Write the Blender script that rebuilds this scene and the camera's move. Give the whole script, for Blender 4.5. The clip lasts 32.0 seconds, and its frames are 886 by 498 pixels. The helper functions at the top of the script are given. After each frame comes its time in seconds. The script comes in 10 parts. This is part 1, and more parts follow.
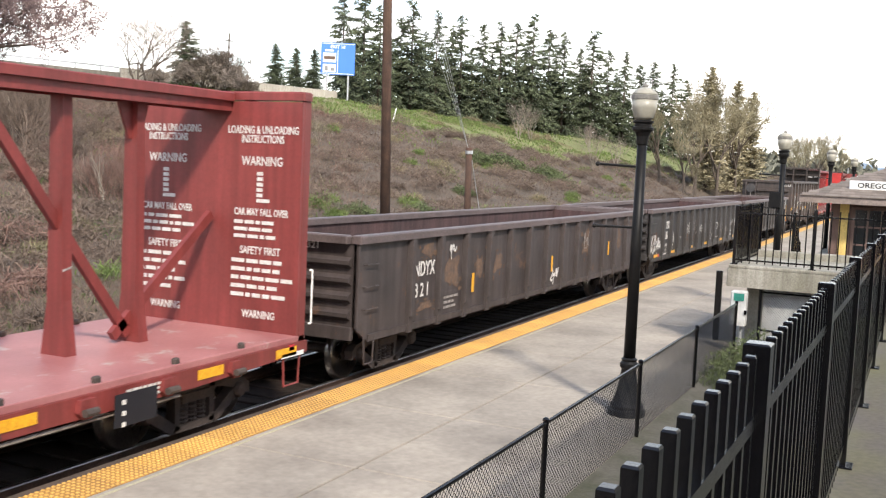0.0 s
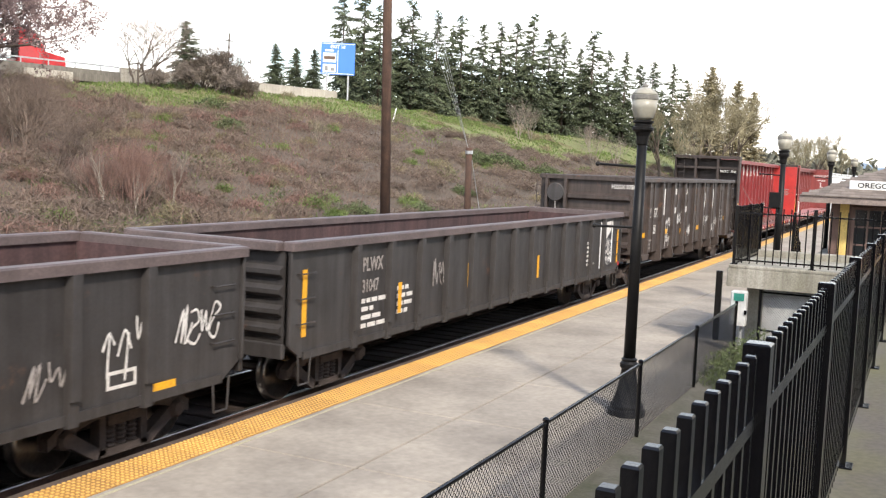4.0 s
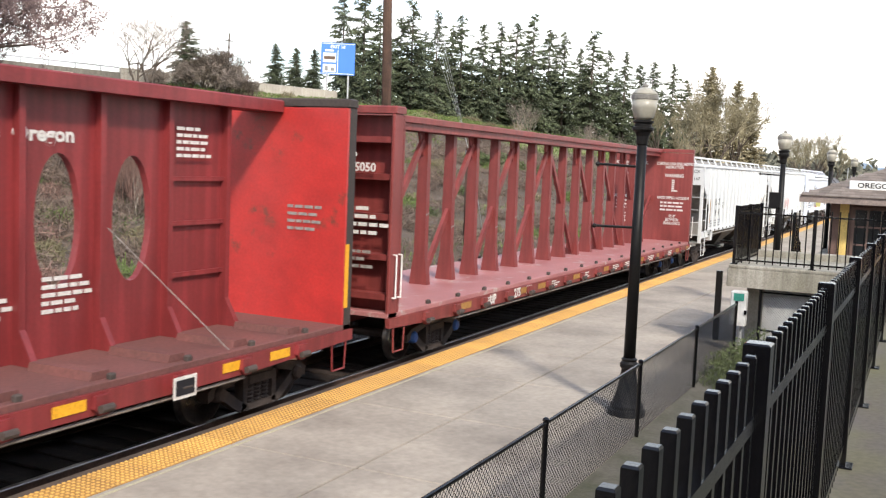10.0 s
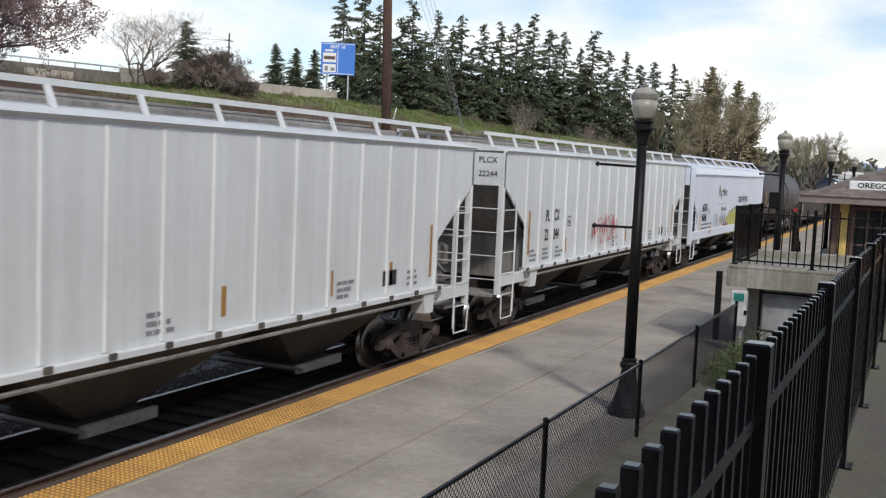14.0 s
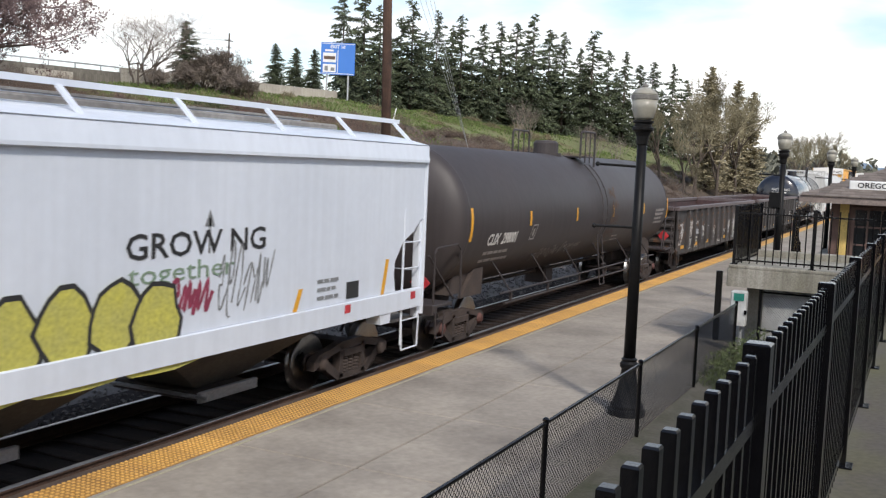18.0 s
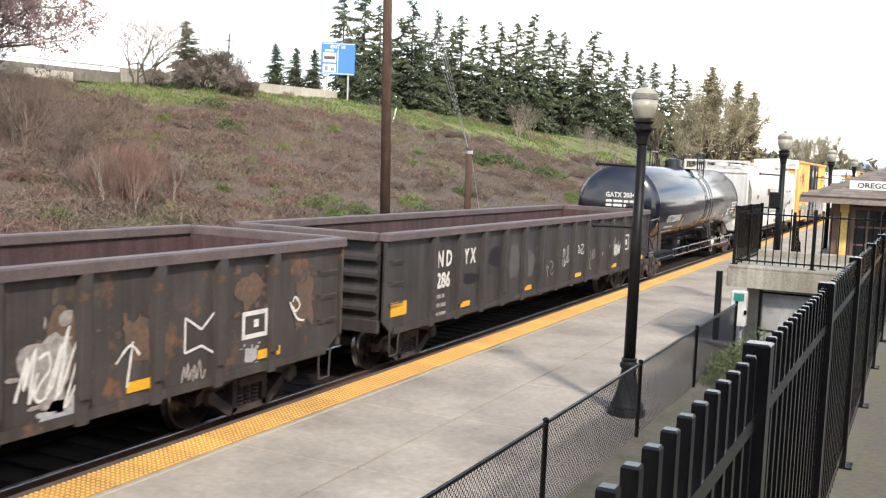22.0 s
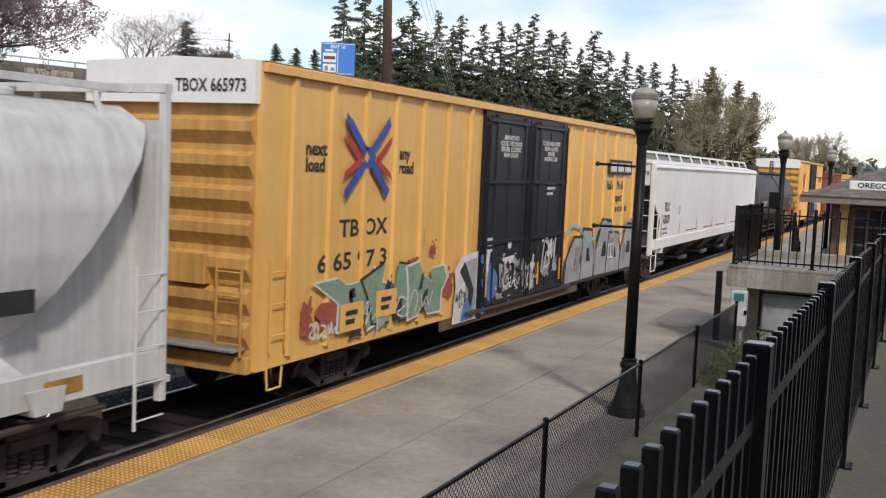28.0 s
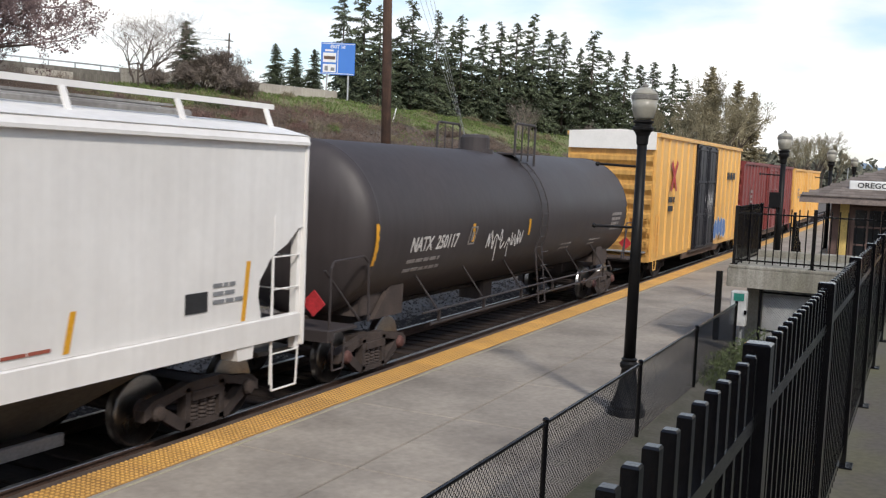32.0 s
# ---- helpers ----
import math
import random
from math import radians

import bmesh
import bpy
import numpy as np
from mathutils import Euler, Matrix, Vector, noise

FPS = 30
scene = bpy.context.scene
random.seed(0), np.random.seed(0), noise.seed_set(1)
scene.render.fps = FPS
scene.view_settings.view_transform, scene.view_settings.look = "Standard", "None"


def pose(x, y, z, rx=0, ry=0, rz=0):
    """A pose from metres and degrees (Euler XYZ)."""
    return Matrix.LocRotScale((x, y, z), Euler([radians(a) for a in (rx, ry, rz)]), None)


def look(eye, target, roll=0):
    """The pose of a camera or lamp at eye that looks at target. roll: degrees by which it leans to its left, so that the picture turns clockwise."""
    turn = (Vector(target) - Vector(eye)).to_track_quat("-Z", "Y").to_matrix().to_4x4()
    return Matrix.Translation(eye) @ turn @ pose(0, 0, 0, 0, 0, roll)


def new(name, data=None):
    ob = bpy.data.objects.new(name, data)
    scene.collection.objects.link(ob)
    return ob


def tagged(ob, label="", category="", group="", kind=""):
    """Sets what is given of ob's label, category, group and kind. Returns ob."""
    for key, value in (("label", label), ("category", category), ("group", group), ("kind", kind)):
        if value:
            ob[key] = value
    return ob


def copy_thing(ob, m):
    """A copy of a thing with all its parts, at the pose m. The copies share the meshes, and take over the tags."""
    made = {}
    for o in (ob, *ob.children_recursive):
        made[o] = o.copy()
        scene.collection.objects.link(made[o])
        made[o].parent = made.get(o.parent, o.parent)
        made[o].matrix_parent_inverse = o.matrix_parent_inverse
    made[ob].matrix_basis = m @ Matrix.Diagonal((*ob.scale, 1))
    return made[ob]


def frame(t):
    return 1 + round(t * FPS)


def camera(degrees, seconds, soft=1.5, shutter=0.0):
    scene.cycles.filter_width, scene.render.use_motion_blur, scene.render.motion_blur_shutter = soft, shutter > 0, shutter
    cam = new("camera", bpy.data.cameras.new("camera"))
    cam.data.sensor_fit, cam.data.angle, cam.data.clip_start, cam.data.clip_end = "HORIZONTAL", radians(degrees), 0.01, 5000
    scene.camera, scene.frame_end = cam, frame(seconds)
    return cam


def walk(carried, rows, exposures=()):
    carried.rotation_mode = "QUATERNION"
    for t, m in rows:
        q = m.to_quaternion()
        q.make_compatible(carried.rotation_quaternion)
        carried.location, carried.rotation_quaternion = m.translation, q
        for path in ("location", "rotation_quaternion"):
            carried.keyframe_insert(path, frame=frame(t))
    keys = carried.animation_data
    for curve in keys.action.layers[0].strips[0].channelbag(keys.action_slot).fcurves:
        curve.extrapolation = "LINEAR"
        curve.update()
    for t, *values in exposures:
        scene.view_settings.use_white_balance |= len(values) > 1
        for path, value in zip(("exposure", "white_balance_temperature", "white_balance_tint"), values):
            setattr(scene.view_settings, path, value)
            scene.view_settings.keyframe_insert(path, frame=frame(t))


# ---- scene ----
# x runs along the track, away from the station steps; z = 0 is the top of the rail
cam = camera(47.31, 32.0, soft=1.25, shutter=0.12)
EYE = Vector((0.0, -9.153, 3.558))
YAW, TILT, LEAN = radians(25.36), radians(4.83), 2.50
AIM = EYE + 10 * Vector((math.cos(YAW) * math.cos(TILT), math.sin(YAW) * math.cos(TILT), -math.sin(TILT)))
STAND = look(EYE, AIM, LEAN)
walk(cam, [(0, STAND), (32, STAND)],
     exposures=[(t, e, k, 10) for t, e, k in (
         (0, 1.12, 6850), (6, 1.16, 6850), (10, 1.02, 6800), (12, 0.66, 6650), (13, 0.10, 6450), (14, 0.02, 6420), (17, 0.06, 6450),
         (18, 0.30, 6500), (18.8, 1.10, 6750), (19.5, 1.26, 6850), (21, 1.18, 6850), (23, 1.06, 6850), (25, 0.78, 6700), (27.5, 0.06, 6500),
         (28.5, 0.12, 6550), (29, 0.26, 6550), (30, 0.02, 6550), (31, -0.14, 6470), (32, 0.18, 6500))])

# distance that the train has run, second by second
RUN = [-190.97, -181.56, -172.15, -162.76, -153.39, -144.01, -134.63, -125.18, -115.66, -106.19, -96.74, -87.19, -77.57,
       -67.92, -58.29, -48.69, -39.06, -29.36, -19.60, -9.79, 0.0, 9.79, 19.60, 29.43, 39.30, 49.23, 59.23, 69.27, 79.28,
       89.22, 99.16, 109.11, 119.07]


def run(t):
    i = max(0, min(31, int(t)))
    return RUN[i] + (RUN[i + 1] - RUN[i]) * (t - i)


# ---- light ----
SUN_AZ, SUN_EL = radians(223), radians(43)
world = bpy.data.worlds.new("sky")
scene.world = world
world.use_nodes = True
wn, wl = world.node_tree.nodes, world.node_tree.links
wn.clear()
w_out = wn.new("ShaderNodeOutputWorld")
w_sky = wn.new("ShaderNodeTexSky")
w_sky.sky_type = "NISHITA"
w_sky.sun_disc = False
w_sky.sun_elevation, w_sky.sun_rotation = SUN_EL, radians(227)
w_blue = wn.new("ShaderNodeBackground")
w_blue.inputs[1].default_value = 0.15
w_cloud = wn.new("ShaderNodeBackground")
w_cloud.inputs[1].default_value = 1.0
w_mix = wn.new("ShaderNodeMixShader")
w_co = wn.new("ShaderNodeTexCoord")
w_map = wn.new("ShaderNodeMapping")
w_map.inputs["Scale"].default_value = (1.0, 1.0, 3.2)
w_noise = wn.new("ShaderNodeTexNoise")
w_noise.inputs["Scale"].default_value, w_noise.inputs["Detail"].default_value = 3.0, 8.0
w_ramp = wn.new("ShaderNodeValToRGB")
w_ramp.color_ramp.elements[0].position, w_ramp.color_ramp.elements[1].position = 0.36, 0.55
w_tint = wn.new("ShaderNodeValToRGB")
w_tint.color_ramp.elements[0].color, w_tint.color_ramp.elements[1].color = (0.88, 0.91, 0.96, 1), (1.15, 1.14, 1.12, 1)
w_tint.color_ramp.elements[0].position, w_tint.color_ramp.elements[1].position = 0.35, 0.60
wl.new(w_co.outputs["Generated"], w_map.inputs[0])
wl.new(w_map.outputs[0], w_noise.inputs["Vector"])
wl.new(w_noise.outputs["Fac"], w_ramp.inputs[0])
wl.new(w_noise.outputs["Fac"], w_tint.inputs[0])
wl.new(w_tint.outputs[0], w_cloud.inputs[0])
wl.new(w_sky.outputs[0], w_blue.inputs[0])
w_sep = wn.new("ShaderNodeSeparateXYZ")
w_high = wn.new("ShaderNodeMapRange")
w_high.inputs["From Min"].default_value, w_high.inputs["From Max"].default_value = 0.18, 0.55
w_high.inputs["To Min"].default_value, w_high.inputs["To Max"].default_value = 1.0, 0.15
w_mul = wn.new("ShaderNodeMath")
w_mul.operation = "MULTIPLY"
wl.new(w_co.outputs["Generated"], w_sep.inputs[0])
wl.new(w_sep.outputs["Z"], w_high.inputs["Value"])
wl.new(w_ramp.outputs[0], w_mul.inputs[0])
wl.new(w_high.outputs[0], w_mul.inputs[1])
wl.new(w_mul.outputs[0], w_mix.inputs[0])
wl.new(w_blue.outputs[0], w_mix.inputs[1])
wl.new(w_cloud.outputs[0], w_mix.inputs[2])
wl.new(w_mix.outputs[0], w_out.inputs[0])
sun_data = bpy.data.lights.new("sun", "SUN")
sun_data.energy, sun_data.angle, sun_data.color = 2.4, radians(5), (1.0, 0.94, 0.85)
sun = new("sun", sun_data)
SUN_DIR = Vector((math.cos(SUN_AZ) * math.cos(SUN_EL), math.sin(SUN_AZ) * math.cos(SUN_EL), math.sin(SUN_EL)))
sun.matrix_world = look(SUN_DIR * 60, (0, 0, 0))


# ---- materials ----
def mat(name, col, rough=0.6, metal=0.0, col2=None, scale=2.0, grain=30.0, bump=0.15, streak=0.0, rust=None, rust_amount=0.0,
        island=0.0, obj=0.0, spec=0.5, coat=0.0, amount=0.5, mottle=0.5, world=False, dent=0.0):
    """A weathered surface: broad stains between col and col2, fine grain, upright streaks, patches of rust."""
    m = bpy.data.materials.new(name)
    m.use_nodes = True
    n, l = m.node_tree.nodes, m.node_tree.links
    b = n["Principled BSDF"]
    b.inputs["Roughness"].default_value, b.inputs["Metallic"].default_value = rough, metal
    b.inputs["Specular IOR Level"].default_value = spec
    b.inputs["Coat Weight"].default_value = coat
    b.inputs["Coat Roughness"].default_value = 0.08
    co = n.new("ShaderNodeTexCoord")
    big = n.new("ShaderNodeTexNoise")
    big.inputs["Scale"].default_value, big.inputs["Detail"].default_value, big.inputs["Roughness"].default_value = scale, 6, 0.62
    fine = n.new("ShaderNodeTexNoise")
    fine.inputs["Scale"].default_value, fine.inputs["Detail"].default_value = grain, 4
    where = co.outputs["Object"]
    if world:
        where = n.new("ShaderNodeNewGeometry").outputs["Position"]
    elif obj:
        info = n.new("ShaderNodeObjectInfo")
        far = n.new("ShaderNodeVectorMath")
        far.operation = "SCALE"
        far.inputs[0].default_value = (61.0, 37.0, 23.0)
        shift = n.new("ShaderNodeVectorMath")
        l.new(info.outputs["Random"], far.inputs["Scale"])
        l.new(where, shift.inputs[0])
        l.new(far.outputs[0], shift.inputs[1])
        where = shift.outputs[0]
    l.new(where, big.inputs["Vector"])
    l.new(where, fine.inputs["Vector"])
    ramp = n.new("ShaderNodeValToRGB")
    c2 = col2 or tuple(c * 0.62 for c in col)
    ramp.color_ramp.elements[0].color, ramp.color_ramp.elements[1].color = (*c2, 1), (*col, 1)
    ramp.color_ramp.elements[0].position, ramp.color_ramp.elements[1].position = amount - 0.22, amount + 0.16
    l.new(big.outputs["Fac"], ramp.inputs[0])
    last = ramp.outputs[0]
    mul = n.new("ShaderNodeMix")
    mul.data_type, mul.blend_type = "RGBA", "MULTIPLY"
    mul.inputs["Factor"].default_value = mottle
    g = n.new("ShaderNodeValToRGB")
    g.color_ramp.elements[0].color, g.color_ramp.elements[1].color = (0.55, 0.55, 0.55, 1), (1.25, 1.25, 1.25, 1)
    g.color_ramp.elements[0].position, g.color_ramp.elements[1].position = 0.3, 0.7
    l.new(fine.outputs["Fac"], g.inputs[0])
    l.new(last, mul.inputs["A"])
    l.new(g.outputs[0], mul.inputs["B"])
    last = mul.outputs["Result"]
    if streak:
        mp = n.new("ShaderNodeMapping")
        mp.inputs["Scale"].default_value = (7.0, 7.0, 0.35)
        st = n.new("ShaderNodeTexNoise")
        st.inputs["Scale"].default_value, st.inputs["Detail"].default_value = 1.0, 5
        sr = n.new("ShaderNodeValToRGB")
        sr.color_ramp.elements[0].position, sr.color_ramp.elements[1].position = 0.38, 0.62
        sr.color_ramp.elements[0].color = (0.45, 0.42, 0.40, 1)
        sm = n.new("ShaderNodeMix")
        sm.data_type, sm.blend_type = "RGBA", "MULTIPLY"
        sm.inputs["Factor"].default_value = streak
        l.new(co.outputs["Object"], mp.inputs[0])
        l.new(mp.outputs[0], st.inputs["Vector"])
        l.new(st.outputs["Fac"], sr.inputs[0])
        l.new(last, sm.inputs["A"])
        l.new(sr.outputs[0], sm.inputs["B"])
        last = sm.outputs["Result"]
    if rust:
        rn = n.new("ShaderNodeTexNoise")
        rn.inputs["Scale"].default_value, rn.inputs["Detail"].default_value, rn.inputs["Roughness"].default_value = 1.7, 9, 0.7
        rr = n.new("ShaderNodeValToRGB")
        rr.color_ramp.elements[0].position, rr.color_ramp.elements[1].position = 0.66 - rust_amount, 0.74 - rust_amount
        rm = n.new("ShaderNodeMix")
        rm.data_type = "RGBA"
        rm.inputs["B"].default_value = (*rust, 1)
        l.new(co.outputs["Object"], rn.inputs["Vector"])
        l.new(rn.outputs["Fac"], rr.inputs[0])
        l.new(rr.outputs[0], rm.inputs["Factor"])
        l.new(last, rm.inputs["A"])
        last = rm.outputs["Result"]
    if island or obj:
        src = n.new("ShaderNodeNewGeometry") if island else n.new("ShaderNodeObjectInfo")
        hv = n.new("ShaderNodeHueSaturation")
        mr = n.new("ShaderNodeMapRange")
        k = island or obj
        mr.inputs["To Min"].default_value, mr.inputs["To Max"].default_value = 1 - k, 1 + k
        l.new(src.outputs["Random Per Island" if island else "Random"], mr.inputs["Value"])
        l.new(mr.outputs[0], hv.inputs["Value"])
        l.new(last, hv.inputs["Color"])
        last = hv.outputs[0]
    l.new(last, b.inputs["Base Color"])
    bp = n.new("ShaderNodeBump")
    bp.inputs["Strength"].default_value, bp.inputs["Distance"].default_value = bump, 0.01
    l.new(fine.outputs["Fac"], bp.inputs["Height"])
    if dent:
        dn = n.new("ShaderNodeTexNoise")
        dn.inputs["Scale"].default_value, dn.inputs["Detail"].default_value = 1.6, 2
        dp = n.new("ShaderNodeBump")
        dp.inputs["Strength"].default_value, dp.inputs["Distance"].default_value = dent, 0.12
        l.new(co.outputs["Object"], dn.inputs["Vector"])
        l.new(dn.outputs["Fac"], dp.inputs["Height"])
        l.new(dp.outputs[0], bp.inputs["Normal"])
    l.new(bp.outputs[0], b.inputs["Normal"])
    rmx = n.new("ShaderNodeMapRange")
    rmx.inputs["To Min"].default_value, rmx.inputs["To Max"].default_value = max(0.03, rough - 0.12), min(1, rough + 0.12)
    l.new(big.outputs["Fac"], rmx.inputs["Value"])
    l.new(rmx.outputs[0], b.inputs["Roughness"])
    return m


RUST = (0.16, 0.055, 0.022)
M = {
    "concrete": mat("concrete", (0.38, 0.335, 0.28), 0.85, col2=(0.19, 0.165, 0.14), scale=0.55, grain=11, bump=0.2, obj=0.012, world=True, mottle=0.28),
    "old_concrete": mat("old_concrete", (0.40, 0.38, 0.33), 0.9, col2=(0.20, 0.19, 0.14), scale=1.5, grain=30, bump=0.2, streak=0.5),
    "mossy": mat("mossy_concrete", (0.115, 0.102, 0.088), 0.7, col2=(0.125, 0.125, 0.038), scale=0.7, grain=24, bump=0.3, amount=0.44),
    "tactile": mat("tactile_yellow", (0.64, 0.36, 0.085), 0.6, col2=(0.52, 0.28, 0.07), scale=1.5, grain=60, bump=0.1, obj=0.10, mottle=0.20),
    "tactile_dirt": mat("tactile_dirt", (0.43, 0.235, 0.062), 0.75, col2=(0.29, 0.16, 0.055), scale=1.5, grain=60, bump=0.1, obj=0.12, mottle=0.25),
    "edge": mat("platform_edge", (0.105, 0.073, 0.057), 0.9, col2=(0.055, 0.040, 0.034), scale=2, grain=40),
    "line": mat("worn_line_paint", (0.44, 0.40, 0.26), 0.85, col2=(0.33, 0.30, 0.24), scale=5, grain=50),
    "ballast": mat("ballast_stone", (0.135, 0.118, 0.104), 0.95, col2=(0.075, 0.064, 0.057), scale=20, grain=60, island=0.6),
    "dirt": mat("dark_soil", (0.070, 0.058, 0.046), 0.95, col2=(0.035, 0.032, 0.022), scale=2.0, grain=25, bump=0.6),
    "verge_soil": mat("verge_soil", (0.105, 0.095, 0.080), 0.9, col2=(0.050, 0.052, 0.030), scale=1.6, grain=18, bump=0.7),
    "bed": mat("oily_trackbed", (0.036, 0.027, 0.024), 0.95, spec=0.1, col2=(0.018, 0.014, 0.013), scale=3, grain=50, bump=0.6),
    "tie": mat("creosoted_tie", (0.042, 0.031, 0.027), 0.95, spec=0.1, col2=(0.022, 0.017, 0.015), scale=4, grain=40, obj=0.3),
    "rail": mat("rail_side", (0.11, 0.062, 0.042), 0.8, col2=(0.06, 0.035, 0.026), scale=5, grain=40),
    "rail_head": mat("rail_head", (0.36, 0.34, 0.33), 0.34, 1.0, col2=(0.24, 0.22, 0.21), scale=2, bump=0.02),
    "turf": mat("turf", (0.155, 0.185, 0.062), 0.9, col2=(0.165, 0.150, 0.075), scale=0.25, grain=12, bump=0.8),
    "soil": mat("hill_soil", (0.120, 0.090, 0.070), 0.95, col2=(0.062, 0.050, 0.036), scale=0.9, grain=9, bump=0.8),
    "bramble": mat("bramble_canes", (0.185, 0.134, 0.106), 0.9, col2=(0.108, 0.080, 0.063), scale=0.18, grain=4, island=0.34, bump=0.0),
    "drygrass": mat("dry_grass", (0.215, 0.172, 0.108), 0.9, col2=(0.145, 0.130, 0.068), scale=0.25, grain=4, island=0.3, bump=0.0),
    "grass": mat("green_grass", (0.140, 0.190, 0.050), 0.85, col2=(0.085, 0.125, 0.032), scale=0.4, grain=4, island=0.4, bump=0.0),
    "leaf": mat("shrub_leaf", (0.110, 0.135, 0.055), 0.8, col2=(0.065, 0.085, 0.034), scale=1.5, grain=6, island=0.45, bump=0.0),
    "needle": mat("conifer_needles", (0.092, 0.110, 0.056), 0.8, col2=(0.046, 0.062, 0.036), scale=0.4, grain=3, island=0.5, bump=0.0),
    "bark": mat("bark", (0.105, 0.082, 0.065), 0.95, col2=(0.058, 0.044, 0.034), scale=4, grain=14, bump=0.6),
    "twig": mat("bare_twigs", (0.225, 0.185, 0.155), 0.9, col2=(0.15, 0.12, 0.10), scale=1, grain=8, island=0.3, bump=0.0),
    "bud": mat("spring_buds", (0.275, 0.240, 0.150), 0.9, col2=(0.20, 0.175, 0.112), scale=0.5, grain=4, island=0.3, bump=0.0),
    "cypress": mat("olive_sprays", (0.38, 0.335, 0.215), 0.9, col2=(0.28, 0.245, 0.16), scale=0.5, grain=4, island=0.3, bump=0.0),
    "redbud": mat("red_buds", (0.225, 0.158, 0.150), 0.9, col2=(0.130, 0.090, 0.088), scale=0.8, grain=6, island=0.35, bump=0.0),
    "redtwig": mat("red_twigs", (0.215, 0.128, 0.104), 0.9, col2=(0.150, 0.090, 0.074), scale=0.5, grain=6, island=0.3, bump=0.0),
    "birch": mat("pale_stem", (0.31, 0.27, 0.225), 0.9, col2=(0.20, 0.165, 0.13), scale=6, grain=20),
    "pole": mat("pole_wood", (0.105, 0.058, 0.040), 0.9, col2=(0.050, 0.028, 0.020), scale=2, grain=22, bump=0.5, streak=0.5),
    "steel": mat("galvanised", (0.50, 0.51, 0.52), 0.45, 0.6, col2=(0.40, 0.41, 0.42), scale=4),
    "black": mat("black_enamel", (0.003, 0.003, 0.004), 0.20, spec=0.45, col2=(0.004, 0.004, 0.005), scale=4, grain=80, bump=0.03),
    "lampblack": mat("lamp_black", (0.006, 0.006, 0.007), 0.45, spec=0.18, col2=(0.013, 0.012, 0.011), scale=5, grain=50, bump=0.08),
    "globe": mat("opal_globe", (0.34, 0.325, 0.27), 0.25, col2=(0.28, 0.265, 0.22), scale=4, grain=40, bump=0.02, mottle=0.10),
    "globe_band": mat("globe_band", (0.20, 0.19, 0.17), 0.4, scale=5),
    "gon": mat("gondola_black", (0.054, 0.050, 0.050), 0.58, col2=(0.030, 0.026, 0.025), scale=1.1, grain=26, streak=0.6, rust=(0.085, 0.045, 0.030), rust_amount=0.03, mottle=0.30, dent=0.35),
    "gon_brown": mat("gondola_brown", (0.074, 0.058, 0.056), 0.6, col2=(0.038, 0.030, 0.029), scale=1.1, grain=26, streak=0.6, rust=(0.10, 0.055, 0.035), rust_amount=0.06, mottle=0.30, dent=0.35),
    "gon_rusty": mat("gondola_rusty", (0.066, 0.058, 0.056), 0.6, col2=(0.038, 0.031, 0.029), scale=1.3, grain=26, streak=0.5, rust=(0.145, 0.073, 0.040), rust_amount=0.09, mottle=0.30, dent=0.35),
    "gon_in": mat("gondola_inside", (0.092, 0.050, 0.050), 0.85, col2=(0.056, 0.033, 0.034), scale=1.2, grain=20, streak=0.6),
    "gon_rim": mat("worn_rim", (0.135, 0.102, 0.100), 0.5, col2=(0.075, 0.058, 0.056), scale=2.5, grain=30),
    "patch": mat("grey_patch", (0.085, 0.082, 0.082), 0.7, col2=(0.06, 0.057, 0.056), scale=3, grain=30),
    "rustpatch": mat("rust_patch", (0.150, 0.088, 0.055), 0.9, col2=(0.072, 0.056, 0.050), scale=5.0, grain=18, amount=0.5),
    "hz": mat("hopper_gondola_brown", (0.080, 0.061, 0.054), 0.55, col2=(0.048, 0.037, 0.033), scale=0.9, grain=24, streak=0.6, rust=(0.13, 0.073, 0.047), rust_amount=0.05, mottle=0.30, dent=0.3),
    "red": mat("oxide_red", (0.245, 0.046, 0.042), 0.5, col2=(0.170, 0.034, 0.031), scale=0.9, grain=24, streak=0.45, mottle=0.22),
    # paler red holds the sky's sheen on the deck; the patches are pale stains
    "deck": mat("sky_sheen_red_deck", (0.40, 0.175, 0.170), 0.5, col2=(0.27, 0.095, 0.095), scale=0.9, grain=20, rust=(0.40, 0.32, 0.29), rust_amount=0.09, mottle=0.18),
    "red2": mat("deep_red", (0.265, 0.036, 0.038), 0.45, col2=(0.180, 0.028, 0.030), scale=0.8, grain=24, streak=0.5, mottle=0.22),
    "deck2": mat("dirty_red_deck", (0.17, 0.062, 0.055), 0.7, col2=(0.11, 0.048, 0.043), scale=1.2, grain=20),
    "brightred": mat("fresh_red", (0.50, 0.034, 0.030), 0.45, col2=(0.33, 0.028, 0.026), scale=1.8, grain=24, rust=(0.17, 0.045, 0.032), rust_amount=0.08, mottle=0.25, dent=0.2),
    "brown_end": mat("brown_bulkhead", (0.060, 0.044, 0.038), 0.65, col2=(0.036, 0.027, 0.024), scale=1, grain=24, streak=0.4),
    "grey": mat("hopper_grey", (0.67, 0.69, 0.695), 0.45, col2=(0.59, 0.605, 0.61), scale=0.5, grain=8, streak=0.14, bump=0.02, mottle=0.06, dent=0.10),
    "bluegrey": mat("pale_blue_grey", (0.73, 0.775, 0.85), 0.38, col2=(0.64, 0.685, 0.76), scale=0.4, grain=8, streak=0.08, bump=0.02, mottle=0.05, dent=0.06),
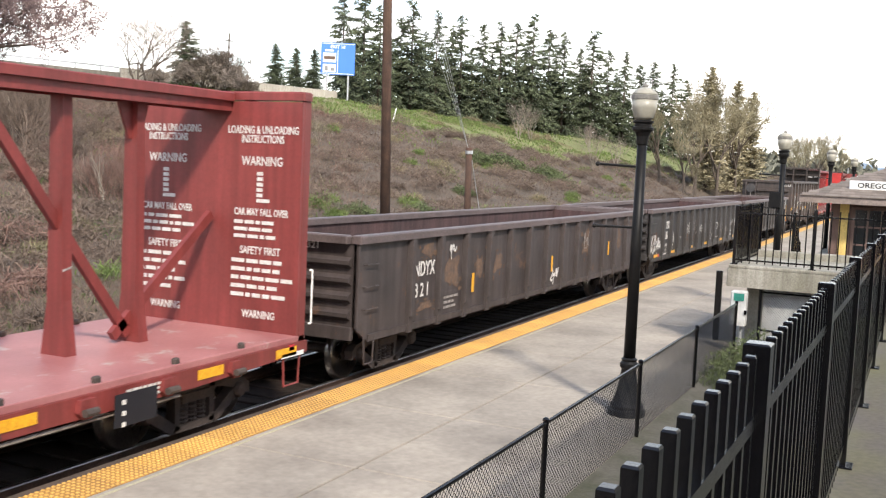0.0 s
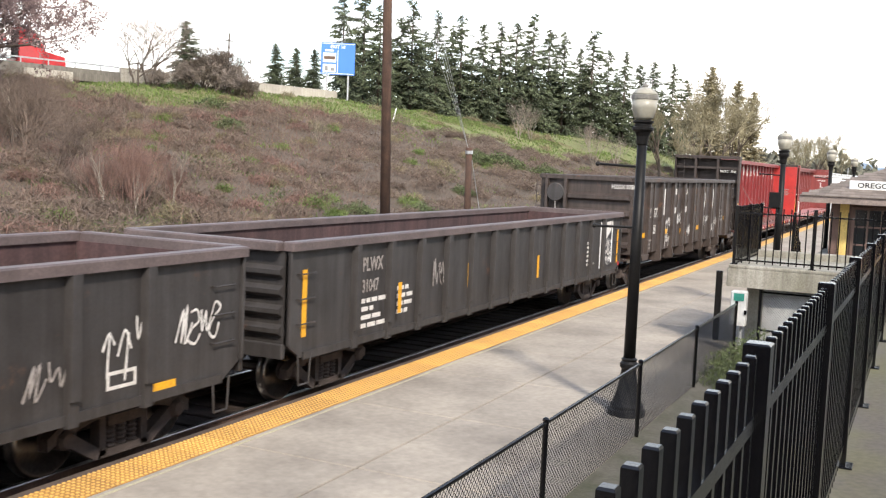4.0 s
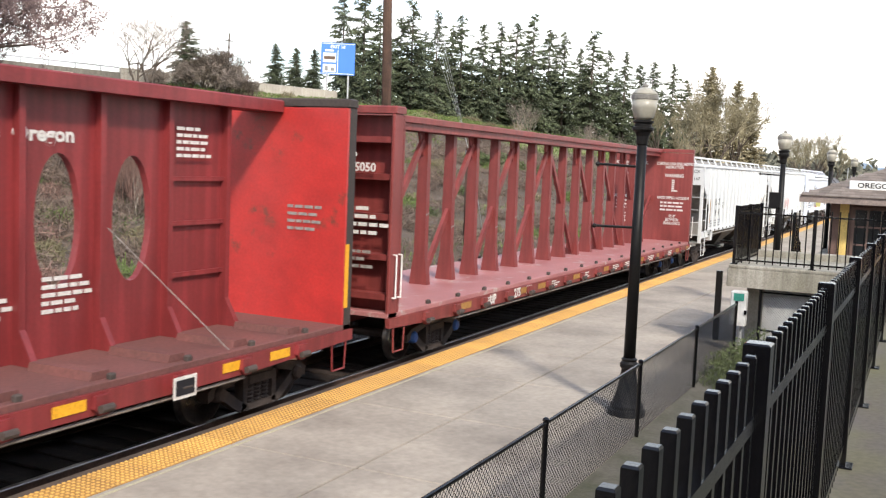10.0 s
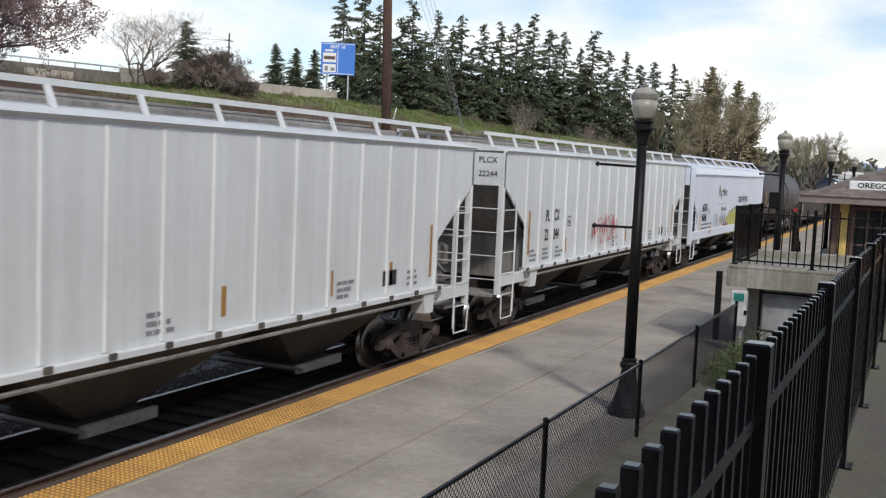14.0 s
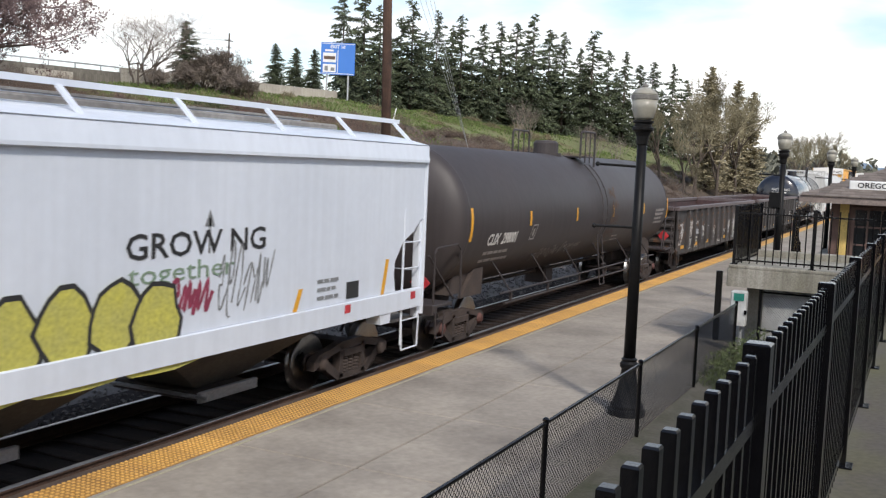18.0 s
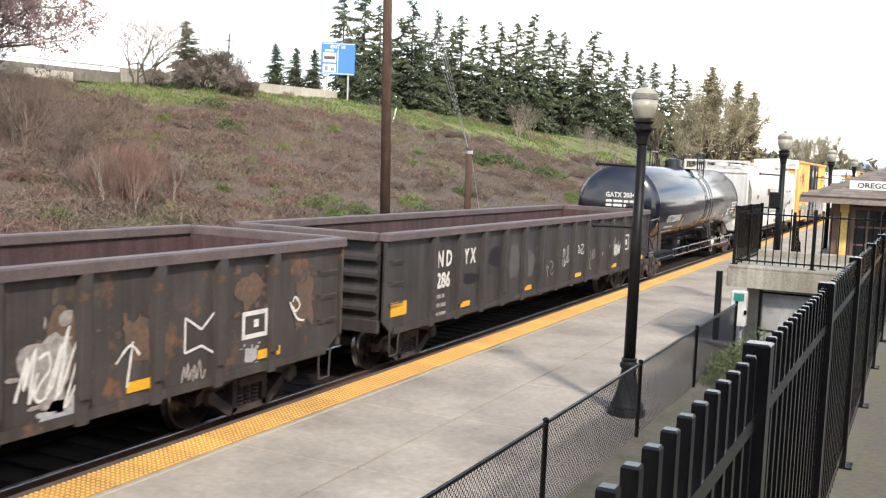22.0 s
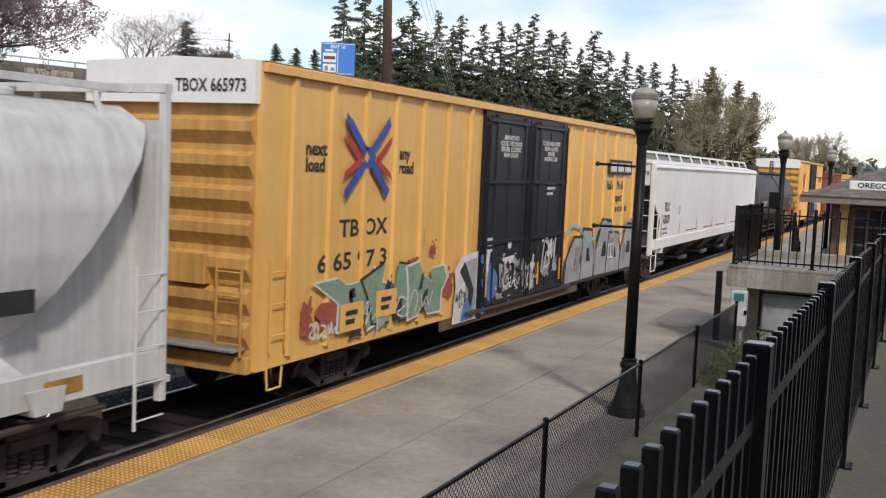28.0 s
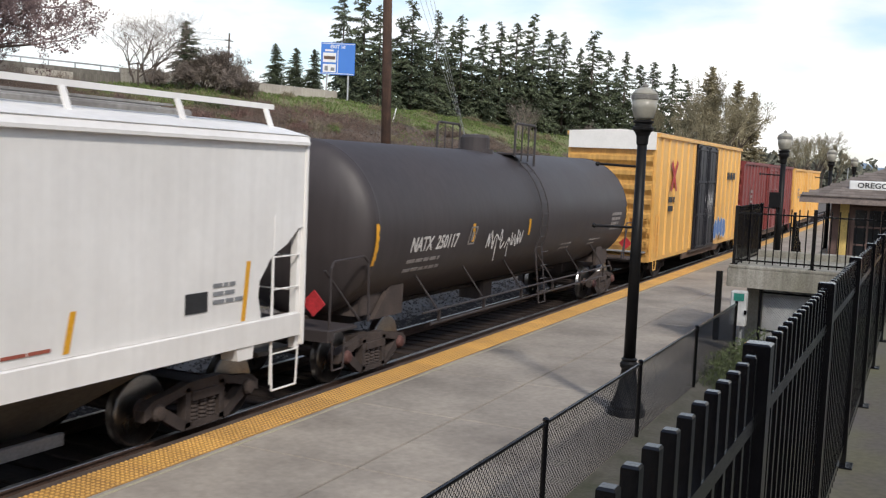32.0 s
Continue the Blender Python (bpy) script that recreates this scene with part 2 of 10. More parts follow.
    "cream": mat("cream_hopper", (0.85, 0.83, 0.80), 0.42, col2=(0.74, 0.715, 0.68), scale=0.4, grain=8, streak=0.08, bump=0.02, mottle=0.05, dent=0.16),
    "oldgrey": mat("weathered_grey", (0.66, 0.66, 0.645), 0.48, col2=(0.53, 0.52, 0.495), scale=0.6, grain=10, streak=0.28, rust=(0.27, 0.17, 0.11), rust_amount=-0.05, bump=0.03, mottle=0.10, dent=0.08),
    # grime on pockets and underframes; also the cream hopper's end shade put into colour
    "grime_shade": mat("grimy_shaded_grey", (0.115, 0.105, 0.092), 0.85, col2=(0.055, 0.048, 0.042), scale=1.0, grain=20),
    # hopper grey darkened: shade of recesses and roof boards put into the colour
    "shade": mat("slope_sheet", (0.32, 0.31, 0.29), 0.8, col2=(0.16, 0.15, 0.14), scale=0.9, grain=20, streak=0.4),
    "tank": mat("matt_black_tank", (0.054, 0.044, 0.044), 0.55, col2=(0.040, 0.033, 0.033), scale=0.5, grain=30, bump=0.03, streak=0.25, mottle=0.06, dent=0.05),
    # black tinted blue: some of the reflected sky is put into the base colour
    "gloss": mat("glossy_black_tank", (0.005, 0.006, 0.014), 0.17, col2=(0.007, 0.008, 0.015), scale=0.4, grain=30, bump=0.0, spec=0.75, coat=0.15, mottle=0.00),
    "truck": mat("bogie_iron", (0.078, 0.058, 0.050), 0.8, col2=(0.040, 0.030, 0.027), scale=3, grain=30, bump=0.3),
    "wheel": mat("wheel_iron", (0.095, 0.064, 0.054), 0.65, col2=(0.050, 0.036, 0.032), scale=4, grain=30),
    "tread": mat("wheel_tread", (0.42, 0.41, 0.40), 0.3, 1.0, scale=3, bump=0.02),
    "grease": mat("greasy_red_hub", (0.12, 0.052, 0.044), 0.7, scale=6),
    "bluecap": mat("blue_cap", (0.04, 0.13, 0.42), 0.5, scale=6),
    "yellow": mat("boxcar_yellow", (0.80, 0.465, 0.135), 0.45, col2=(0.70, 0.385, 0.105), scale=0.5, grain=10, streak=0.14, bump=0.02, mottle=0.07, dent=0.08),
    "endyellow": mat("boxcar_end_yellow", (0.68, 0.385, 0.105), 0.5, col2=(0.50, 0.265, 0.075), scale=1.0, grain=22, streak=0.45, mottle=0.10),
    "door": mat("black_door", (0.017, 0.017, 0.023), 0.45, spec=0.3, col2=(0.012, 0.012, 0.016), scale=1.5, grain=24, bump=0.05, mottle=0.10),
    "white": mat("white_paint", (0.80, 0.80, 0.78), 0.5, col2=(0.70, 0.70, 0.68), scale=2, grain=30, bump=0.03, mottle=0.10),
    "roofwhite": mat("white_roof", (0.84, 0.82, 0.78), 0.55, col2=(0.72, 0.70, 0.66), scale=0.8, grain=20, mottle=0.08),
    "stencil": mat("stencil_white", (0.72, 0.70, 0.67), 0.6, col2=(0.52, 0.49, 0.46), scale=9, grain=60, bump=0.0),
    "stencil_dim": mat("worn_stencil", (0.36, 0.33, 0.31), 0.7, col2=(0.17, 0.145, 0.135), scale=12, grain=60, bump=0.0),
    "stencil_dark": mat("stencil_black", (0.030, 0.030, 0.032), 0.6, scale=6, bump=0.0),
    "stencil_grey": mat("stencil_grey", (0.26, 0.27, 0.28), 0.6, scale=6, bump=0.0),
    "reflector": mat("yellow_reflector", (0.80, 0.40, 0.025), 0.4, col2=(0.70, 0.34, 0.02), scale=5, bump=0.0),
    "amber": mat("amber_reflector", (0.42, 0.215, 0.055), 0.5, scale=5, bump=0.0),
    "redplate": mat("red_placard", (0.60, 0.045, 0.055), 0.5, scale=5, bump=0.0),
    "green": mat("graffiti_green", (0.17, 0.27, 0.185), 0.6, col2=(0.27, 0.34, 0.25), scale=3, grain=20, bump=0.0),
    "lime": mat("graffiti_lime", (0.56, 0.52, 0.10), 0.6, col2=(0.44, 0.42, 0.13), scale=3, grain=20, bump=0.0),
    "silver": mat("graffiti_silver", (0.40, 0.40, 0.41), 0.5, col2=(0.24, 0.24, 0.26), scale=3, grain=20, bump=0.0),
    "pink": mat("graffiti_maroon", (0.33, 0.05, 0.10), 0.6, scale=3, bump=0.0),
    "brickred": mat("graffiti_red", (0.30, 0.055, 0.045), 0.6, col2=(0.38, 0.12, 0.06), scale=3, grain=20, bump=0.0),
    "skyblue": mat("graffiti_blue", (0.055, 0.15, 0.42), 0.6, col2=(0.10, 0.22, 0.46), scale=3, grain=20, bump=0.0),
    "cyan": mat("graffiti_cyan", (0.28, 0.50, 0.55), 0.6, scale=3, bump=0.0),
    "logo_red": mat("logo_red", (0.52, 0.035, 0.035), 0.5, scale=3, bump=0.0),
    "logo_blue": mat("logo_blue", (0.035, 0.085, 0.38), 0.5, scale=3, bump=0.0),
    "signblue": mat("sign_blue", (0.055, 0.20, 0.62), 0.4, col2=(0.05, 0.185, 0.58), scale=0.4, bump=0.0, mottle=0.05),
    "shingle": mat("roof_shingle", (0.185, 0.155, 0.135), 0.9, col2=(0.125, 0.10, 0.085), scale=3, grain=30, island=0.25, bump=0.3),
    "trimbrown": mat("brown_trim", (0.145, 0.085, 0.070), 0.7, scale=3),
    "fascia": mat("fascia_board", (0.27, 0.215, 0.19), 0.7, scale=3),
    "yellowtrim": mat("yellow_trim", (0.66, 0.47, 0.15), 0.6, scale=3),
    "glass": mat("dark_pane", (0.012, 0.014, 0.016), 0.06, scale=2, bump=0.0, spec=0.9),
    "boxwhite": mat("meter_box", (0.66, 0.67, 0.66), 0.5, scale=4, streak=0.3, mottle=0.10),
    "teal": mat("teal_label", (0.03, 0.28, 0.22), 0.5, scale=4, bump=0.0),
    "asphalt": mat("asphalt", (0.052, 0.050, 0.050), 0.9, scale=2, grain=60),
    "barrier": mat("barrier_concrete", (0.48, 0.44, 0.38), 0.85, col2=(0.33, 0.30, 0.26), scale=0.5, grain=20, streak=0.3),
    "girder": mat("weathered_girder", (0.225, 0.205, 0.18), 0.9, col2=(0.13, 0.118, 0.10), scale=0.5, grain=20, streak=0.5),
    "trailer": mat("trailer_white", (0.82, 0.82, 0.82), 0.4, scale=0.5, bump=0.02, mottle=0.03),
    "cabred": mat("cab_red", (0.55, 0.025, 0.03), 0.25, scale=1, bump=0.0, coat=0.5),
    "rubber": mat("rubber", (0.015, 0.015, 0.015), 0.85, scale=5),
    "farhill": mat("hazed_far_hill", (0.20, 0.27, 0.36), 1.0, col2=(0.15, 0.22, 0.30), scale=0.01, grain=0.05, bump=0.0),
    "farwood": mat("far_wood", (0.16, 0.155, 0.115), 1.0, col2=(0.10, 0.105, 0.075), scale=0.1, grain=1, bump=0.0, island=0.3),
    "beige": mat("beige_wall", (0.42, 0.38, 0.32), 0.85, scale=0.5),
}


# ---- mesh building ----
class B:
    """Collects vertices and faces."""

    def __init__(self):
        self.v, self.f = [], []

    def add(self, vs, fs):
        o = len(self.v)
        self.v.extend(tuple(p) for p in vs)
        self.f.extend(tuple(i + o for i in f) for f in fs)
        return self

    def box(self, x0, x1, y0, y1, z0, z1):
        return self.add([(x0, y0, z0), (x1, y0, z0), (x1, y1, z0), (x0, y1, z0), (x0, y0, z1), (x1, y0, z1), (x1, y1, z1), (x0, y1, z1)],
                        [(0, 3, 2, 1), (4, 5, 6, 7), (0, 1, 5, 4), (1, 2, 6, 5), (2, 3, 7, 6), (3, 0, 4, 7)])

    def cbox(self, x0, x1, y0, y1, z0, z1, c=0.01):
        """A box with chamfered edges along z and a chamfered top."""
        ring = [(x0 + c, y0), (x1 - c, y0), (x1, y0 + c), (x1, y1 - c), (x1 - c, y1), (x0 + c, y1), (x0, y1 - c), (x0, y0 + c)]
        cx, cy = (x0 + x1) / 2, (y0 + y1) / 2
        sx, sy = 1 - 2 * c / max(1e-6, x1 - x0), 1 - 2 * c / max(1e-6, y1 - y0)
        top = [(cx + (x - cx) * sx, cy + (y - cy) * sy) for x, y in ring]
        vs = [(x, y, z0) for x, y in ring] + [(x, y, z1 - c) for x, y in ring] + [(x, y, z1) for x, y in top]
        fs = [tuple(range(7, -1, -1)), tuple(range(16, 24))]
        for k in (0, 8):
            fs += [(k + i, k + (i + 1) % 8, k + 8 + (i + 1) % 8, k + 8 + i) for i in range(8)]
        return self.add(vs, fs)

    def cyl(self, p, q, r, n=10, r2=None, caps=True):
        p, q = Vector(p), Vector(q)
        r2 = r if r2 is None else r2
        d = (q - p).normalized()
        a = d.orthogonal().normalized()
        b = d.cross(a)
        vs = []
        for c, rr in ((p, r), (q, r2)):
            vs += [c + (a * math.cos(2 * math.pi * i / n) + b * math.sin(2 * math.pi * i / n)) * rr for i in range(n)]
        fs = [(i, (i + 1) % n, n + (i + 1) % n, n + i) for i in range(n)]
        if caps:
            fs += [tuple(range(n - 1, -1, -1)), tuple(range(n, 2 * n))]
        return self.add(vs, fs)

    def tube(self, pts, r, n=6):
        for p, q in zip(pts, pts[1:]):
            self.cyl(p, q, r, n)
        return self

    def prism(self, poly, axis, lo, hi):
        """Extrudes a polygon of (a, b) pairs along an axis: x -> (y, z), y -> (x, z), z -> (x, y)."""
        put = {"x": lambda a, b, c: (c, a, b), "y": lambda a, b, c: (a, c, b), "z": lambda a, b, c: (a, b, c)}[axis]
        n = len(poly)
        vs = [put(a, b, lo) for a, b in poly] + [put(a, b, hi) for a, b in poly]
        return self.add(vs, [tuple(range(n)), tuple(range(2 * n - 1, n - 1, -1))] + [(i, n + i, n + (i + 1) % n, (i + 1) % n) for i in range(n)])

    def lathe(self, prof, axis="z", n=20, c=(0, 0, 0)):
        """Turns a profile of (radius, height) pairs round an axis through c."""
        vs, fs = [], []
        for r, h in prof:
            for i in range(n):
                a = 2 * math.pi * i / n
                u, w = r * math.cos(a), r * math.sin(a)
                vs.append({"z": (c[0] + u, c[1] + w, c[2] + h), "y": (c[0] + u, c[1] + h, c[2] + w), "x": (c[0] + h, c[1] + u, c[2] + w)}[axis])
        for k in range(len(prof) - 1):
            fs += [(k * n + i, k * n + (i + 1) % n, (k + 1) * n + (i + 1) % n, (k + 1) * n + i) for i in range(n)]
        fs += [tuple(range(n)), tuple(range((len(prof) - 1) * n, len(prof) * n))]
        return self.add(vs, fs)

    def bar_between(self, p, q, w, h):
        """A square bar from p to q."""
        p, q = Vector(p), Vector(q)
        d = (q - p).normalized()
        s = d.cross(Vector((0, 1, 0)))
        s = s.normalized() if s.length > 1e-3 else Vector((1, 0, 0))
        t = d.cross(s)
        vs = [c + s * a * w / 2 + t * b * h / 2 for c in (p, q) for a, b in ((-1, -1), (1, -1), (1, 1), (-1, 1))]
        return self.add(vs, [(0, 3, 2, 1), (4, 5, 6, 7), (0, 1, 5, 4), (1, 2, 6, 5), (2, 3, 7, 6), (3, 0, 4, 7)])

    def mesh(self, name, material, smooth=False):
        me = bpy.data.meshes.new(name)
        me.from_pydata(self.v, [], self.f)
        if isinstance(material, str):
            material = M[material]
        me.materials.append(material)
        bm = bmesh.new()
        bm.from_mesh(me)
        bmesh.ops.recalc_face_normals(bm, faces=bm.faces)
        bm.to_mesh(me)
        bm.free()
        if smooth:
            me.polygons.foreach_set("use_smooth", [True] * len(me.polygons))
        return me


def put(name, me, parent=None, m=None, label=""):
    ob = new(name, me)
    if parent is not None:
        ob.parent = parent
    if m is not None:
        ob.matrix_basis = m
    if label:
        ob["label"] = label
    return ob


def part(name, b, material, parent, label="", m=None, smooth=False):
    """Links what b holds as one mesh object under a thing or a part."""
    return put(name, b.mesh(name, material, smooth), parent, m, label)


def thing(name, label, category, m=None, group="", kind=""):
    ob = new(name)
    ob.empty_display_size = 0.3
    if m is not None:
        ob.matrix_basis = m
    return tagged(ob, label, category, group, kind)


WORDS = {}


def lettering(text, size, material, parent, m, label="", name="lettering", bold=0.0, squeeze=1.0, align="LEFT"):
    """Painted words, 2 mm thick, in the built-in font."""
    if "\n" in text:
        for k, line in enumerate(text.split("\n")):
            ob = lettering(line, size, material, parent, m @ pose(0, -0.85 * size * k, 0), label, name, bold, squeeze, align)
        return ob
    key = (text, size, material, bold, squeeze, align)
    if key not in WORDS:
        cu = bpy.data.curves.new("words", "FONT")
        cu.body, cu.size, cu.extrude, cu.offset = text, size, 0.002, bold
        cu.resolution_u = 2
        cu.align_x = align
        cu.space_line = 0.85
        tmp = bpy.data.objects.new("words", cu)
        scene.collection.objects.link(tmp)
        me = bpy.data.meshes.new_from_object(tmp.evaluated_get(bpy.context.evaluated_depsgraph_get()))
        bpy.data.objects.remove(tmp)
        if squeeze != 1.0:
            me.transform(Matrix.Diagonal((squeeze, 1, 1, 1)))
        me.materials.clear()
        me.materials.append(M[material])
        WORDS[key] = me
    return put(name, WORDS[key], parent, m, label)


def on_side(x, y, z):
    """The pose of words on a face that looks to -y."""
    return pose(x, y - 0.004, z, 90, 0, 0)


def on_end(x, y, z):
    """The pose of words on a face that looks to -x."""
    return pose(x - 0.004, y, z, 90, 0, -90)


def bars(rows, height, pitch, parent, m, material="stencil", name="small_print"):
    """Unreadable print: one row of short bars for each list of widths."""
    b = B()
    for k, widths in enumerate(rows):
        x = 0.0
        for w in widths:
            b.box(x, x + w, -k * pitch, -k * pitch + height, 0, 0.003)
            x += w + height * 0.6
    return part(name, b, material, parent, "", m)


def print_rows(rnd, n, width, h):
    out = []
    for _ in range(n):
        row, x = [], 0.0
        while x < width * rnd.uniform(0.6, 1.0):
            w = rnd.uniform(1.2, 4.5) * h
            row.append(w)
            x += w + h * 0.6
        out.append(row)
    return out


# quick spray strokes in a unit field, none of them a letter: spikes, hooks, waves, rings and slashes
STROKES = [
    [[(0.0, 0.1), (0.18, 0.9), (0.36, 0.2), (0.55, 1.0), (0.72, 0.1), (1.0, 0.6)]],
    [[(0.0, 0.55), (0.3, 0.85), (0.5, 0.5), (0.25, 0.3), (0.6, 0.15), (1.1, 0.5)]],
    [[(0.1, 0.9), (0.5, 1.0), (0.9, 0.7), (0.4, 0.45), (0.2, 0.1), (0.8, 0.0), (1.2, 0.25)]],
    [[(0.05, 0.3), (0.5, 0.7), (1.0, 0.4)], [(0.6, 0.7), (0.55, -0.3)]],
    [[(0.0, 0.0), (0.3, 1.1), (0.65, 0.6), (0.5, -0.1), (1.1, 0.2)]],
    [[(0.0, 0.8), (0.25, 0.35), (0.5, 0.75), (0.8, 0.3), (1.15, 0.9)]],
    [[(0.15, 0.65), (0.45, 0.95), (0.75, 0.6), (0.4, 0.35), (0.15, 0.65), (0.5, 0.0), (1.0, -0.2)]],
]


def scribble(rnd, w, h, stroke, loops, parent, m, material="stencil", name="graffiti", steps=5):
    """Loose spray-paint marks in a w x h field: short angular strokes with lifts of the can, thick and thin."""
    b = B()
    lean = rnd.uniform(-0.15, 0.3)
    layer = 0
    for k in range(loops):
        gw, gh = w / loops * rnd.uniform(0.75, 1.15), h * rnd.uniform(0.6, 1.0)
        x0, y0 = w * k / loops, (h - gh) * rnd.uniform(0.0, 1.0)
        for line in rnd.choice(STROKES):
            ctl = [Vector((x0 + gw * (a + rnd.uniform(-0.12, 0.12)) + lean * gh * c, y0 + gh * (c + rnd.uniform(-0.10, 0.10)))) for a, c in line]
            pts = []
            for i in range(len(ctl) - 1):
                p0, p1, p2, p3 = ctl[max(i - 1, 0)], ctl[i], ctl[i + 1], ctl[min(i + 2, len(ctl) - 1)]
                for q in range(steps):
                    u = q / steps
                    pts.append(0.5 * (2 * p1 + (p2 - p0) * u + (2 * p0 - 5 * p1 + 4 * p2 - p3) * u * u + (3 * p1 - 3 * p2 + p3 - p0) * u ** 3))
            pts.append(ctl[-1])
            layer += 1
            last = len(pts) - 1
            o = len(b.v)
            for i, p in enumerate(pts):
                d = pts[min(i + 1, last)] - pts[max(i - 1, 0)]
                d = d.normalized() if d.length > 1e-6 else Vector((1, 0))
                side = Vector((-d.y, d.x)) * stroke * 0.5 * rnd.uniform(0.6, 1.25)
                z = 0.002 + 0.0002 * layer + 0.00002 * i
                b.v += [(p.x + side.x, p.y + side.y, z), (p.x - side.x, p.y - side.y, z)]
            b.f += [(o + 2 * i, o + 2 * i + 1, o + 2 * i + 3, o + 2 * i + 2) for i in range(last)]
    return part(name, b, material, parent, "", m)


def stain(rnd, parent, x, z, w, h, y, material="rustpatch", name="rusty_patch", spots=16):
    """A ragged patch of rust or old paint on a side, with flecks round it."""
    b = B()
    for k in range(spots + 1):
        if k:
            cx, cz, rx, rz = x + w * rnd.uniform(-0.12, 1.12), z + h * rnd.uniform(-0.12, 1.12), w * rnd.uniform(0.02, 0.13), h * rnd.uniform(0.02, 0.12)
        else:
            cx, cz, rx, rz = x + w / 2, z + h / 2, w * 0.42, h * 0.42
        n = 26 if not k else 9
        kick = [rnd.uniform(0.42, 1.25) for _ in range(n)]
        ring = []
        for i in range(n):
            a = 2 * math.pi * i / n
            q = 0.5 * kick[i] + 0.25 * (kick[i - 1] + kick[(i + 1) % n])
            box = min(1.25, 1 / max(abs(math.cos(a)), abs(math.sin(a))))
            ring.append((cx + rx * q * box * math.cos(a), y - 0.002 - 0.0002 * k, cz + rz * q * box * math.sin(a)))
        b.add(ring + [(cx, y - 0.002 - 0.0002 * k, cz)], [(i, (i + 1) % n, n) for i in range(n)])
    return part(name, b, material, parent)


def plain_mark(kind, x, w, y, z0, z1):
    """A plain painted shape: a ring, a wedge (point up or down) or a block with notches."""
    b = B()
    ya, yb, zc, rx, rz = y - 0.004, y - 0.001, (z0 + z1) / 2, w / 2, (z1 - z0) / 2
    if kind == "ring":
        n = 20
        vs = []
        for yy in (ya, yb):
            for k in (1.0, 0.45):
                vs += [(x + rx + rx * k * math.cos(2 * math.pi * i / n), yy, zc + rz * (k if k == 1 else 0.52) * math.sin(2 * math.pi * i / n)) for i in range(n)]
        fs = []
        for i in range(n):
            j = (i + 1) % n
            fs += [(i, j, n + j, n + i), (2 * n + i, 2 * n + j, j, i)]
        return b.add(vs, fs)
    if kind == "pair":
        return b.box(x, x + 0.34 * w, ya, yb, z0, z1).box(x + 0.66 * w, x + w, ya, yb, z0, z1)
    if kind in ("wedge", "drop"):
        f = (lambda c: c) if kind == "wedge" else (lambda c: z0 + z1 - c)
        b.prism([(x, f(z0)), (x + 0.26 * w, f(z0)), (x + 0.5 * w, f(z0 + 0.62 * (z1 - z0))), (x + 0.74 * w, f(z0)), (x + w, f(z0)), (x + 0.62 * w, f(z1)), (x + 0.38 * w, f(z1))], "y", ya, yb)
        return b
    b.prism([(x, z0), (x + w, z0), (x + w, z0 + 0.24 * (z1 - z0)), (x + 0.42 * w, z0 + 0.24 * (z1 - z0)), (x + 0.42 * w, z1 - 0.24 * (z1 - z0)), (x + w, z1 - 0.24 * (z1 - z0)), (x + w, z1), (x, z1)], "y", ya, yb)
    return b


def blob(rnd, w, h, n, parent, m, fill, line="stencil_dark", name="graffiti", spiky=0.25):
    """Fat painted letter shapes that are no letters: n overlapping bulges with an outline."""
    b, e = B(), B()
    for k in range(n):
        cx, cy = w * (k + 0.5) / n, h * rnd.uniform(0.42, 0.55)
        pts = []
        for i in range(14):
            a = 2 * math.pi * i / 14
            r = 1 + spiky * rnd.uniform(-1, 1)
            pts.append((cx + math.cos(a) * w / n * 0.62 * r, cy + math.sin(a) * h * 0.46 * r))
        o = len(b.v)
        z = 0.003 + 0.0015 * k
        b.v += [(x, y, z) for x, y in pts]
        b.f.append(tuple(range(o, o + 14)))
        o = len(e.v)
        for x, y in pts:
            e.v += [(x, y, z + 0.0006), (cx + (x - cx) * 0.86, cy + (y - cy) * 0.88, z + 0.0006)]
        e.f += [(o + 2 * i, o + 2 * ((i + 1) % 14), o + 2 * ((i + 1) % 14) + 1, o + 2 * i + 1) for i in range(14)]
    part(name, b, fill, parent, "", m)
    part(name, e, line, parent, "", m)


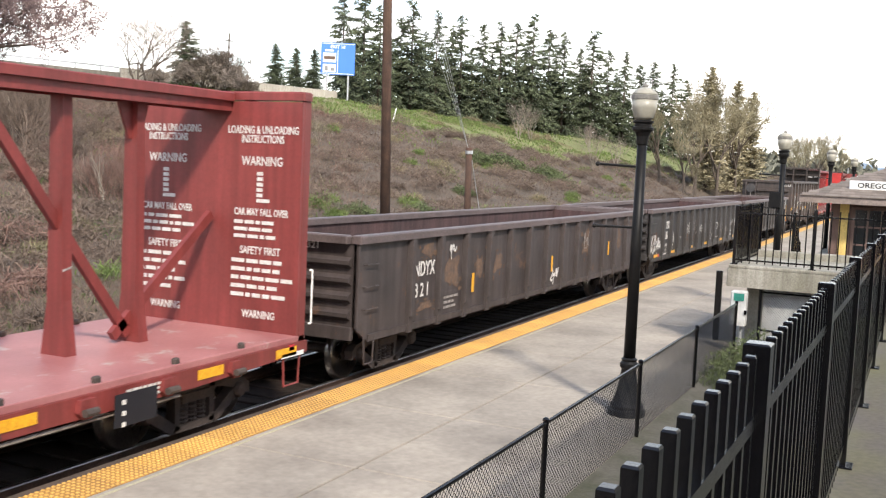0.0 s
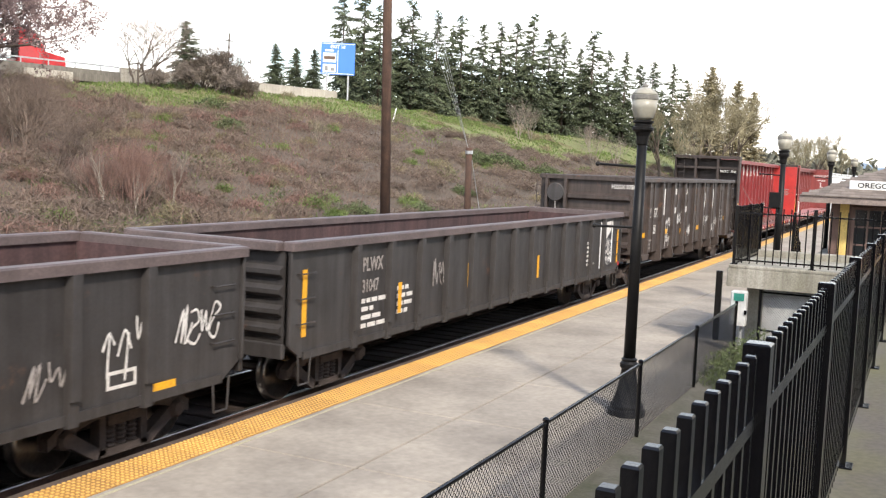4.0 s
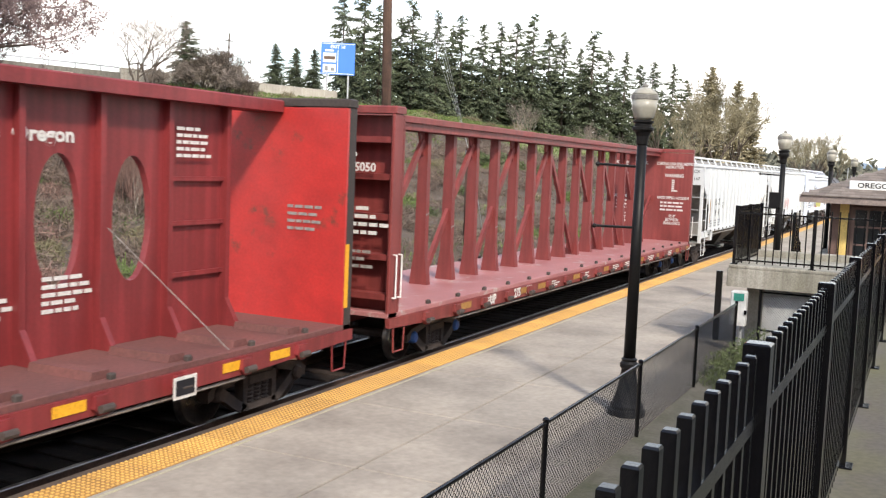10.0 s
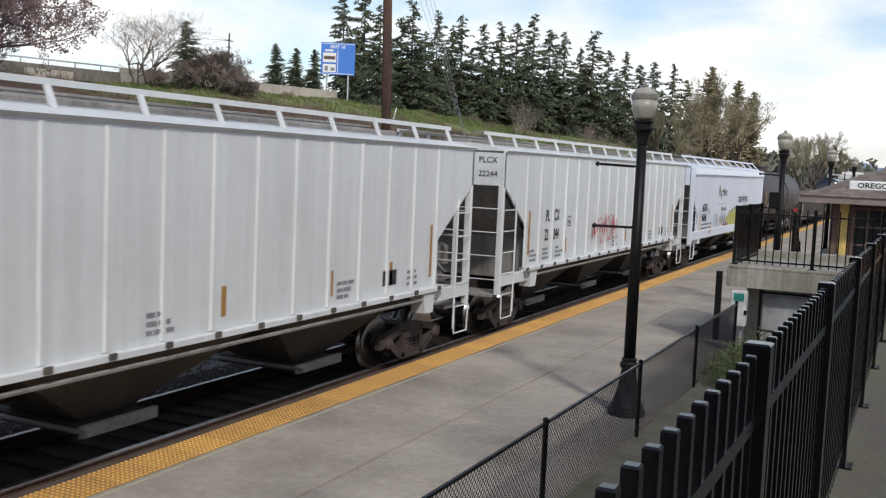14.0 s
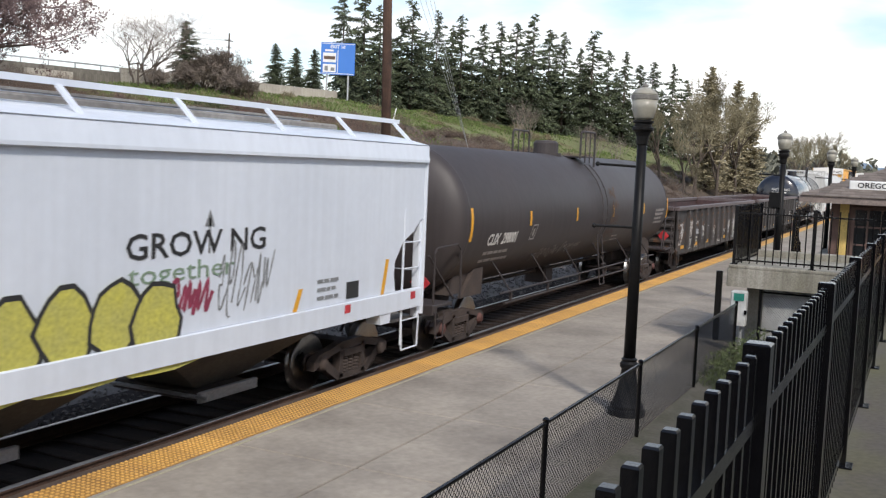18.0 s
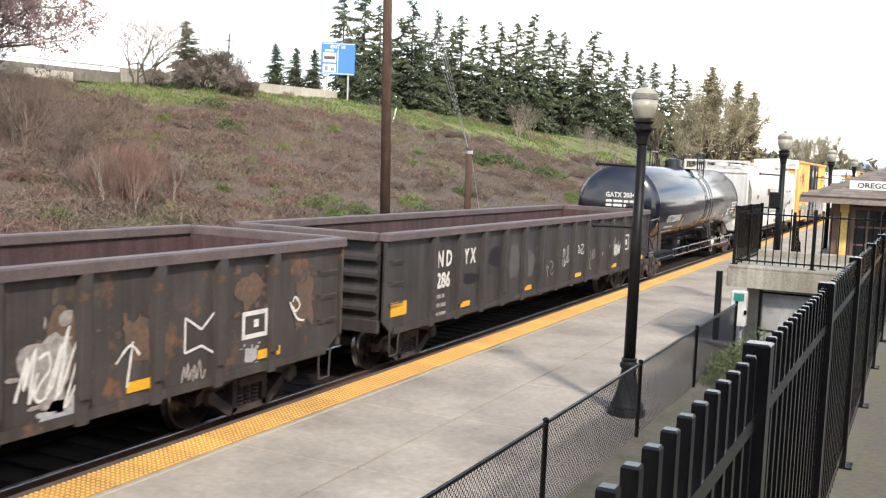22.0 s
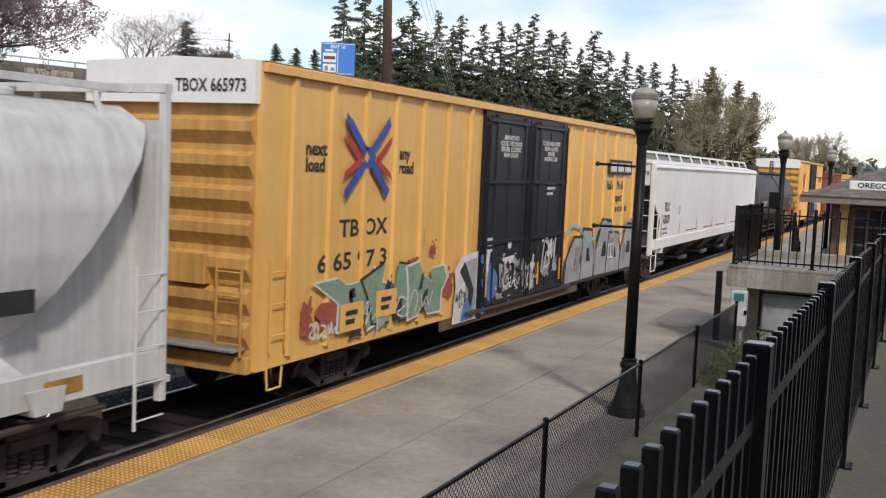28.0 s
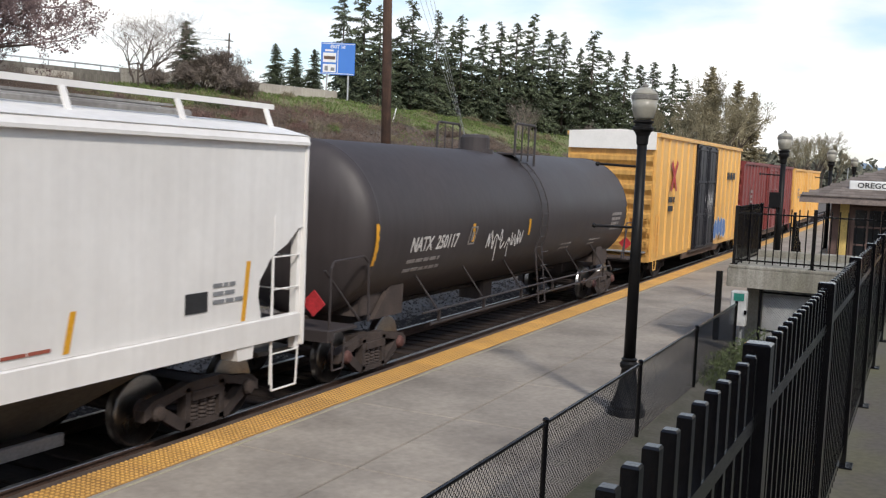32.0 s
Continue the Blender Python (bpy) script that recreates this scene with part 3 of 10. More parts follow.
def wild(rnd, w, h, n, parent, m, fills, lines=("stencil", "stencil_dark"), name="graffiti"):
    """Angular interlocking painted shapes that are no letters, each filled, outlined and keyed with a slash."""
    for k in range(n):
        cx, cy = w * (k + 0.5) / n, h * rnd.uniform(0.42, 0.58)
        hw, hh, slant = w / n * rnd.uniform(0.55, 0.8), h * rnd.uniform(0.36, 0.5), rnd.uniform(-0.35, 0.45)
        raw = [(-0.9, -1.0), (-0.35, -1.0), (-0.25, -0.35), (0.2, -0.5), (0.35, -1.05), (0.95, -0.9), (0.8, -0.1), (1.05, 0.3), (0.75, 1.0), (0.2, 0.95), (0.1, 0.45), (-0.3, 0.6), (-0.45, 1.1), (-1.0, 0.85), (-0.75, 0.1)]
        pts = []
        for a, c in raw:
            a, c = a + rnd.uniform(-0.22, 0.22), c + rnd.uniform(-0.2, 0.2)
            pts.append((cx + a * hw + slant * c * hh, cy + c * hh))
        z = 0.003 + 0.0016 * k
        e, f, g = B(), B(), B()
        f.add([(x, y, z) for x, y in pts], [tuple(range(len(pts)))])
        q = len(pts)
        e.add([(cx + (x - cx) * 1.10, cy + (y - cy) * 1.08, z - 0.0006) for x, y in pts], [tuple(range(q))])
        for _ in range(2):
            x, y, l, t = cx + rnd.uniform(-0.6, 0.5) * hw, cy + rnd.uniform(-0.7, 0.3) * hh, hh * rnd.uniform(0.4, 0.9), hw * rnd.uniform(0.12, 0.3)
            g.add([(x, y, z + 0.0006), (x + t, y + 0.1 * l, z + 0.0006), (x + t + slant * l, y + l, z + 0.0006), (x + 0.3 * t + slant * l, y + 0.8 * l, z + 0.0006)], [(0, 1, 2, 3)])
        part(name, e, lines[k % len(lines)], parent, "", m)
        part(name, f, fills[k % len(fills)], parent, "", m)
        part(name, g, lines[(k + 1) % len(lines)], parent, "", m)


def quads(centres, ups, sides, name, material):
    """One mesh of many flat blades or leaves, from arrays of centres, half lengths and half widths."""
    n = len(centres)
    v = np.empty((n, 4, 3))
    v[:, 0], v[:, 1], v[:, 2], v[:, 3] = centres - ups - sides, centres - ups + sides, centres + ups + sides, centres + ups - sides
    me = bpy.data.meshes.new(name)
    me.vertices.add(4 * n)
    me.vertices.foreach_set("co", v.reshape(-1))
    me.loops.add(4 * n)
    me.loops.foreach_set("vertex_index", np.arange(4 * n))
    me.polygons.add(n)
    me.polygons.foreach_set("loop_start", np.arange(0, 4 * n, 4))
    me.update(calc_edges=True)
    me.materials.append(M[material])
    return me


# ---- the lie of the land ----
CREST_X = [-400, 60, 68, 74, 90, 100, 112, 120, 132, 140, 150, 162, 200, 300, 600]
CREST_Z = [8.7, 8.7, 9.2, 9.6, 9.6, 9.2, 8.9, 8.3, 8.0, 7.6, 7.0, 5.6, 3.0, 0.5, -0.3]


def crest_y(x):
    return float(np.clip(47.9 - 0.2867 * (x - 89.0), 16.0, 66.0))


def rise(w):
    return 0.5 * w + 0.5 * w * w * (3 - 2 * w)


def height(x, y):
    """The ground: trackbed, embankment up to the motorway, bank below the raised walk."""
    if y > 8.5:
        yc = crest_y(x)
        zc = float(np.interp(x, CREST_X, CREST_Z))
        w = min(1.0, (y - 8.5) / (yc - 8.5))
        z = -0.4 + (zc + 0.4) * rise(w)
        bump = noise.noise(Vector((x * 0.12, y * 0.12, 3.0))) * 0.55 + noise.noise(Vector((x * 0.34, y * 0.34, 7.0))) * 0.38
        return z + bump * min(1.0, (y - 8.5) / 4.0) * (1.0 if w < 0.96 else 0.3)
    if y < -6.072:
        k = min(1.0, max(0.0, (-y - 6.9) / 1.7))
        up = 1.55 if x < 20.0 else 0.0
        return 0.13 + (up - 0.08 * (up > 0)) * k * k * (3 - 2 * k)
    return -0.42


def steps(*spans):
    out = []
    for a, b, d in spans:
        out += list(np.arange(a, b, d))
    return out + [spans[-1][1]]


gx = steps((-3000, -300, 450), (-300, -20, 20), (-20, 60, 1.6), (60, 210, 2.4), (210, 400, 12), (400, 4200, 380))
gy = steps((-3000, -100, 480), (-100, -12, 8), (-12, -6.075, 0.35), (-6.075, -5.5, 0.575), (-5.5, 8.5, 2.0), (8.5, 70, 1.3), (70, 200, 13), (200, 3800, 300))
gb = B()
gb.v = [(float(x), float(y), height(float(x), float(y))) for x in gx for y in gy]
ny = len(gy)
gb.f = [(i * ny + j, (i + 1) * ny + j, (i + 1) * ny + j + 1, i * ny + j + 1) for i in range(len(gx) - 1) for j in range(ny - 1)]
ground = put("ground", gb.mesh("ground", "soil", True))


def turf_share(x, y):
    """How far up the slope a place lies, with an uneven edge; the crest is grassy past 0.8 or so."""
    w = (y - 8.5) / (crest_y(x) - 8.5)
    return w + 0.10 * noise.noise(Vector((x * 0.10, y * 0.10, 4.0))) + 0.05 * noise.noise(Vector((x * 0.35, y * 0.35, 9.0)))


def turf_from(x):
    return float(np.interp(x, [56, 64, 72, 80, 90, 120, 150], [0.80, 0.70, 0.78, 0.74, 0.62, 0.52, 0.46]))


ground.data.materials.append(M["turf"])
ground.data.materials.append(M["dirt"])
for f in ground.data.polygons:
    c = f.center
    if c.y > 9 and 54 < c.x < 190 and turf_share(c.x, c.y) > turf_from(c.x):
        f.material_index = 1
    elif c.y < -6.0 and c.y > -9.5 and c.x < 22:
        f.material_index = 2
tagged(ground, "brown earth ground rising as a scrubby embankment beside the track", "ground", kind="structure")

# far hills, low beyond everything, with distance haze put into their blue colour
rnd = random.Random(5)
hb = B()
pts = []
for i in range(61):
    a = radians(-14 + i * 0.6)
    r = 3000.0
    z = 38 + 34 * abs(noise.noise(Vector((i * 0.23, 0, 1)))) + 14 * noise.noise(Vector((i * 0.9, 0, 2)))
    pts.append((r * math.cos(a), r * math.sin(a), z))
for (x0, y0, z0), (x1, y1, z1) in zip(pts, pts[1:]):
    hb.add([(x0, y0, -5), (x1, y1, -5), (x1, y1, z1), (x0, y0, z0), (x0 + 400, y0, z0 * 0.3), (x1 + 400, y1, z1 * 0.3)], [(0, 1, 2, 3), (3, 2, 5, 4)])
tagged(put("backdrop", hb.mesh("backdrop", "farhill", True)), "forested hills on the horizon, haze painted into their colour as blue", "hills", kind="structure")

# ---- track ----
track_bed = B().prism([(-1.395, -0.41), (2.2, -0.41), (1.9, -0.20), (-1.395, -0.20)], "x", -260, 420)
tagged(put("trackbed", track_bed.mesh("trackbed", "bed")), "dark oil-soaked gravel trackbed between platform and embankment", "trackbed", kind="structure")
track = thing("railway_track", "railway track of worn steel rails on dark creosoted wooden ties", "railway track", kind="structure")
RAIL = [(-0.075, -0.17), (0.075, -0.17), (0.075, -0.155), (0.012, -0.13), (0.012, -0.045), (0.036, -0.035), (0.036, -0.012), (-0.036, -0.012),
        (-0.036, -0.035), (-0.012, -0.045), (-0.012, -0.13), (-0.075, -0.155)]
for y in (-0.7525, 0.7525):
    r = part("rail", B().prism([(y + a, b) for a, b in RAIL], "x", -260, 420), "rail", track)
    part("rail_head", B().prism([(y - 0.036, -0.011), (y + 0.036, -0.011), (y + 0.030, 0.0), (y - 0.030, 0.0)], "x", -260, 420), "rail_head", r, "polished running surface")
tie_mesh = B().cbox(-0.115, 0.115, -1.3, 1.3, -0.34, -0.165, 0.012).mesh("tie", "tie")
rnd = random.Random(11)
for i in range(170):
    put("tie", tie_mesh, track, pose(4 + i * 0.5 + rnd.uniform(-0.02, 0.02), rnd.uniform(-0.04, 0.04), rnd.uniform(-0.01, 0.004), 0, 0, rnd.uniform(-1, 1)))
rest = B()
for x in list(np.arange(-200, 4, 0.5)) + list(np.arange(89, 300, 0.5)):
    rest.box(x - 0.115, x + 0.115, -1.3, 1.3, -0.34, -0.165)
tagged(part("far_ties", rest, "tie", track), kind="stuff")

# loose ballast on the far shoulder
rng = np.random.default_rng(4)


def stones(n, xs, ys, zfun, lo, hi, name, label):
    b = B()
    for _ in range(n):
        x = xs[0] + (xs[1] - xs[0]) * rng.random() ** 1.4
        y = ys[0] + (ys[1] - ys[0]) * rng.random()
        z = zfun(x, y)
        s = lo + (hi - lo) * rng.random()
        t = rng.random((6, 3)) * 0.5 + 0.55
        o = [(1, 0, 0), (-1, 0, 0), (0, 1, 0), (0, -1, 0), (0, 0, 1), (0, 0, -0.6)]
        a = rng.random() * 6.28
        ca, sa = math.cos(a), math.sin(a)
        vs = []
        for (u, v, w), k in zip(o, t):
            u, v, w = u * s * k[0], v * s * k[1], w * s * k[2] * 0.8
            vs.append((x + u * ca - v * sa, y + u * sa + v * ca, z + w))
        b.add(vs, [(0, 2, 4), (2, 1, 4), (1, 3, 4), (3, 0, 4), (2, 0, 5), (1, 2, 5), (3, 1, 5), (0, 3, 5)])
    ob = put(name, b.mesh(name, "ballast"))
    return tagged(ob, label, "ballast", kind="stuff")


def bed_z(x, y):
    return float(np.interp(y, [1.2, 1.9, 2.4, 4.4, 5.4, 6.4], [-0.19, -0.2, -0.2, -0.16, -0.25, -0.42]))


shoulder = B().prism([(1.85, -0.43), (6.4, -0.43), (5.4, -0.27), (4.4, -0.18), (2.4, -0.22), (1.85, -0.22)], "x", -260, 420)
tagged(put("ballast_shoulder", shoulder.mesh("ballast_shoulder", "ballast")), "grey crushed-stone shoulder beside the far rail", "ballast", kind="structure")
stones(15000, (8, 75), (0.95, 6.3), bed_z, 0.025, 0.055, "ballast", "loose grey crushed stone beside the far rail")

# ---- platform ----
platform = thing("platform", "grey concrete station platform with a yellow tactile edge strip", "platform", kind="structure")
part("platform_core", B().box(-70, 190, -6.07, -1.56, -0.41, 0.14), "edge", platform)
part("edge_coping", B().cbox(-70, 190, -1.557, -1.40, -0.40, 0.185, 0.012), "edge", platform, "worn brown concrete platform edge")
part("border_strip", B().box(-70, 190, -2.175, -2.135, 0.196, 0.204), "line", platform, "pale worn painted line behind the tactile strip")
far_slab = B()
SLAB = 2.6
slab_a = B().cbox(0.012, SLAB - 0.012, -3.738, -2.066, 0.141, 0.2, 0.010).mesh("paving_slab", "concrete")
slab_b = B().cbox(0.012, SLAB - 0.012, -6.028, -3.762, 0.141, 0.2, 0.010).mesh("paving_slab", "concrete")
for i in range(-25, 70):
    x = 9.42 + SLAB * i - SLAB * 1
    if -2 <= i < 40:
        put("paving_slab", slab_a, platform, pose(x, 0, 0))
        put("paving_slab", slab_b, platform, pose(x, 0, 0))
    else:
        for y0, y1 in ((-3.741, -2.066), (-6.028, -3.759)):
            far_slab.box(x + 0.006, x + SLAB - 0.006, y0, y1, 0.141, 0.2)
tagged(part("far_slabs", far_slab, "concrete", platform), kind="stuff")


def tactile_mesh(domes):
    b = B().cbox(0.003, 0.607, -2.06, -1.562, 0.141, 0.203, 0.004)
    if domes:
        for i in range(9):
            for j in range(8):
                x, y = 0.035 + i * 0.067, -2.032 + j * 0.0645
                vs = []
                for r, z in ((0.023, 0.203), (0.014, 0.2125)):
                    vs += [(x + r * math.cos(k * math.pi / 3), y + r * math.sin(k * math.pi / 3), z) for k in range(6)]
                b.add(vs, [(k, (k + 1) % 6, 6 + (k + 1) % 6, 6 + k) for k in range(6)] + [tuple(range(6, 12))])
    me = b.mesh("tactile_tile", "tactile_dirt" if domes else "tactile")
    me.materials.append(M["tactile"])
    for f in me.polygons:
        if f.center.z > 0.2035:
            f.material_index = 1
    return me


tile_near, tile_far = tactile_mesh(True), tactile_mesh(False)
for i in range(150):
    x = 4.0 + i * 0.61
    put("tactile_tile", tile_near if x < 42 else tile_far, platform, pose(x, 0, 0))
strip = B().box(-70, 4.0, -2.06, -1.562, 0.141, 0.203).box(95.5, 190, -2.06, -1.562, 0.141, 0.203)
part("tactile_strip", strip, "tactile", platform)

verge = B()
rnd = random.Random(19)
vx = list(np.arange(-12.0, 19.6, 0.3))
vy = [-6.032, -6.12, -6.3, -6.55, -6.8, -7.1]
for x in vx:
    for j, y in enumerate(vy):
        verge.v.append((float(x), y, (0.196 if j == 0 else 0.20 - 0.012 * j + rnd.uniform(-0.015, 0.015)) if j < 5 else 0.05))
verge.f = [(i * 6 + j, i * 6 + j + 1, (i + 1) * 6 + j + 1, (i + 1) * 6 + j) for i in range(len(vx) - 1) for j in range(5)]
tagged(put("verge", verge.mesh("verge", "verge_soil", True)), "strip of dark soil and dead leaves behind the low fence", "soil", kind="structure")

# ---- raised walk, landing ----
WALK_SLOPE = -0.0095


def walk_z(x):
    return 1.985 + WALK_SLOPE * x


wb = B()
wb.add([(-14, -13.5, walk_z(-14)), (20, -13.5, walk_z(20)), (20, -8.70, walk_z(20)), (-14, -8.70, walk_z(-14)),
        (-14, -13.5, 0.2), (20, -13.5, 0.2), (20, -8.70, 1.2), (-14, -8.70, 1.2)],
       [(0, 3, 2, 1), (4, 5, 6, 7), (0, 1, 5, 4), (1, 2, 6, 5), (2, 3, 7, 6), (3, 0, 4, 7)])
tagged(put("walkway", wb.mesh("walkway", "mossy")), "damp concrete walkway with green moss behind the fence", "walkway", kind="structure")
# unseen wall added behind the camera so the black fence reflects something dark
reflection_wall = B().box(-14.4, -14.05, -13.9, -5.0, -0.4, 6.5)
tagged(put("wall_west", reflection_wall.mesh("wall_west", "trimbrown")), "unseen brown wall added to keep reflections in the fence dark", "wall", kind="structure")
# unseen wall added to close the south side, tall enough to shade the walk
shade_wall = B().box(-14, 19, -13.9, -13.55, 0.0, 7.6)
tagged(put("wall_south", shade_wall.mesh("wall_south", "beige")), "unseen beige wall added to close the place and shade the walkway", "wall", kind="structure")
landing = thing("landing", "weathered concrete landing slab at the head of the station steps", "landing", kind="structure")
part("slab", B().cbox(20.005, 23.6, -9.6, -5.78, 1.43, 1.80, 0.02), "old_concrete", landing)
part("kerb", B().cbox(20.005, 20.25, -9.6, -5.80, 1.802, 1.86, 0.015), "old_concrete", landing)
part("kerb", B().cbox(23.3, 23.6, -9.6, -5.80, 1.802, 1.95, 0.015), "old_concrete", landing)
part("support_wall", B().box(21.2, 23.4, -9.4, -6.0, -0.40, 1.428), "old_concrete", landing)
for k in range(8):
    part("step", B().cbox(23.602 + k * 0.28, 23.60 + (k + 1) * 0.28, -9.3, -6.6, 0.0, 1.62 - k * 0.175, 0.01), "old_concrete", landing)


def picket_rail(name, label, p, q, h, pitch, lift=0.10, group="", bar=0.022, over=0.16, every=1.83):
    """A black steel railing from p to q (points on the ground): posts, two rails and square pickets."""
    f = thing(name, label, "fence", group=group)
    p, q = Vector(p), Vector(q)
    n = max(1, round((q - p).length / every))
    d = (q - p) / n
    along = Vector((d.x, d.y, 0)).normalized()
    side = Vector((-along.y, along.x, 0))

    def upright(c, half, z0, z1, cap=0.0):
        b = B()
        ring = [c + along * a * half + side * s * half for a, s in ((-1, -1), (1, -1), (1, 1), (-1, 1))]
        vs = [(r.x, r.y, c.z + z) for z in (z0, z1 - 0.004) for r in ring]
        top = [c + along * a * half * 0.8 + side * s * half * 0.8 for a, s in ((-1, -1), (1, -1), (1, 1), (-1, 1))]
        vs += [(r.x, r.y, c.z + z1) for r in top]
        return b.add(vs, [(0, 3, 2, 1), (8, 9, 10, 11)] + [(k + i, k + (i + 1) % 4, k + 4 + (i + 1) % 4, k + 4 + i) for k in (0, 4) for i in range(4)])

    for i in range(n + 1):
        post = part("post", upright(p + d * i, 0.032, 0.0, h + 0.015), "black", f)
        part("base_plate", B().cbox(*(c for a, s in (((p + d * i).x, 0.07), ((p + d * i).y, 0.07)) for c in (a - s, a + s)), (p + d * i).z - 0.004, (p + d * i).z + 0.012, 0.004), "black", post)
    for i in range(n):
        a, e = p + d * i, p + d * (i + 1)
        for z in (lift, h - over):
            part("rail", B().bar_between(a + along * 0.033 + Vector((0, 0, z)), e - along * 0.033 + Vector((0, 0, z)), 0.036, 0.03), "black", f)
        k = max(1, round(d.length / pitch))
        for j in range(1, k):
            part("picket", upright(a + d * (j / k), bar / 2 + 0.002, lift - 0.06, h), "black", f)
    return f


FENCE_H = 1.19
picket_rail("picket_fence", "black steel picket fence along the raised walkway", (-1.19, -8.82, walk_z(-1.19)), (19.0, -8.82, walk_z(19.0)), FENCE_H, 0.1143, 0.12)
picket_rail("landing_railing", "black steel picket railing on the front kerb of the landing", (20.12, -5.88, 1.86), (20.12, -8.75, 1.86), 1.12, 0.14, 0.09, "landing railings", 0.018, 0.12, 1.45)
picket_rail("landing_railing", "black steel picket railing along the platform side of the landing", (20.25, -5.86, 1.80), (23.5, -5.86, 1.80), 1.18, 0.10, 0.10, "landing railings", 0.02, 0.12, 1.6)
picket_rail("stair_railing", "black steel picket railing beside the station steps", (23.7, -6.55, 1.65), (26.2, -6.55, 0.22), 1.15, 0.09, 0.10, "landing railings", 0.024, 0.1, 1.2)

# enclosure under the landing, with the meter box
cage = thing("chain_link_gate", "black chain-link gate in front of a pale panel under the landing", "gate")
part("back_panel", B().box(20.30, 20.35, -9.3, -6.45, 0.06, 1.40), "boxwhite", cage)
cf = B()
for y in (-6.42, -7.6, -8.8):
    cf.cyl((20.12, y, -0.1), (20.12, y, 1.40), 0.03, 8)
for z in (0.12, 0.62, 1.36):
    cf.cyl((20.12, -6.42, z), (20.12, -8.8, z), 0.02, 6)
part("gate_frame", cf, "black", cage)
cw = B()
for k in range(-22, 50):
    for s in (1, -1):
        y0 = -8.8 + k * 0.05
        pa, pb = Vector((20.11 + 0.004 * s, y0, 0.12)), Vector((20.11 + 0.004 * s, y0 + s * 1.24, 1.36))
        lo, hi = -8.8, -6.42
        if (pa.y < lo and pb.y < lo) or (pa.y > hi and pb.y > hi):
            continue
        def at(y):
            t = (y - pa.y) / (pb.y - pa.y)
            return pa + (pb - pa) * t
        if not lo <= pa.y <= hi:
            pa = at(lo if pa.y < lo else hi)
        if not lo <= pb.y <= hi:
            pb = at(lo if pb.y < lo else hi)
        cw.cyl(pa, pb, 0.0034, 3, caps=False)
part("wire_mesh", cw, "black", cage)
meter = thing("meter_box", "white electrical meter cabinet with a teal label on a post", "meter box")
part("cabinet", B().cbox(19.70, 19.95, -6.22, -5.93, 0.72, 1.38, 0.02), "boxwhite", meter)
part("label_plate", B().box(19.692, 19.699, -6.18, -5.99, 1.20, 1.34), "teal", meter)
part("conduit", B().cyl((19.83, -6.13, -0.1), (19.83, -6.13, 0.718), 0.035, 10), "steel", meter)
part("latch", B().cbox(19.67, 19.699, -6.245, -6.2, 0.95, 1.03, 0.006), "black", meter)
bollard = thing("steel_post", "dark steel post at the corner of the landing", "post")
part("shaft", B().cbox(21.0, 21.12, -5.52, -5.40, 0.2, 1.62, 0.01), "black", bollard)

# ---- chain-link fence beside the platform ----
cl = thing("chain_link_fence", "low black chain-link fence along the back of the platform", "fence")
CL_X = [-1.75, 1.85, 5.43, 9.0, 12.54, 16.03, 19.7]
CL_Y, CL_TOP = -6.05, 1.15
for x in CL_X:
    post = part("post", B().cyl((x, CL_Y, -0.05), (x, CL_Y, CL_TOP + 0.02), 0.028, 10), "black", cl)
    part("cap", B().lathe([(0.033, 0.0), (0.033, 0.02), (0.02, 0.032), (0.004, 0.036)], "z", 10, (x, CL_Y, CL_TOP + 0.01)), "black", post)
for a, e in zip(CL_X, CL_X[1:]):
    part("top_rail", B().cyl((a + 0.028, CL_Y, CL_TOP - 0.01), (e - 0.028, CL_Y, CL_TOP - 0.01), 0.021, 8), "black", cl)
    part("bottom_wire", B().cyl((a + 0.028, CL_Y, 0.18), (e - 0.028, CL_Y, 0.18), 0.008, 6), "black", cl)
    w = B()
    h = CL_TOP - 0.02 - 0.14
    k = 0
    while a - h + k * 0.064 < e + h:
        for s in (1, -1):
            x0 = a - h + k * 0.064
            if s < 0:
                x0 += h
            za, zb = 0.14, 0.14 + h
            xa, xb = x0, x0 + s * h
            t0, t1 = 0.0, 1.0
            for lim, sign in ((a + 0.03, 1), (e - 0.03, -1)):
                fa, fb = sign * (xa - lim), sign * (xb - lim)
                if fa < 0 and fb < 0:
                    t0 = 2.0
                elif fa < 0:
                    t0 = max(t0, fa / (fa - fb))
                elif fb < 0:
                    t1 = min(t1, fa / (fa - fb))
            if t0 < t1:
                w.cyl((xa + (xb - xa) * t0, CL_Y + 0.02 + 0.003 * s, za + (zb - za) * t0), (xa + (xb - xa) * t1, CL_Y + 0.02 + 0.003 * s, za + (zb - za) * t1), 0.0034, 3, caps=False)
        k += 1
    part("wire_mesh", w, "black", cl)


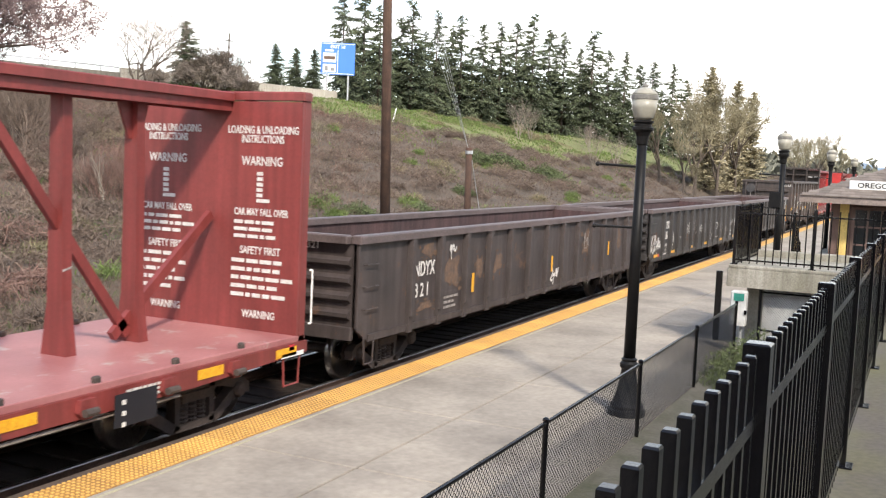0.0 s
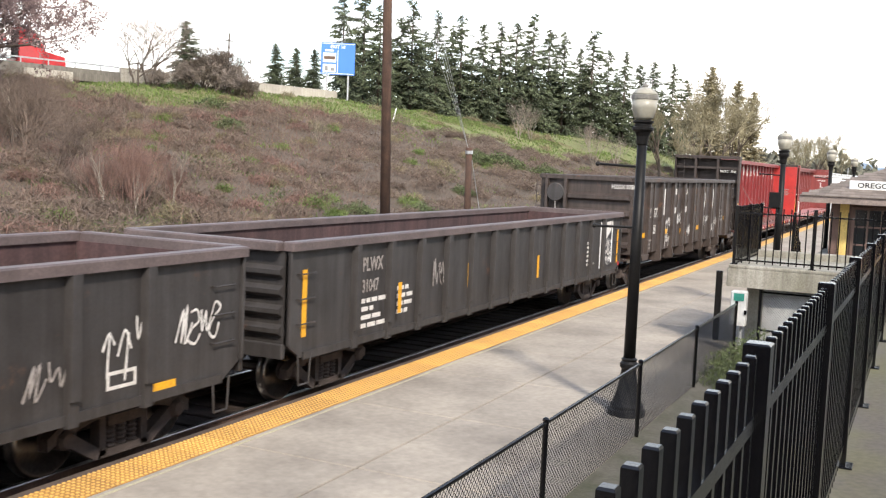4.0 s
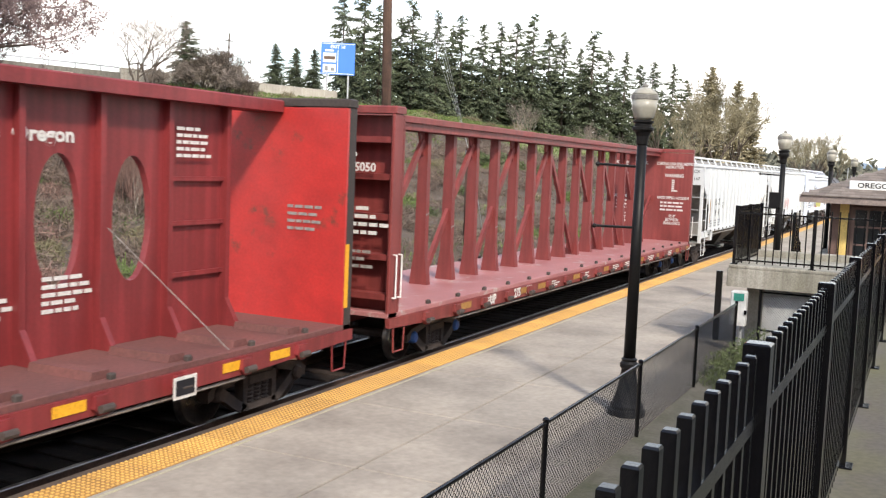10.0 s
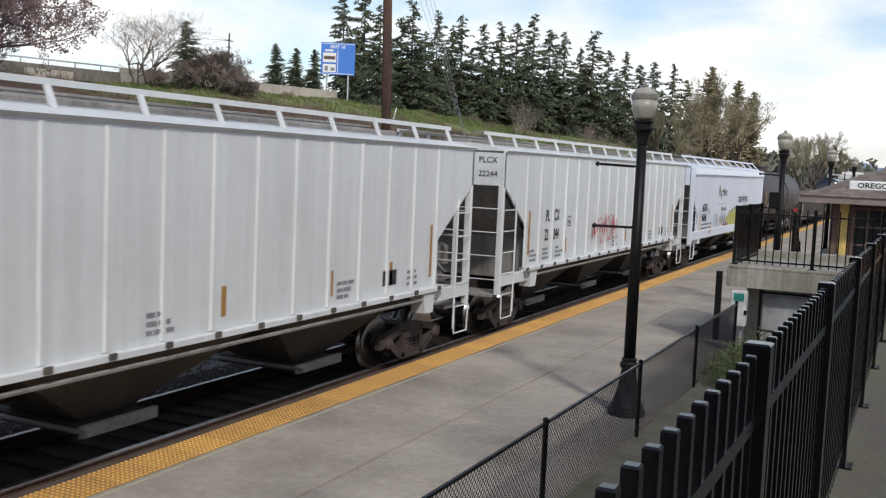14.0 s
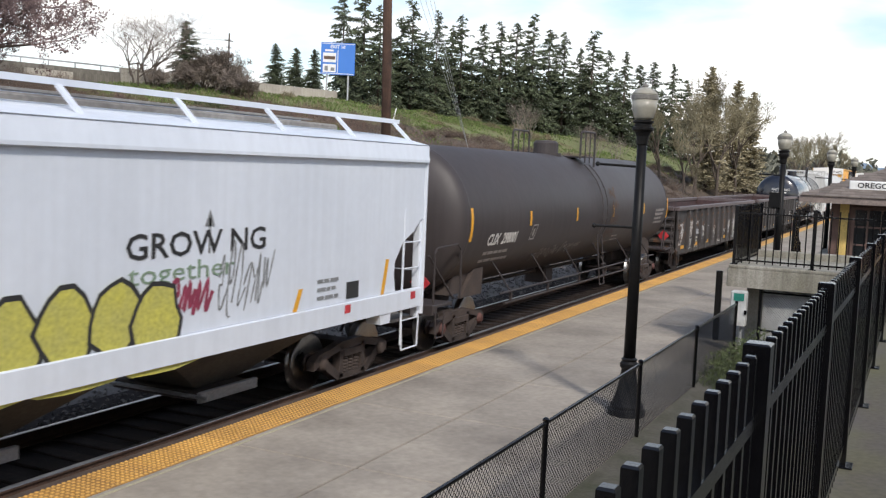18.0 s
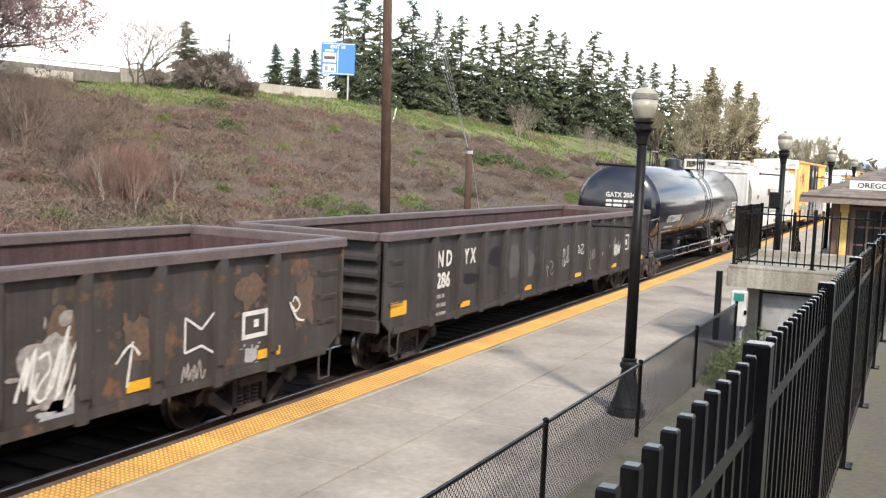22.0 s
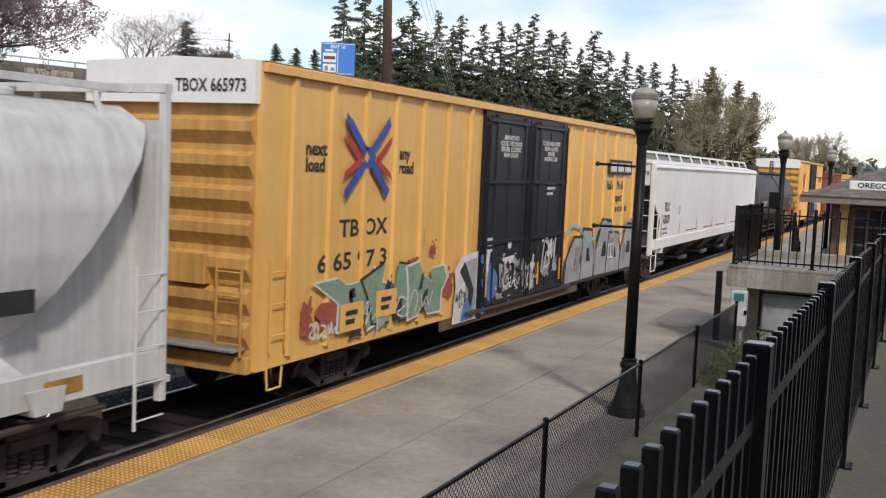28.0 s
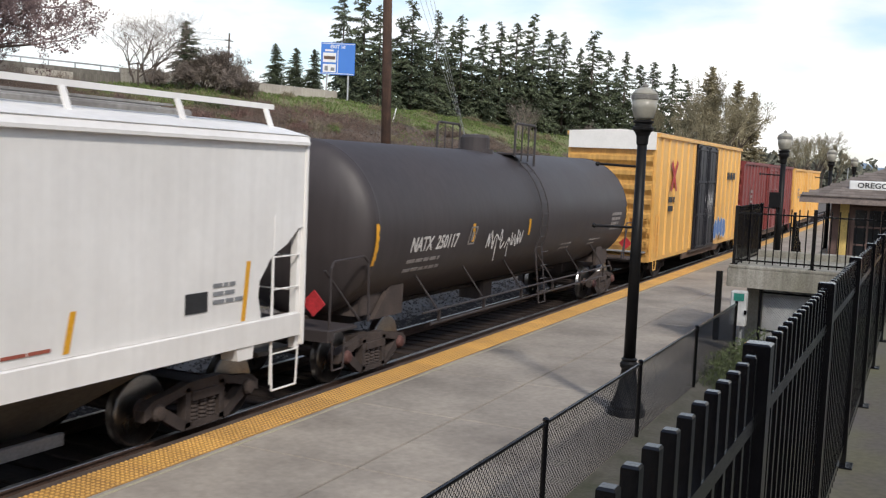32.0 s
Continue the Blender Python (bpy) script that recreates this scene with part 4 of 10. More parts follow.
# ---- street lamps ----
def street_lamp():
    t = thing("street_lamp", "black cast-iron lamp post with opal acorn globe and banner arms", "street lamp", pose(13.62, -5.62, 0.2), "platform lamps")
    part("base", B().lathe([(0.26, 0.0), (0.26, 0.08), (0.225, 0.10), (0.235, 0.14), (0.20, 0.18), (0.15, 0.34), (0.115, 0.52), (0.10, 0.64), (0.125, 0.67), (0.125, 0.72), (0.10, 0.75), (0.11, 0.78), (0.085, 0.80)], "z", 24), "lampblack", t, smooth=False)
    part("pole", B().lathe([(0.082, 0.80), (0.066, 3.72)], "z", 20), "lampblack", t, smooth=True)
    part("collar", B().lathe([(0.062, 3.72), (0.078, 3.74), (0.085, 3.84), (0.11, 3.90), (0.145, 3.93), (0.145, 3.96), (0.115, 3.975), (0.115, 4.01), (0.14, 4.03), (0.14, 4.05), (0.10, 4.06)], "z", 24), "lampblack", t)
    globe = part("globe", B().lathe([(0.10, 4.062), (0.135, 4.10), (0.165, 4.22), (0.178, 4.33)], "z", 28), "globe", t, smooth=True)
    part("globe_band", B().lathe([(0.181, 4.331), (0.185, 4.34), (0.185, 4.39), (0.181, 4.395)], "z", 28), "globe_band", globe)
    part("cap", B().lathe([(0.180, 4.396), (0.165, 4.43), (0.115, 4.475), (0.05, 4.50)], "z", 28), "globe", globe, smooth=True)
    part("finial", B().lathe([(0.03, 4.501), (0.042, 4.515), (0.03, 4.54), (0.012, 4.55), (0.004, 4.58)], "z", 12), "globe_band", globe)
    for z in (3.43, 2.60):
        arm = part("banner_arm", B().cyl((-0.06, 0.06, z), (-0.42, 0.46, z + 0.015), 0.018, 8), "lampblack", t)
        part("ball_end", B().lathe([(0.005, -0.034), (0.026, -0.02), (0.034, 0), (0.026, 0.02), (0.005, 0.034)], "z", 10, (-0.435, 0.475, z + 0.015)), "lampblack", arm)
    return t


lamp = street_lamp()
lamps = [copy_thing(lamp, pose(x, -5.85, 0.2)) for x in (26.7, 40.6, 53.8)]
part("notice_box", B().cbox(-0.20, 0.0, -0.02, 0.26, 2.62, 3.0, 0.01), "lampblack", lamps[0], "dark box fixed to the pole")

# ---- station building ----
st = thing("station_house", "small wooden station building with a shingled hip roof and yellow trim", "house")
SX, SY = 30.6, -6.75
part("wall_front", B().box(SX, SX + 0.2, SY - 9.0, SY, 1.0, 2.95), "trimbrown", st)
part("wall_side", B().box(SX + 0.2, SX + 14, SY - 0.2, SY, 1.0, 2.95), "beige", st)
part("wall_back", B().box(SX + 14, SX + 14.2, SY - 9.0, SY, 1.0, 2.95), "beige", st)
part("plinth", B().box(SX - 1.6, SX + 14.6, SY - 9.2, SY + 0.9, -0.41, 0.995), "old_concrete", st)
for y in (SY - 0.36, SY - 3.4):
    part("door_trim", B().cbox(SX - 0.05, SX - 0.003, y - 0.12, y + 0.12, 1.0, 2.93, 0.01), "yellowtrim", st)
for k in range(2):
    win = part("window", B().cbox(SX - 0.06, SX - 0.004, SY - 1.75 - k * 1.35, SY - 0.56 - k * 1.35, 1.25, 2.85, 0.01), "trimbrown", st)
    for r in range(3):
        for c in range(3):
            y0 = SY - 1.68 - k * 1.35 + c * 0.36
            part("pane", B().box(SX - 0.07, SX - 0.061, y0, y0 + 0.31, 1.32 + r * 0.5, 1.32 + r * 0.5 + 0.45), "glass", win)
part("eave_soffit", B().box(SX - 0.85, SX + 15, SY - 9.9, SY + 0.75, 2.95, 3.02), "trimbrown", st)
part("fascia", B().box(SX - 0.88, SX - 0.853, SY - 9.9, SY + 0.78, 2.93, 3.11), "fascia", st)
part("fascia", B().box(SX - 0.853, SX + 15, SY + 0.752, SY + 0.78, 2.93, 3.11), "fascia", st)
roof = part("roof", B().add([(SX - 0.9, SY - 9.9, 3.12), (SX - 0.9, SY + 0.8, 3.12), (SX + 15, SY + 0.8, 3.12), (SX + 15, SY - 9.9, 3.12),
                             (SX + 2.1, SY - 1.9, 4.22), (SX + 12, SY - 1.9, 4.22), (SX + 12, SY - 7.2, 4.22), (SX + 2.1, SY - 7.2, 4.22)],
                            [(0, 1, 4, 7), (1, 2, 5, 4), (2, 3, 6, 5), (3, 0, 7, 6), (4, 5, 6, 7), (0, 3, 2, 1)]), "shingle", st)
sh = B()
rnd = random.Random(8)
for r in range(16):
    w = r / 16
    xa, za = SX - 0.9 + 3.0 * w, 3.12 + 1.1 * w
    y_hi, y_lo = SY + 0.8 - 2.7 * w, SY - 9.9 + 2.7 * w
    y = y_hi - rnd.uniform(0, 0.3)
    while y - 0.3 > max(y_lo, SY - 3.6):
        l = rnd.uniform(0.26, 0.36)
        sh.add([(xa - 0.02, y, za + 0.014), (xa - 0.02, y - l + 0.01, za + 0.014), (xa + 0.2, y - l + 0.01, za + 0.088), (xa + 0.2, y, za + 0.088),
                (xa - 0.02, y, za - 0.005), (xa - 0.02, y - l + 0.01, za - 0.005)], [(0, 1, 2, 3), (4, 5, 1, 0)])
        y -= l
tagged(part("shingles", sh, "shingle", roof), kind="stuff")
board = part("sign_board", B().cbox(SX - 0.35, SX - 0.30, SY - 3.05, SY - 0.45, 3.34, 3.58, 0.02), "white", st, "white station name board")
lettering("OREGON CITY", 0.20, "stencil_dark", board, on_end(SX - 0.352, SY - 0.66, 3.39), squeeze=1.15, bold=0.004)
part("sign_strut", B().cyl((SX - 0.32, SY - 0.8, 3.05), (SX - 0.32, SY - 0.8, 3.338), 0.02, 6).cyl((SX - 0.32, SY - 2.7, 3.05), (SX - 0.32, SY - 2.7, 3.338), 0.02, 6), "steel", st)

# ---- motorway on the embankment ----
ROAD_A = radians(-16)
RD = Vector((math.cos(ROAD_A), math.sin(ROAD_A), 0))
RN = Vector((-RD.y, RD.x, 0))
RP = Vector((91.7, 53.4, 9.62))
R_BEND = RP + RD * 4
BEND = radians(10)


def road_point(q, off=0.0, z=0.0):
    """A point q metres along the road from its reference point, off metres to its far side."""
    if q <= 4:
        p = RP + RD * q + RN * off
    else:
        p = R_BEND + Vector((math.cos(BEND), math.sin(BEND), 0)) * (q - 4) + Vector((-math.sin(BEND), math.cos(BEND), 0)) * off
    drop = float(np.interp(q, [20, 80, 180, 500], [0, -2.6, -6.5, -9.0]))
    return Vector((p.x, p.y, RP.z + drop + z))


def road_strip(o0, o1, z0, z1, q0, q1, dq=6.0):
    b = B()
    qs = list(np.arange(q0, q1, dq)) + [q1]
    for q in qs:
        for o, z in ((o0, z0), (o1, z0), (o1, z1), (o0, z1)):
            b.v.append(tuple(road_point(float(q), o, z)))
    for i in range(len(qs) - 1):
        for k in range(4):
            b.f.append((4 * i + k, 4 * i + (k + 1) % 4, 4 * i + 4 + (k + 1) % 4, 4 * i + 4 + k))
    b.f += [(0, 3, 2, 1), tuple(4 * (len(qs) - 1) + k for k in range(4))]
    return b


tagged(put("road", road_strip(-2.9, 14, -0.35, -0.02, -150, 520).mesh("road", "asphalt")), "grey asphalt motorway on top of the embankment", "road", kind="structure")
rail_wall = thing("roadside_barrier", "pale concrete barrier along the edge of the motorway", "barrier", kind="structure")
part("barrier", road_strip(-3.35, -2.95, -0.6, 1.2, -22, 3.9), "barrier", rail_wall)
bridge = thing("overpass", "concrete motorway overpass with a steel parapet rail on the embankment", "bridge")
part("girder", road_strip(-3.4, -2.95, -0.3, 0.35, -150, -22.1), "girder", bridge)
part("parapet", road_strip(-3.3, -3.05, 0.352, 0.75, -150, -22.1), "girder", bridge)
part("parapet_rail", road_strip(-3.25, -3.17, 1.12, 1.24, -150, -22.1), "steel", bridge)
for k in range(22):
    q = -24 - k * 2.4
    part("rail_post", road_strip(-3.24, -3.18, 0.752, 1.119, q, q + 0.1), "steel", bridge)
part("abutment", road_strip(-4.1, -3.42, -0.6, 0.30, -31.0, -27.0), "barrier", bridge)

# services sign beside the motorway
sg = thing("road_sign", "blue motorway services sign on two steel posts", "road sign", pose(94.1, 48.9, 0, 0, 0, -62))
panel = part("panel", B().cbox(-1.82, 1.82, -0.05, 0.0, 12.55, 15.95, 0.05), "signblue", sg)
part("border", B().box(-1.74, 1.74, -0.06, -0.052, 15.80, 15.86).box(-1.74, 1.74, -0.06, -0.052, 12.64, 12.70).box(-0.05, 0.02, -0.06, -0.052, 12.75, 15.2), "white", panel)
part("food_plate", B().box(-1.6, -0.2, -0.07, -0.052, 13.85, 14.85), "white", panel)
part("food_bar", B().box(-1.5, -0.3, -0.08, -0.072, 14.15, 14.5), "rustpatch", panel)
part("fuel_plate", B().box(-1.6, -0.2, -0.07, -0.052, 12.80, 13.65), "white", panel)
part("fuel_mark", B().box(-1.4, -1.05, -0.08, -0.072, 12.95, 13.45), "stencil_grey", panel)
part("fuel_mark", B().box(-0.75, -0.35, -0.08, -0.072, 12.95, 13.3), "stencil_grey", panel)
lettering("EXIT 10", 0.48, "white", panel, on_side(-0.85, -0.052, 15.35), bold=0.01)
bars([[0.9]], 0.2, 0.2, panel, on_side(-1.4, -0.052, 15.0), "white")
for x in (-1.15, 1.15):
    part("sign_post", B().cbox(x - 0.09, x + 0.09, 0.02, 0.2, 8.0, 15.2, 0.02), "steel", sg)

# ---- poles and wires ----
up = thing("utility_pole", "weathered brown wooden utility pole at the foot of the embankment", "utility pole")
part("shaft", B().cyl((35.05, 10.0, -0.6), (34.15, 10.0, 16.2), 0.21, 14, 0.15), "pole", up, smooth=True)
part("crossarm", B().cbox(33.95, 34.2, 8.8, 11.2, 15.2, 15.34, 0.01), "pole", up)
stub = thing("guy_stub_pole", "short brown wooden stub pole carrying guy wires", "utility pole")
part("shaft", B().cyl((42.95, 10.0, -0.6), (42.75, 10.0, 4.35), 0.17, 12, 0.15), "pole", stub, smooth=True)
part("band", B().cyl((42.77, 10.0, 4.05), (42.76, 10.0, 4.2), 0.18, 12), "steel", stub)
for k in range(4):
    part("guy_wire", B().cyl((42.75 + 0.06 * k, 10.0, 4.15 - 0.05 * k), (34.45, 10.0, 16.1 - 1.0 * k), 0.008, 4), "steel", stub)
part("anchor_wire", B().cyl((42.95, 10.0, 4.1), (44.8, 10.0, 0.3), 0.02, 5), "steel", stub, "pale guy wire down to its anchor")
far_pole = thing("utility_pole", "thin grey utility pole beyond the motorway", "utility pole")
part("shaft", B().cyl((114.7, 79.4, 8.0), (114.9, 79.4, 20.2), 0.16, 8, 0.1), "bark", far_pole)
part("crossarm", B().box(114.0, 115.7, 79.3, 79.45, 19.1, 19.22).box(114.2, 115.5, 79.3, 79.45, 18.2, 18.3), "bark", far_pole)
for k in range(3):
    part("wire", B().tube([(114.4 + k * 0.6, 79.4, 19.3), (130, 96, 20.6 + k), (150, 118, 24 + k)], 0.02, 3), "bark", far_pole)
for x, y, h in ((205, 4.5, 6.0), (160, -4.0, 5.5)):
    fp = thing("light_pole", "slim grey light pole far down the line", "light pole")
    part("shaft", B().cyl((x, y, -0.42), (x, y, h), 0.09, 8), "steel", fp)
mk = thing("marker_post", "thin white marker post on the grassy slope", "post")
part("shaft", B().cyl((85.5, 37.3, height(85.5, 37.3) - 0.2), (86.0, 37.2, height(85.5, 37.3) + 1.3), 0.05, 6), "white", mk)


# ---- trees and scrub ----
def conifer_parts(seed, h=14.0, dense=0.85, wide=0.225, thin_top=0.45, lift=0.0, fine=1.0):
    """A fir: single branches at uneven heights, long ones beside short ones, each a drooping fan of needle sprays; open towards the top."""
    r = np.random.default_rng(seed)
    c, u, s = [], [], []
    limb = B()
    phase, bulge = r.uniform(0, 6.28), r.uniform(0.15, 0.4)
    z = 0.25
    while z < h - 0.1:
        k = 1 - z / h
        a = r.uniform(0, 6.28)
        ln = wide * h * (k ** 0.62) * (1 + bulge * math.sin(a + phase + 0.35 * z)) * (r.uniform(0.3, 0.75) if r.random() < 0.5 else r.uniform(0.75, 1.15)) + 0.12
        open_ = thin_top if k < 0.45 else thin_top * 0.35
        z += (0.030 + 0.050 * r.random()) * (1.15 + 1.3 * open_ if k < 0.42 else 0.8) / dense
        d = np.array([math.cos(a), math.sin(a), 0.0])
        side = np.array([-d[1], d[0], 0.0])
        rise_ = r.uniform(0.0, 0.28) + 0.25 * (1 - k) ** 3 + lift
        sag = r.uniform(0.30, 0.62) * (0.35 + 0.65 * k)
        if ln > 0.6:
            limb.cyl((0, 0, z), tuple(d * ln * 0.8 + np.array([0, 0, z + rise_ * ln * 0.8 - sag * ln * 0.64])), 0.036, 3, 0.012, caps=False)
        m = max(2, int(ln / 0.17))
        for j in range(m):
            f = (j + r.random()) / m
            if f < 0.18 and ln > 1:
                continue
            p = d * ln * f + np.array([0, 0, z + rise_ * ln * f - sag * ln * f * f])
            w = (1 - 0.65 * f) * ln * 0.22 + 0.05
            for q in (-1, 0, 1):
                cc = p + side * q * w * r.uniform(0.3, 1.0) + np.array([0, 0, -abs(q) * w * 0.35]) + r.normal(0, 0.03, 3)
                dirn = d * r.uniform(0.2, 1) + side * q * r.uniform(0.4, 1.0) + np.array([0, 0, r.uniform(-1.0, 0.15) + lift * 2])
                dirn /= np.linalg.norm(dirn)
                t = np.cross(dirn, r.normal(0, 1, 3))
                t /= np.linalg.norm(t) + 1e-6
                c.append(cc), u.append(dirn * fine * r.uniform(0.10, 0.26)), s.append(t * fine * r.uniform(0.035, 0.075))
    crown = quads(np.array(c), np.array(u), np.array(s), "crown", "needle")
    limb.cyl((0, 0, -0.5), (0, 0, h * 0.985), 0.013 * h, 8, 0.018)
    return limb.mesh("trunk", "bark", True), crown


CONIFER_MESHES = [conifer_parts(20 + i, thin_top=0.3 + 0.12 * (i % 3)) for i in range(6)]
STOUT_FIR = conifer_parts(29, dense=1.5, wide=0.2, thin_top=0.1)
# x, y, treetop height above the rail
CONIFERS = [(137.0, 87.2, 21.6), (144.5, 88.2, 21.8), (145.0, 84.9, 21.6), (103.6, 54.1, 23.3), (110.5, 55.3, 25.3), (119.3, 58.0, 24.0), (120.6, 55.5, 22.6),
            (116.3, 51.6, 24.0), (127.8, 55.5, 21.8), (122.1, 50.9, 23.6), (136.0, 55.2, 23.3), (128.4, 50.2, 23.8), (130.1, 47.6, 22.9),
            (139.6, 49.0, 24.5), (150.9, 51.0, 26.1), (142.6, 45.0, 26.0), (152.9, 46.2, 25.2), (152.1, 43.4, 24.6), (164.8, 44.9, 23.7),
            (156.3, 40.1, 25.3), (166.1, 40.4, 23.6)]
CONIFERS += [(167.7, 37.9, 23.4), (179.6, 38.6, 22.5), (178.2, 35.9, 22.8), (183.1, 33.4, 23.1), (196.9, 33.6, 21.3), (120.2, 61.9, 20.5),
             (129.0, 61.4, 20.9), (136.8, 61.3, 20.2), (143.0, 59.5, 20.9), (146.1, 56.5, 21.7), (153.8, 56.4, 22.1), (162.2, 54.0, 23.6),
             (171.1, 51.4, 23.6), (176.7, 47.8, 21.7), (186.8, 44.9, 21.7), (197.2, 38.7, 19.5), (76.2, 54.6, 15.8)]
rnd = random.Random(3)
for i, (x, y, top) in enumerate(CONIFERS):
    z = height(x, y) - 0.2 if i > 2 else 13.6
    if i in (3, 4, 26):
        # beyond the carriageway, on the same line of sight
        x, y, top = x * 1.12, EYE.y + (y - EYE.y) * 1.12, EYE.z + (top - EYE.z) * 1.12
        z = height(x, y) - 0.2
    elif i > 2 and i < len(CONIFERS) - 1:
        # stand in front of the carriageway, on the same line of sight
        k = 0.93
        while EYE.y + (y - EYE.y) * k > 51.8 + (x * k - 95.5) * math.tan(BEND) - 4.4:
            k -= 0.01
        x, y, top = x * k, EYE.y + (y - EYE.y) * k, EYE.z + (top - EYE.z) * k
        z = height(x, y) - 0.2
    hh = top - z
    tr = thing("conifer_tree", "tall dark green fir tree on the embankment crest" if i > 2 else "small fir tree beyond the motorway", "tree", group="firs")
    tr.matrix_basis = Matrix.LocRotScale((x, y, z), Euler((0, 0, rnd.uniform(0, 6.28))), (hh / 14 * (1.5 if i < 3 else (rnd.uniform(1.1, 1.4) if i % 3 else rnd.uniform(0.9, 1.05)) if i < len(CONIFERS) - 1 else 1.75),) * 2 + (hh / 14,))
    trunk, crown = CONIFER_MESHES[i % 6] if 2 < i < len(CONIFERS) - 1 else STOUT_FIR
    put("trunk", trunk, tr)
    put("crown", crown, tr)


def bare_tree_parts(seed, h, spread, levels=5, leaf=None, leaf_n=6, leaf_size=0.09, stems=1, first=0.28, bark="bark", twig="twig", thick=0.012):
    """Branching limbs as tapered tubes, the last ones as fine twigs, with buds along them."""
    r = random.Random(seed)
    b, t = B(), B()
    lc, lu, ls = [], [], []

    def grow(p, d, ln, rad, lev):
        q = p + d * ln
        mid = p + d * ln * 0.5 + Vector((r.uniform(-1, 1), r.uniform(-1, 1), r.uniform(-0.5, 1))) * ln * 0.06
        tgt = b if lev <= 2 else t
        n = 7 if lev == 0 else 5 if lev <= 2 else 3
        tgt.cyl(p, mid, rad, n, rad * 0.85, caps=False)
        tgt.cyl(mid, q, rad * 0.85, n, rad * 0.65, caps=False)
        if lev >= levels - 1 and leaf:
            for _ in range(leaf_n):
                c = p + d * ln * r.uniform(0.1, 1.1) + Vector((r.gauss(0, 1), r.gauss(0, 1), r.gauss(0, 1))) * leaf_size * 1.2
                w = Vector((r.gauss(0, 1), r.gauss(0, 1), r.gauss(0, 1))).normalized()
                v = w.orthogonal().normalized()
                lc.append(c), lu.append(w * leaf_size * r.uniform(0.4, 1)), ls.append(v * leaf_size * r.uniform(0.25, 0.6))
        if lev < levels:
            k = r.choice((2, 3, 3)) if lev else r.choice((3, 4))
            for _ in range(k):
                a = Vector((r.gauss(0, 1), r.gauss(0, 1), r.gauss(0.25, 0.6))).normalized()
                nd = (d * (1.0 - 0.35 * spread) + a * spread * r.uniform(0.5, 1.0)).normalized()
                s = p + d * ln * r.uniform(0.55, 1.0)
                grow(s, nd, ln * r.uniform(0.6, 0.82), rad * 0.58, lev + 1)

    for k in range(stems):
        d = Vector((r.uniform(-0.3, 0.3), r.uniform(-0.3, 0.3), 1)).normalized() if stems > 1 else Vector((r.uniform(-0.06, 0.06), r.uniform(-0.06, 0.06), 1)).normalized()
        grow(Vector((r.uniform(-0.2, 0.2) * (stems > 1), r.uniform(-0.2, 0.2) * (stems > 1), -0.3)), d, h * first, h * thick, 0)
    out = [("trunk", b.mesh("trunk", bark, True)), ("branchwork", t.mesh("branchwork", twig))]
    if leaf:
        out.append(("foliage", quads(np.array(lc), np.array(lu), np.array(ls), "foliage", leaf)))
    return out


def plant(name, label, category, parts, x, y, scale, turn=0.0, group="", z=None, tilt=(0, 0)):
    """Sets a plant of that height (scale, in metres) on the ground."""
    tall = max(v.co.z for n, me in parts for v in me.vertices)
    scale = scale / tall
    t = thing(name, label, category, group=group)
    t.matrix_basis = Matrix.LocRotScale((x, y, (height(x, y) if z is None else z) - 0.05), Euler((tilt[0], tilt[1], turn)), (scale,) * 3)
    for n, me in parts:
        put(n, me, t)
    return t


SPRING = [bare_tree_parts(40 + i, 10.0, 0.40, 7, "bud", 2, 0.034, stems=1, first=0.24, twig="bud") for i in range(3)]
for x, y, s, a in ((120, 15.2, 12.5, 0.3), (125.5, 13.9, 13.6, 1.9), (134, 13.2, 14.0, 4.0), (129, 17.5, 14.5, 2.4), (114, 15.5, 7.5, 5.1), (117, 19, 10.0, 3.1), (147, 14, 14.0, 0.9),
                   (108, 13.0, 4.5, 2.9), (178, 9.9, 11.5, 2.2), (190, 8.9, 13.0, 0.4), (200, 10.5, 12.5, 1.3), (222, 8.6, 11.0, 5.5), (185, 12.5, 10.0, 3.3), (240, 12, 11, 2.0)):
    plant("deciduous_tree", "bare spring tree with fine olive buds beside the track", "tree", SPRING[int(a * 10) % 3], x, y, s, a, "spring trees")
cone_trunk, cone_crown = conifer_parts(77, 14.0, 1.5, 0.155, 0.0, 0.30, 0.85)
cone_crown.materials.clear()
cone_crown.materials.append(M["cypress"])
for x, y, hh in ((146.5, 13.5, 14.4), (139, 14.5, 14.8), (128, 15.8, 15.4), (134, 16.6, 13.6)):
    cyp = thing("cypress_tree", "narrow olive-brown conical tree among the spring trees", "tree", group="cypresses")
    cyp.matrix_basis = Matrix.LocRotScale((x, y, height(x, y) - 0.1), Euler((0, 0, x)), (1.35, 1.35, hh / 14))
    put("trunk", cone_trunk, cyp)
    put("crown", cone_crown, cyp)
BARE = bare_tree_parts(59, 4.6, 0.95, 7, None, first=0.20, stems=4, thick=0.0065)
plant("bare_tree", "leafless grey-brown tree near the overpass", "tree", BARE, 67.5, 52.0, 7.2, 0.4)
THICKET = bare_tree_parts(58, 2.2, 0.8, 6, "twig", 2, 0.03, stems=6, first=0.3)
rnd = random.Random(9)
for x, y, s in ((72.6, 49.6, 3.6), (73.6, 48.9, 3.9), (75.0, 48.2, 3.0), (71.4, 49.9, 2.8), (73, 47.2, 2.6), (74.5, 46.2, 2.0), (68.5, 51.0, 2.0)):
    plant("thicket", "dense leafless brown thicket on the embankment crest", "shrub", THICKET, x, y, s, rnd.uniform(0, 6), "crest thicket")
NEAR = bare_tree_parts(63, 7.5, 0.92, 7, "redbud", 4, 0.030, stems=3, bark="bark", twig="redbud", first=0.26)
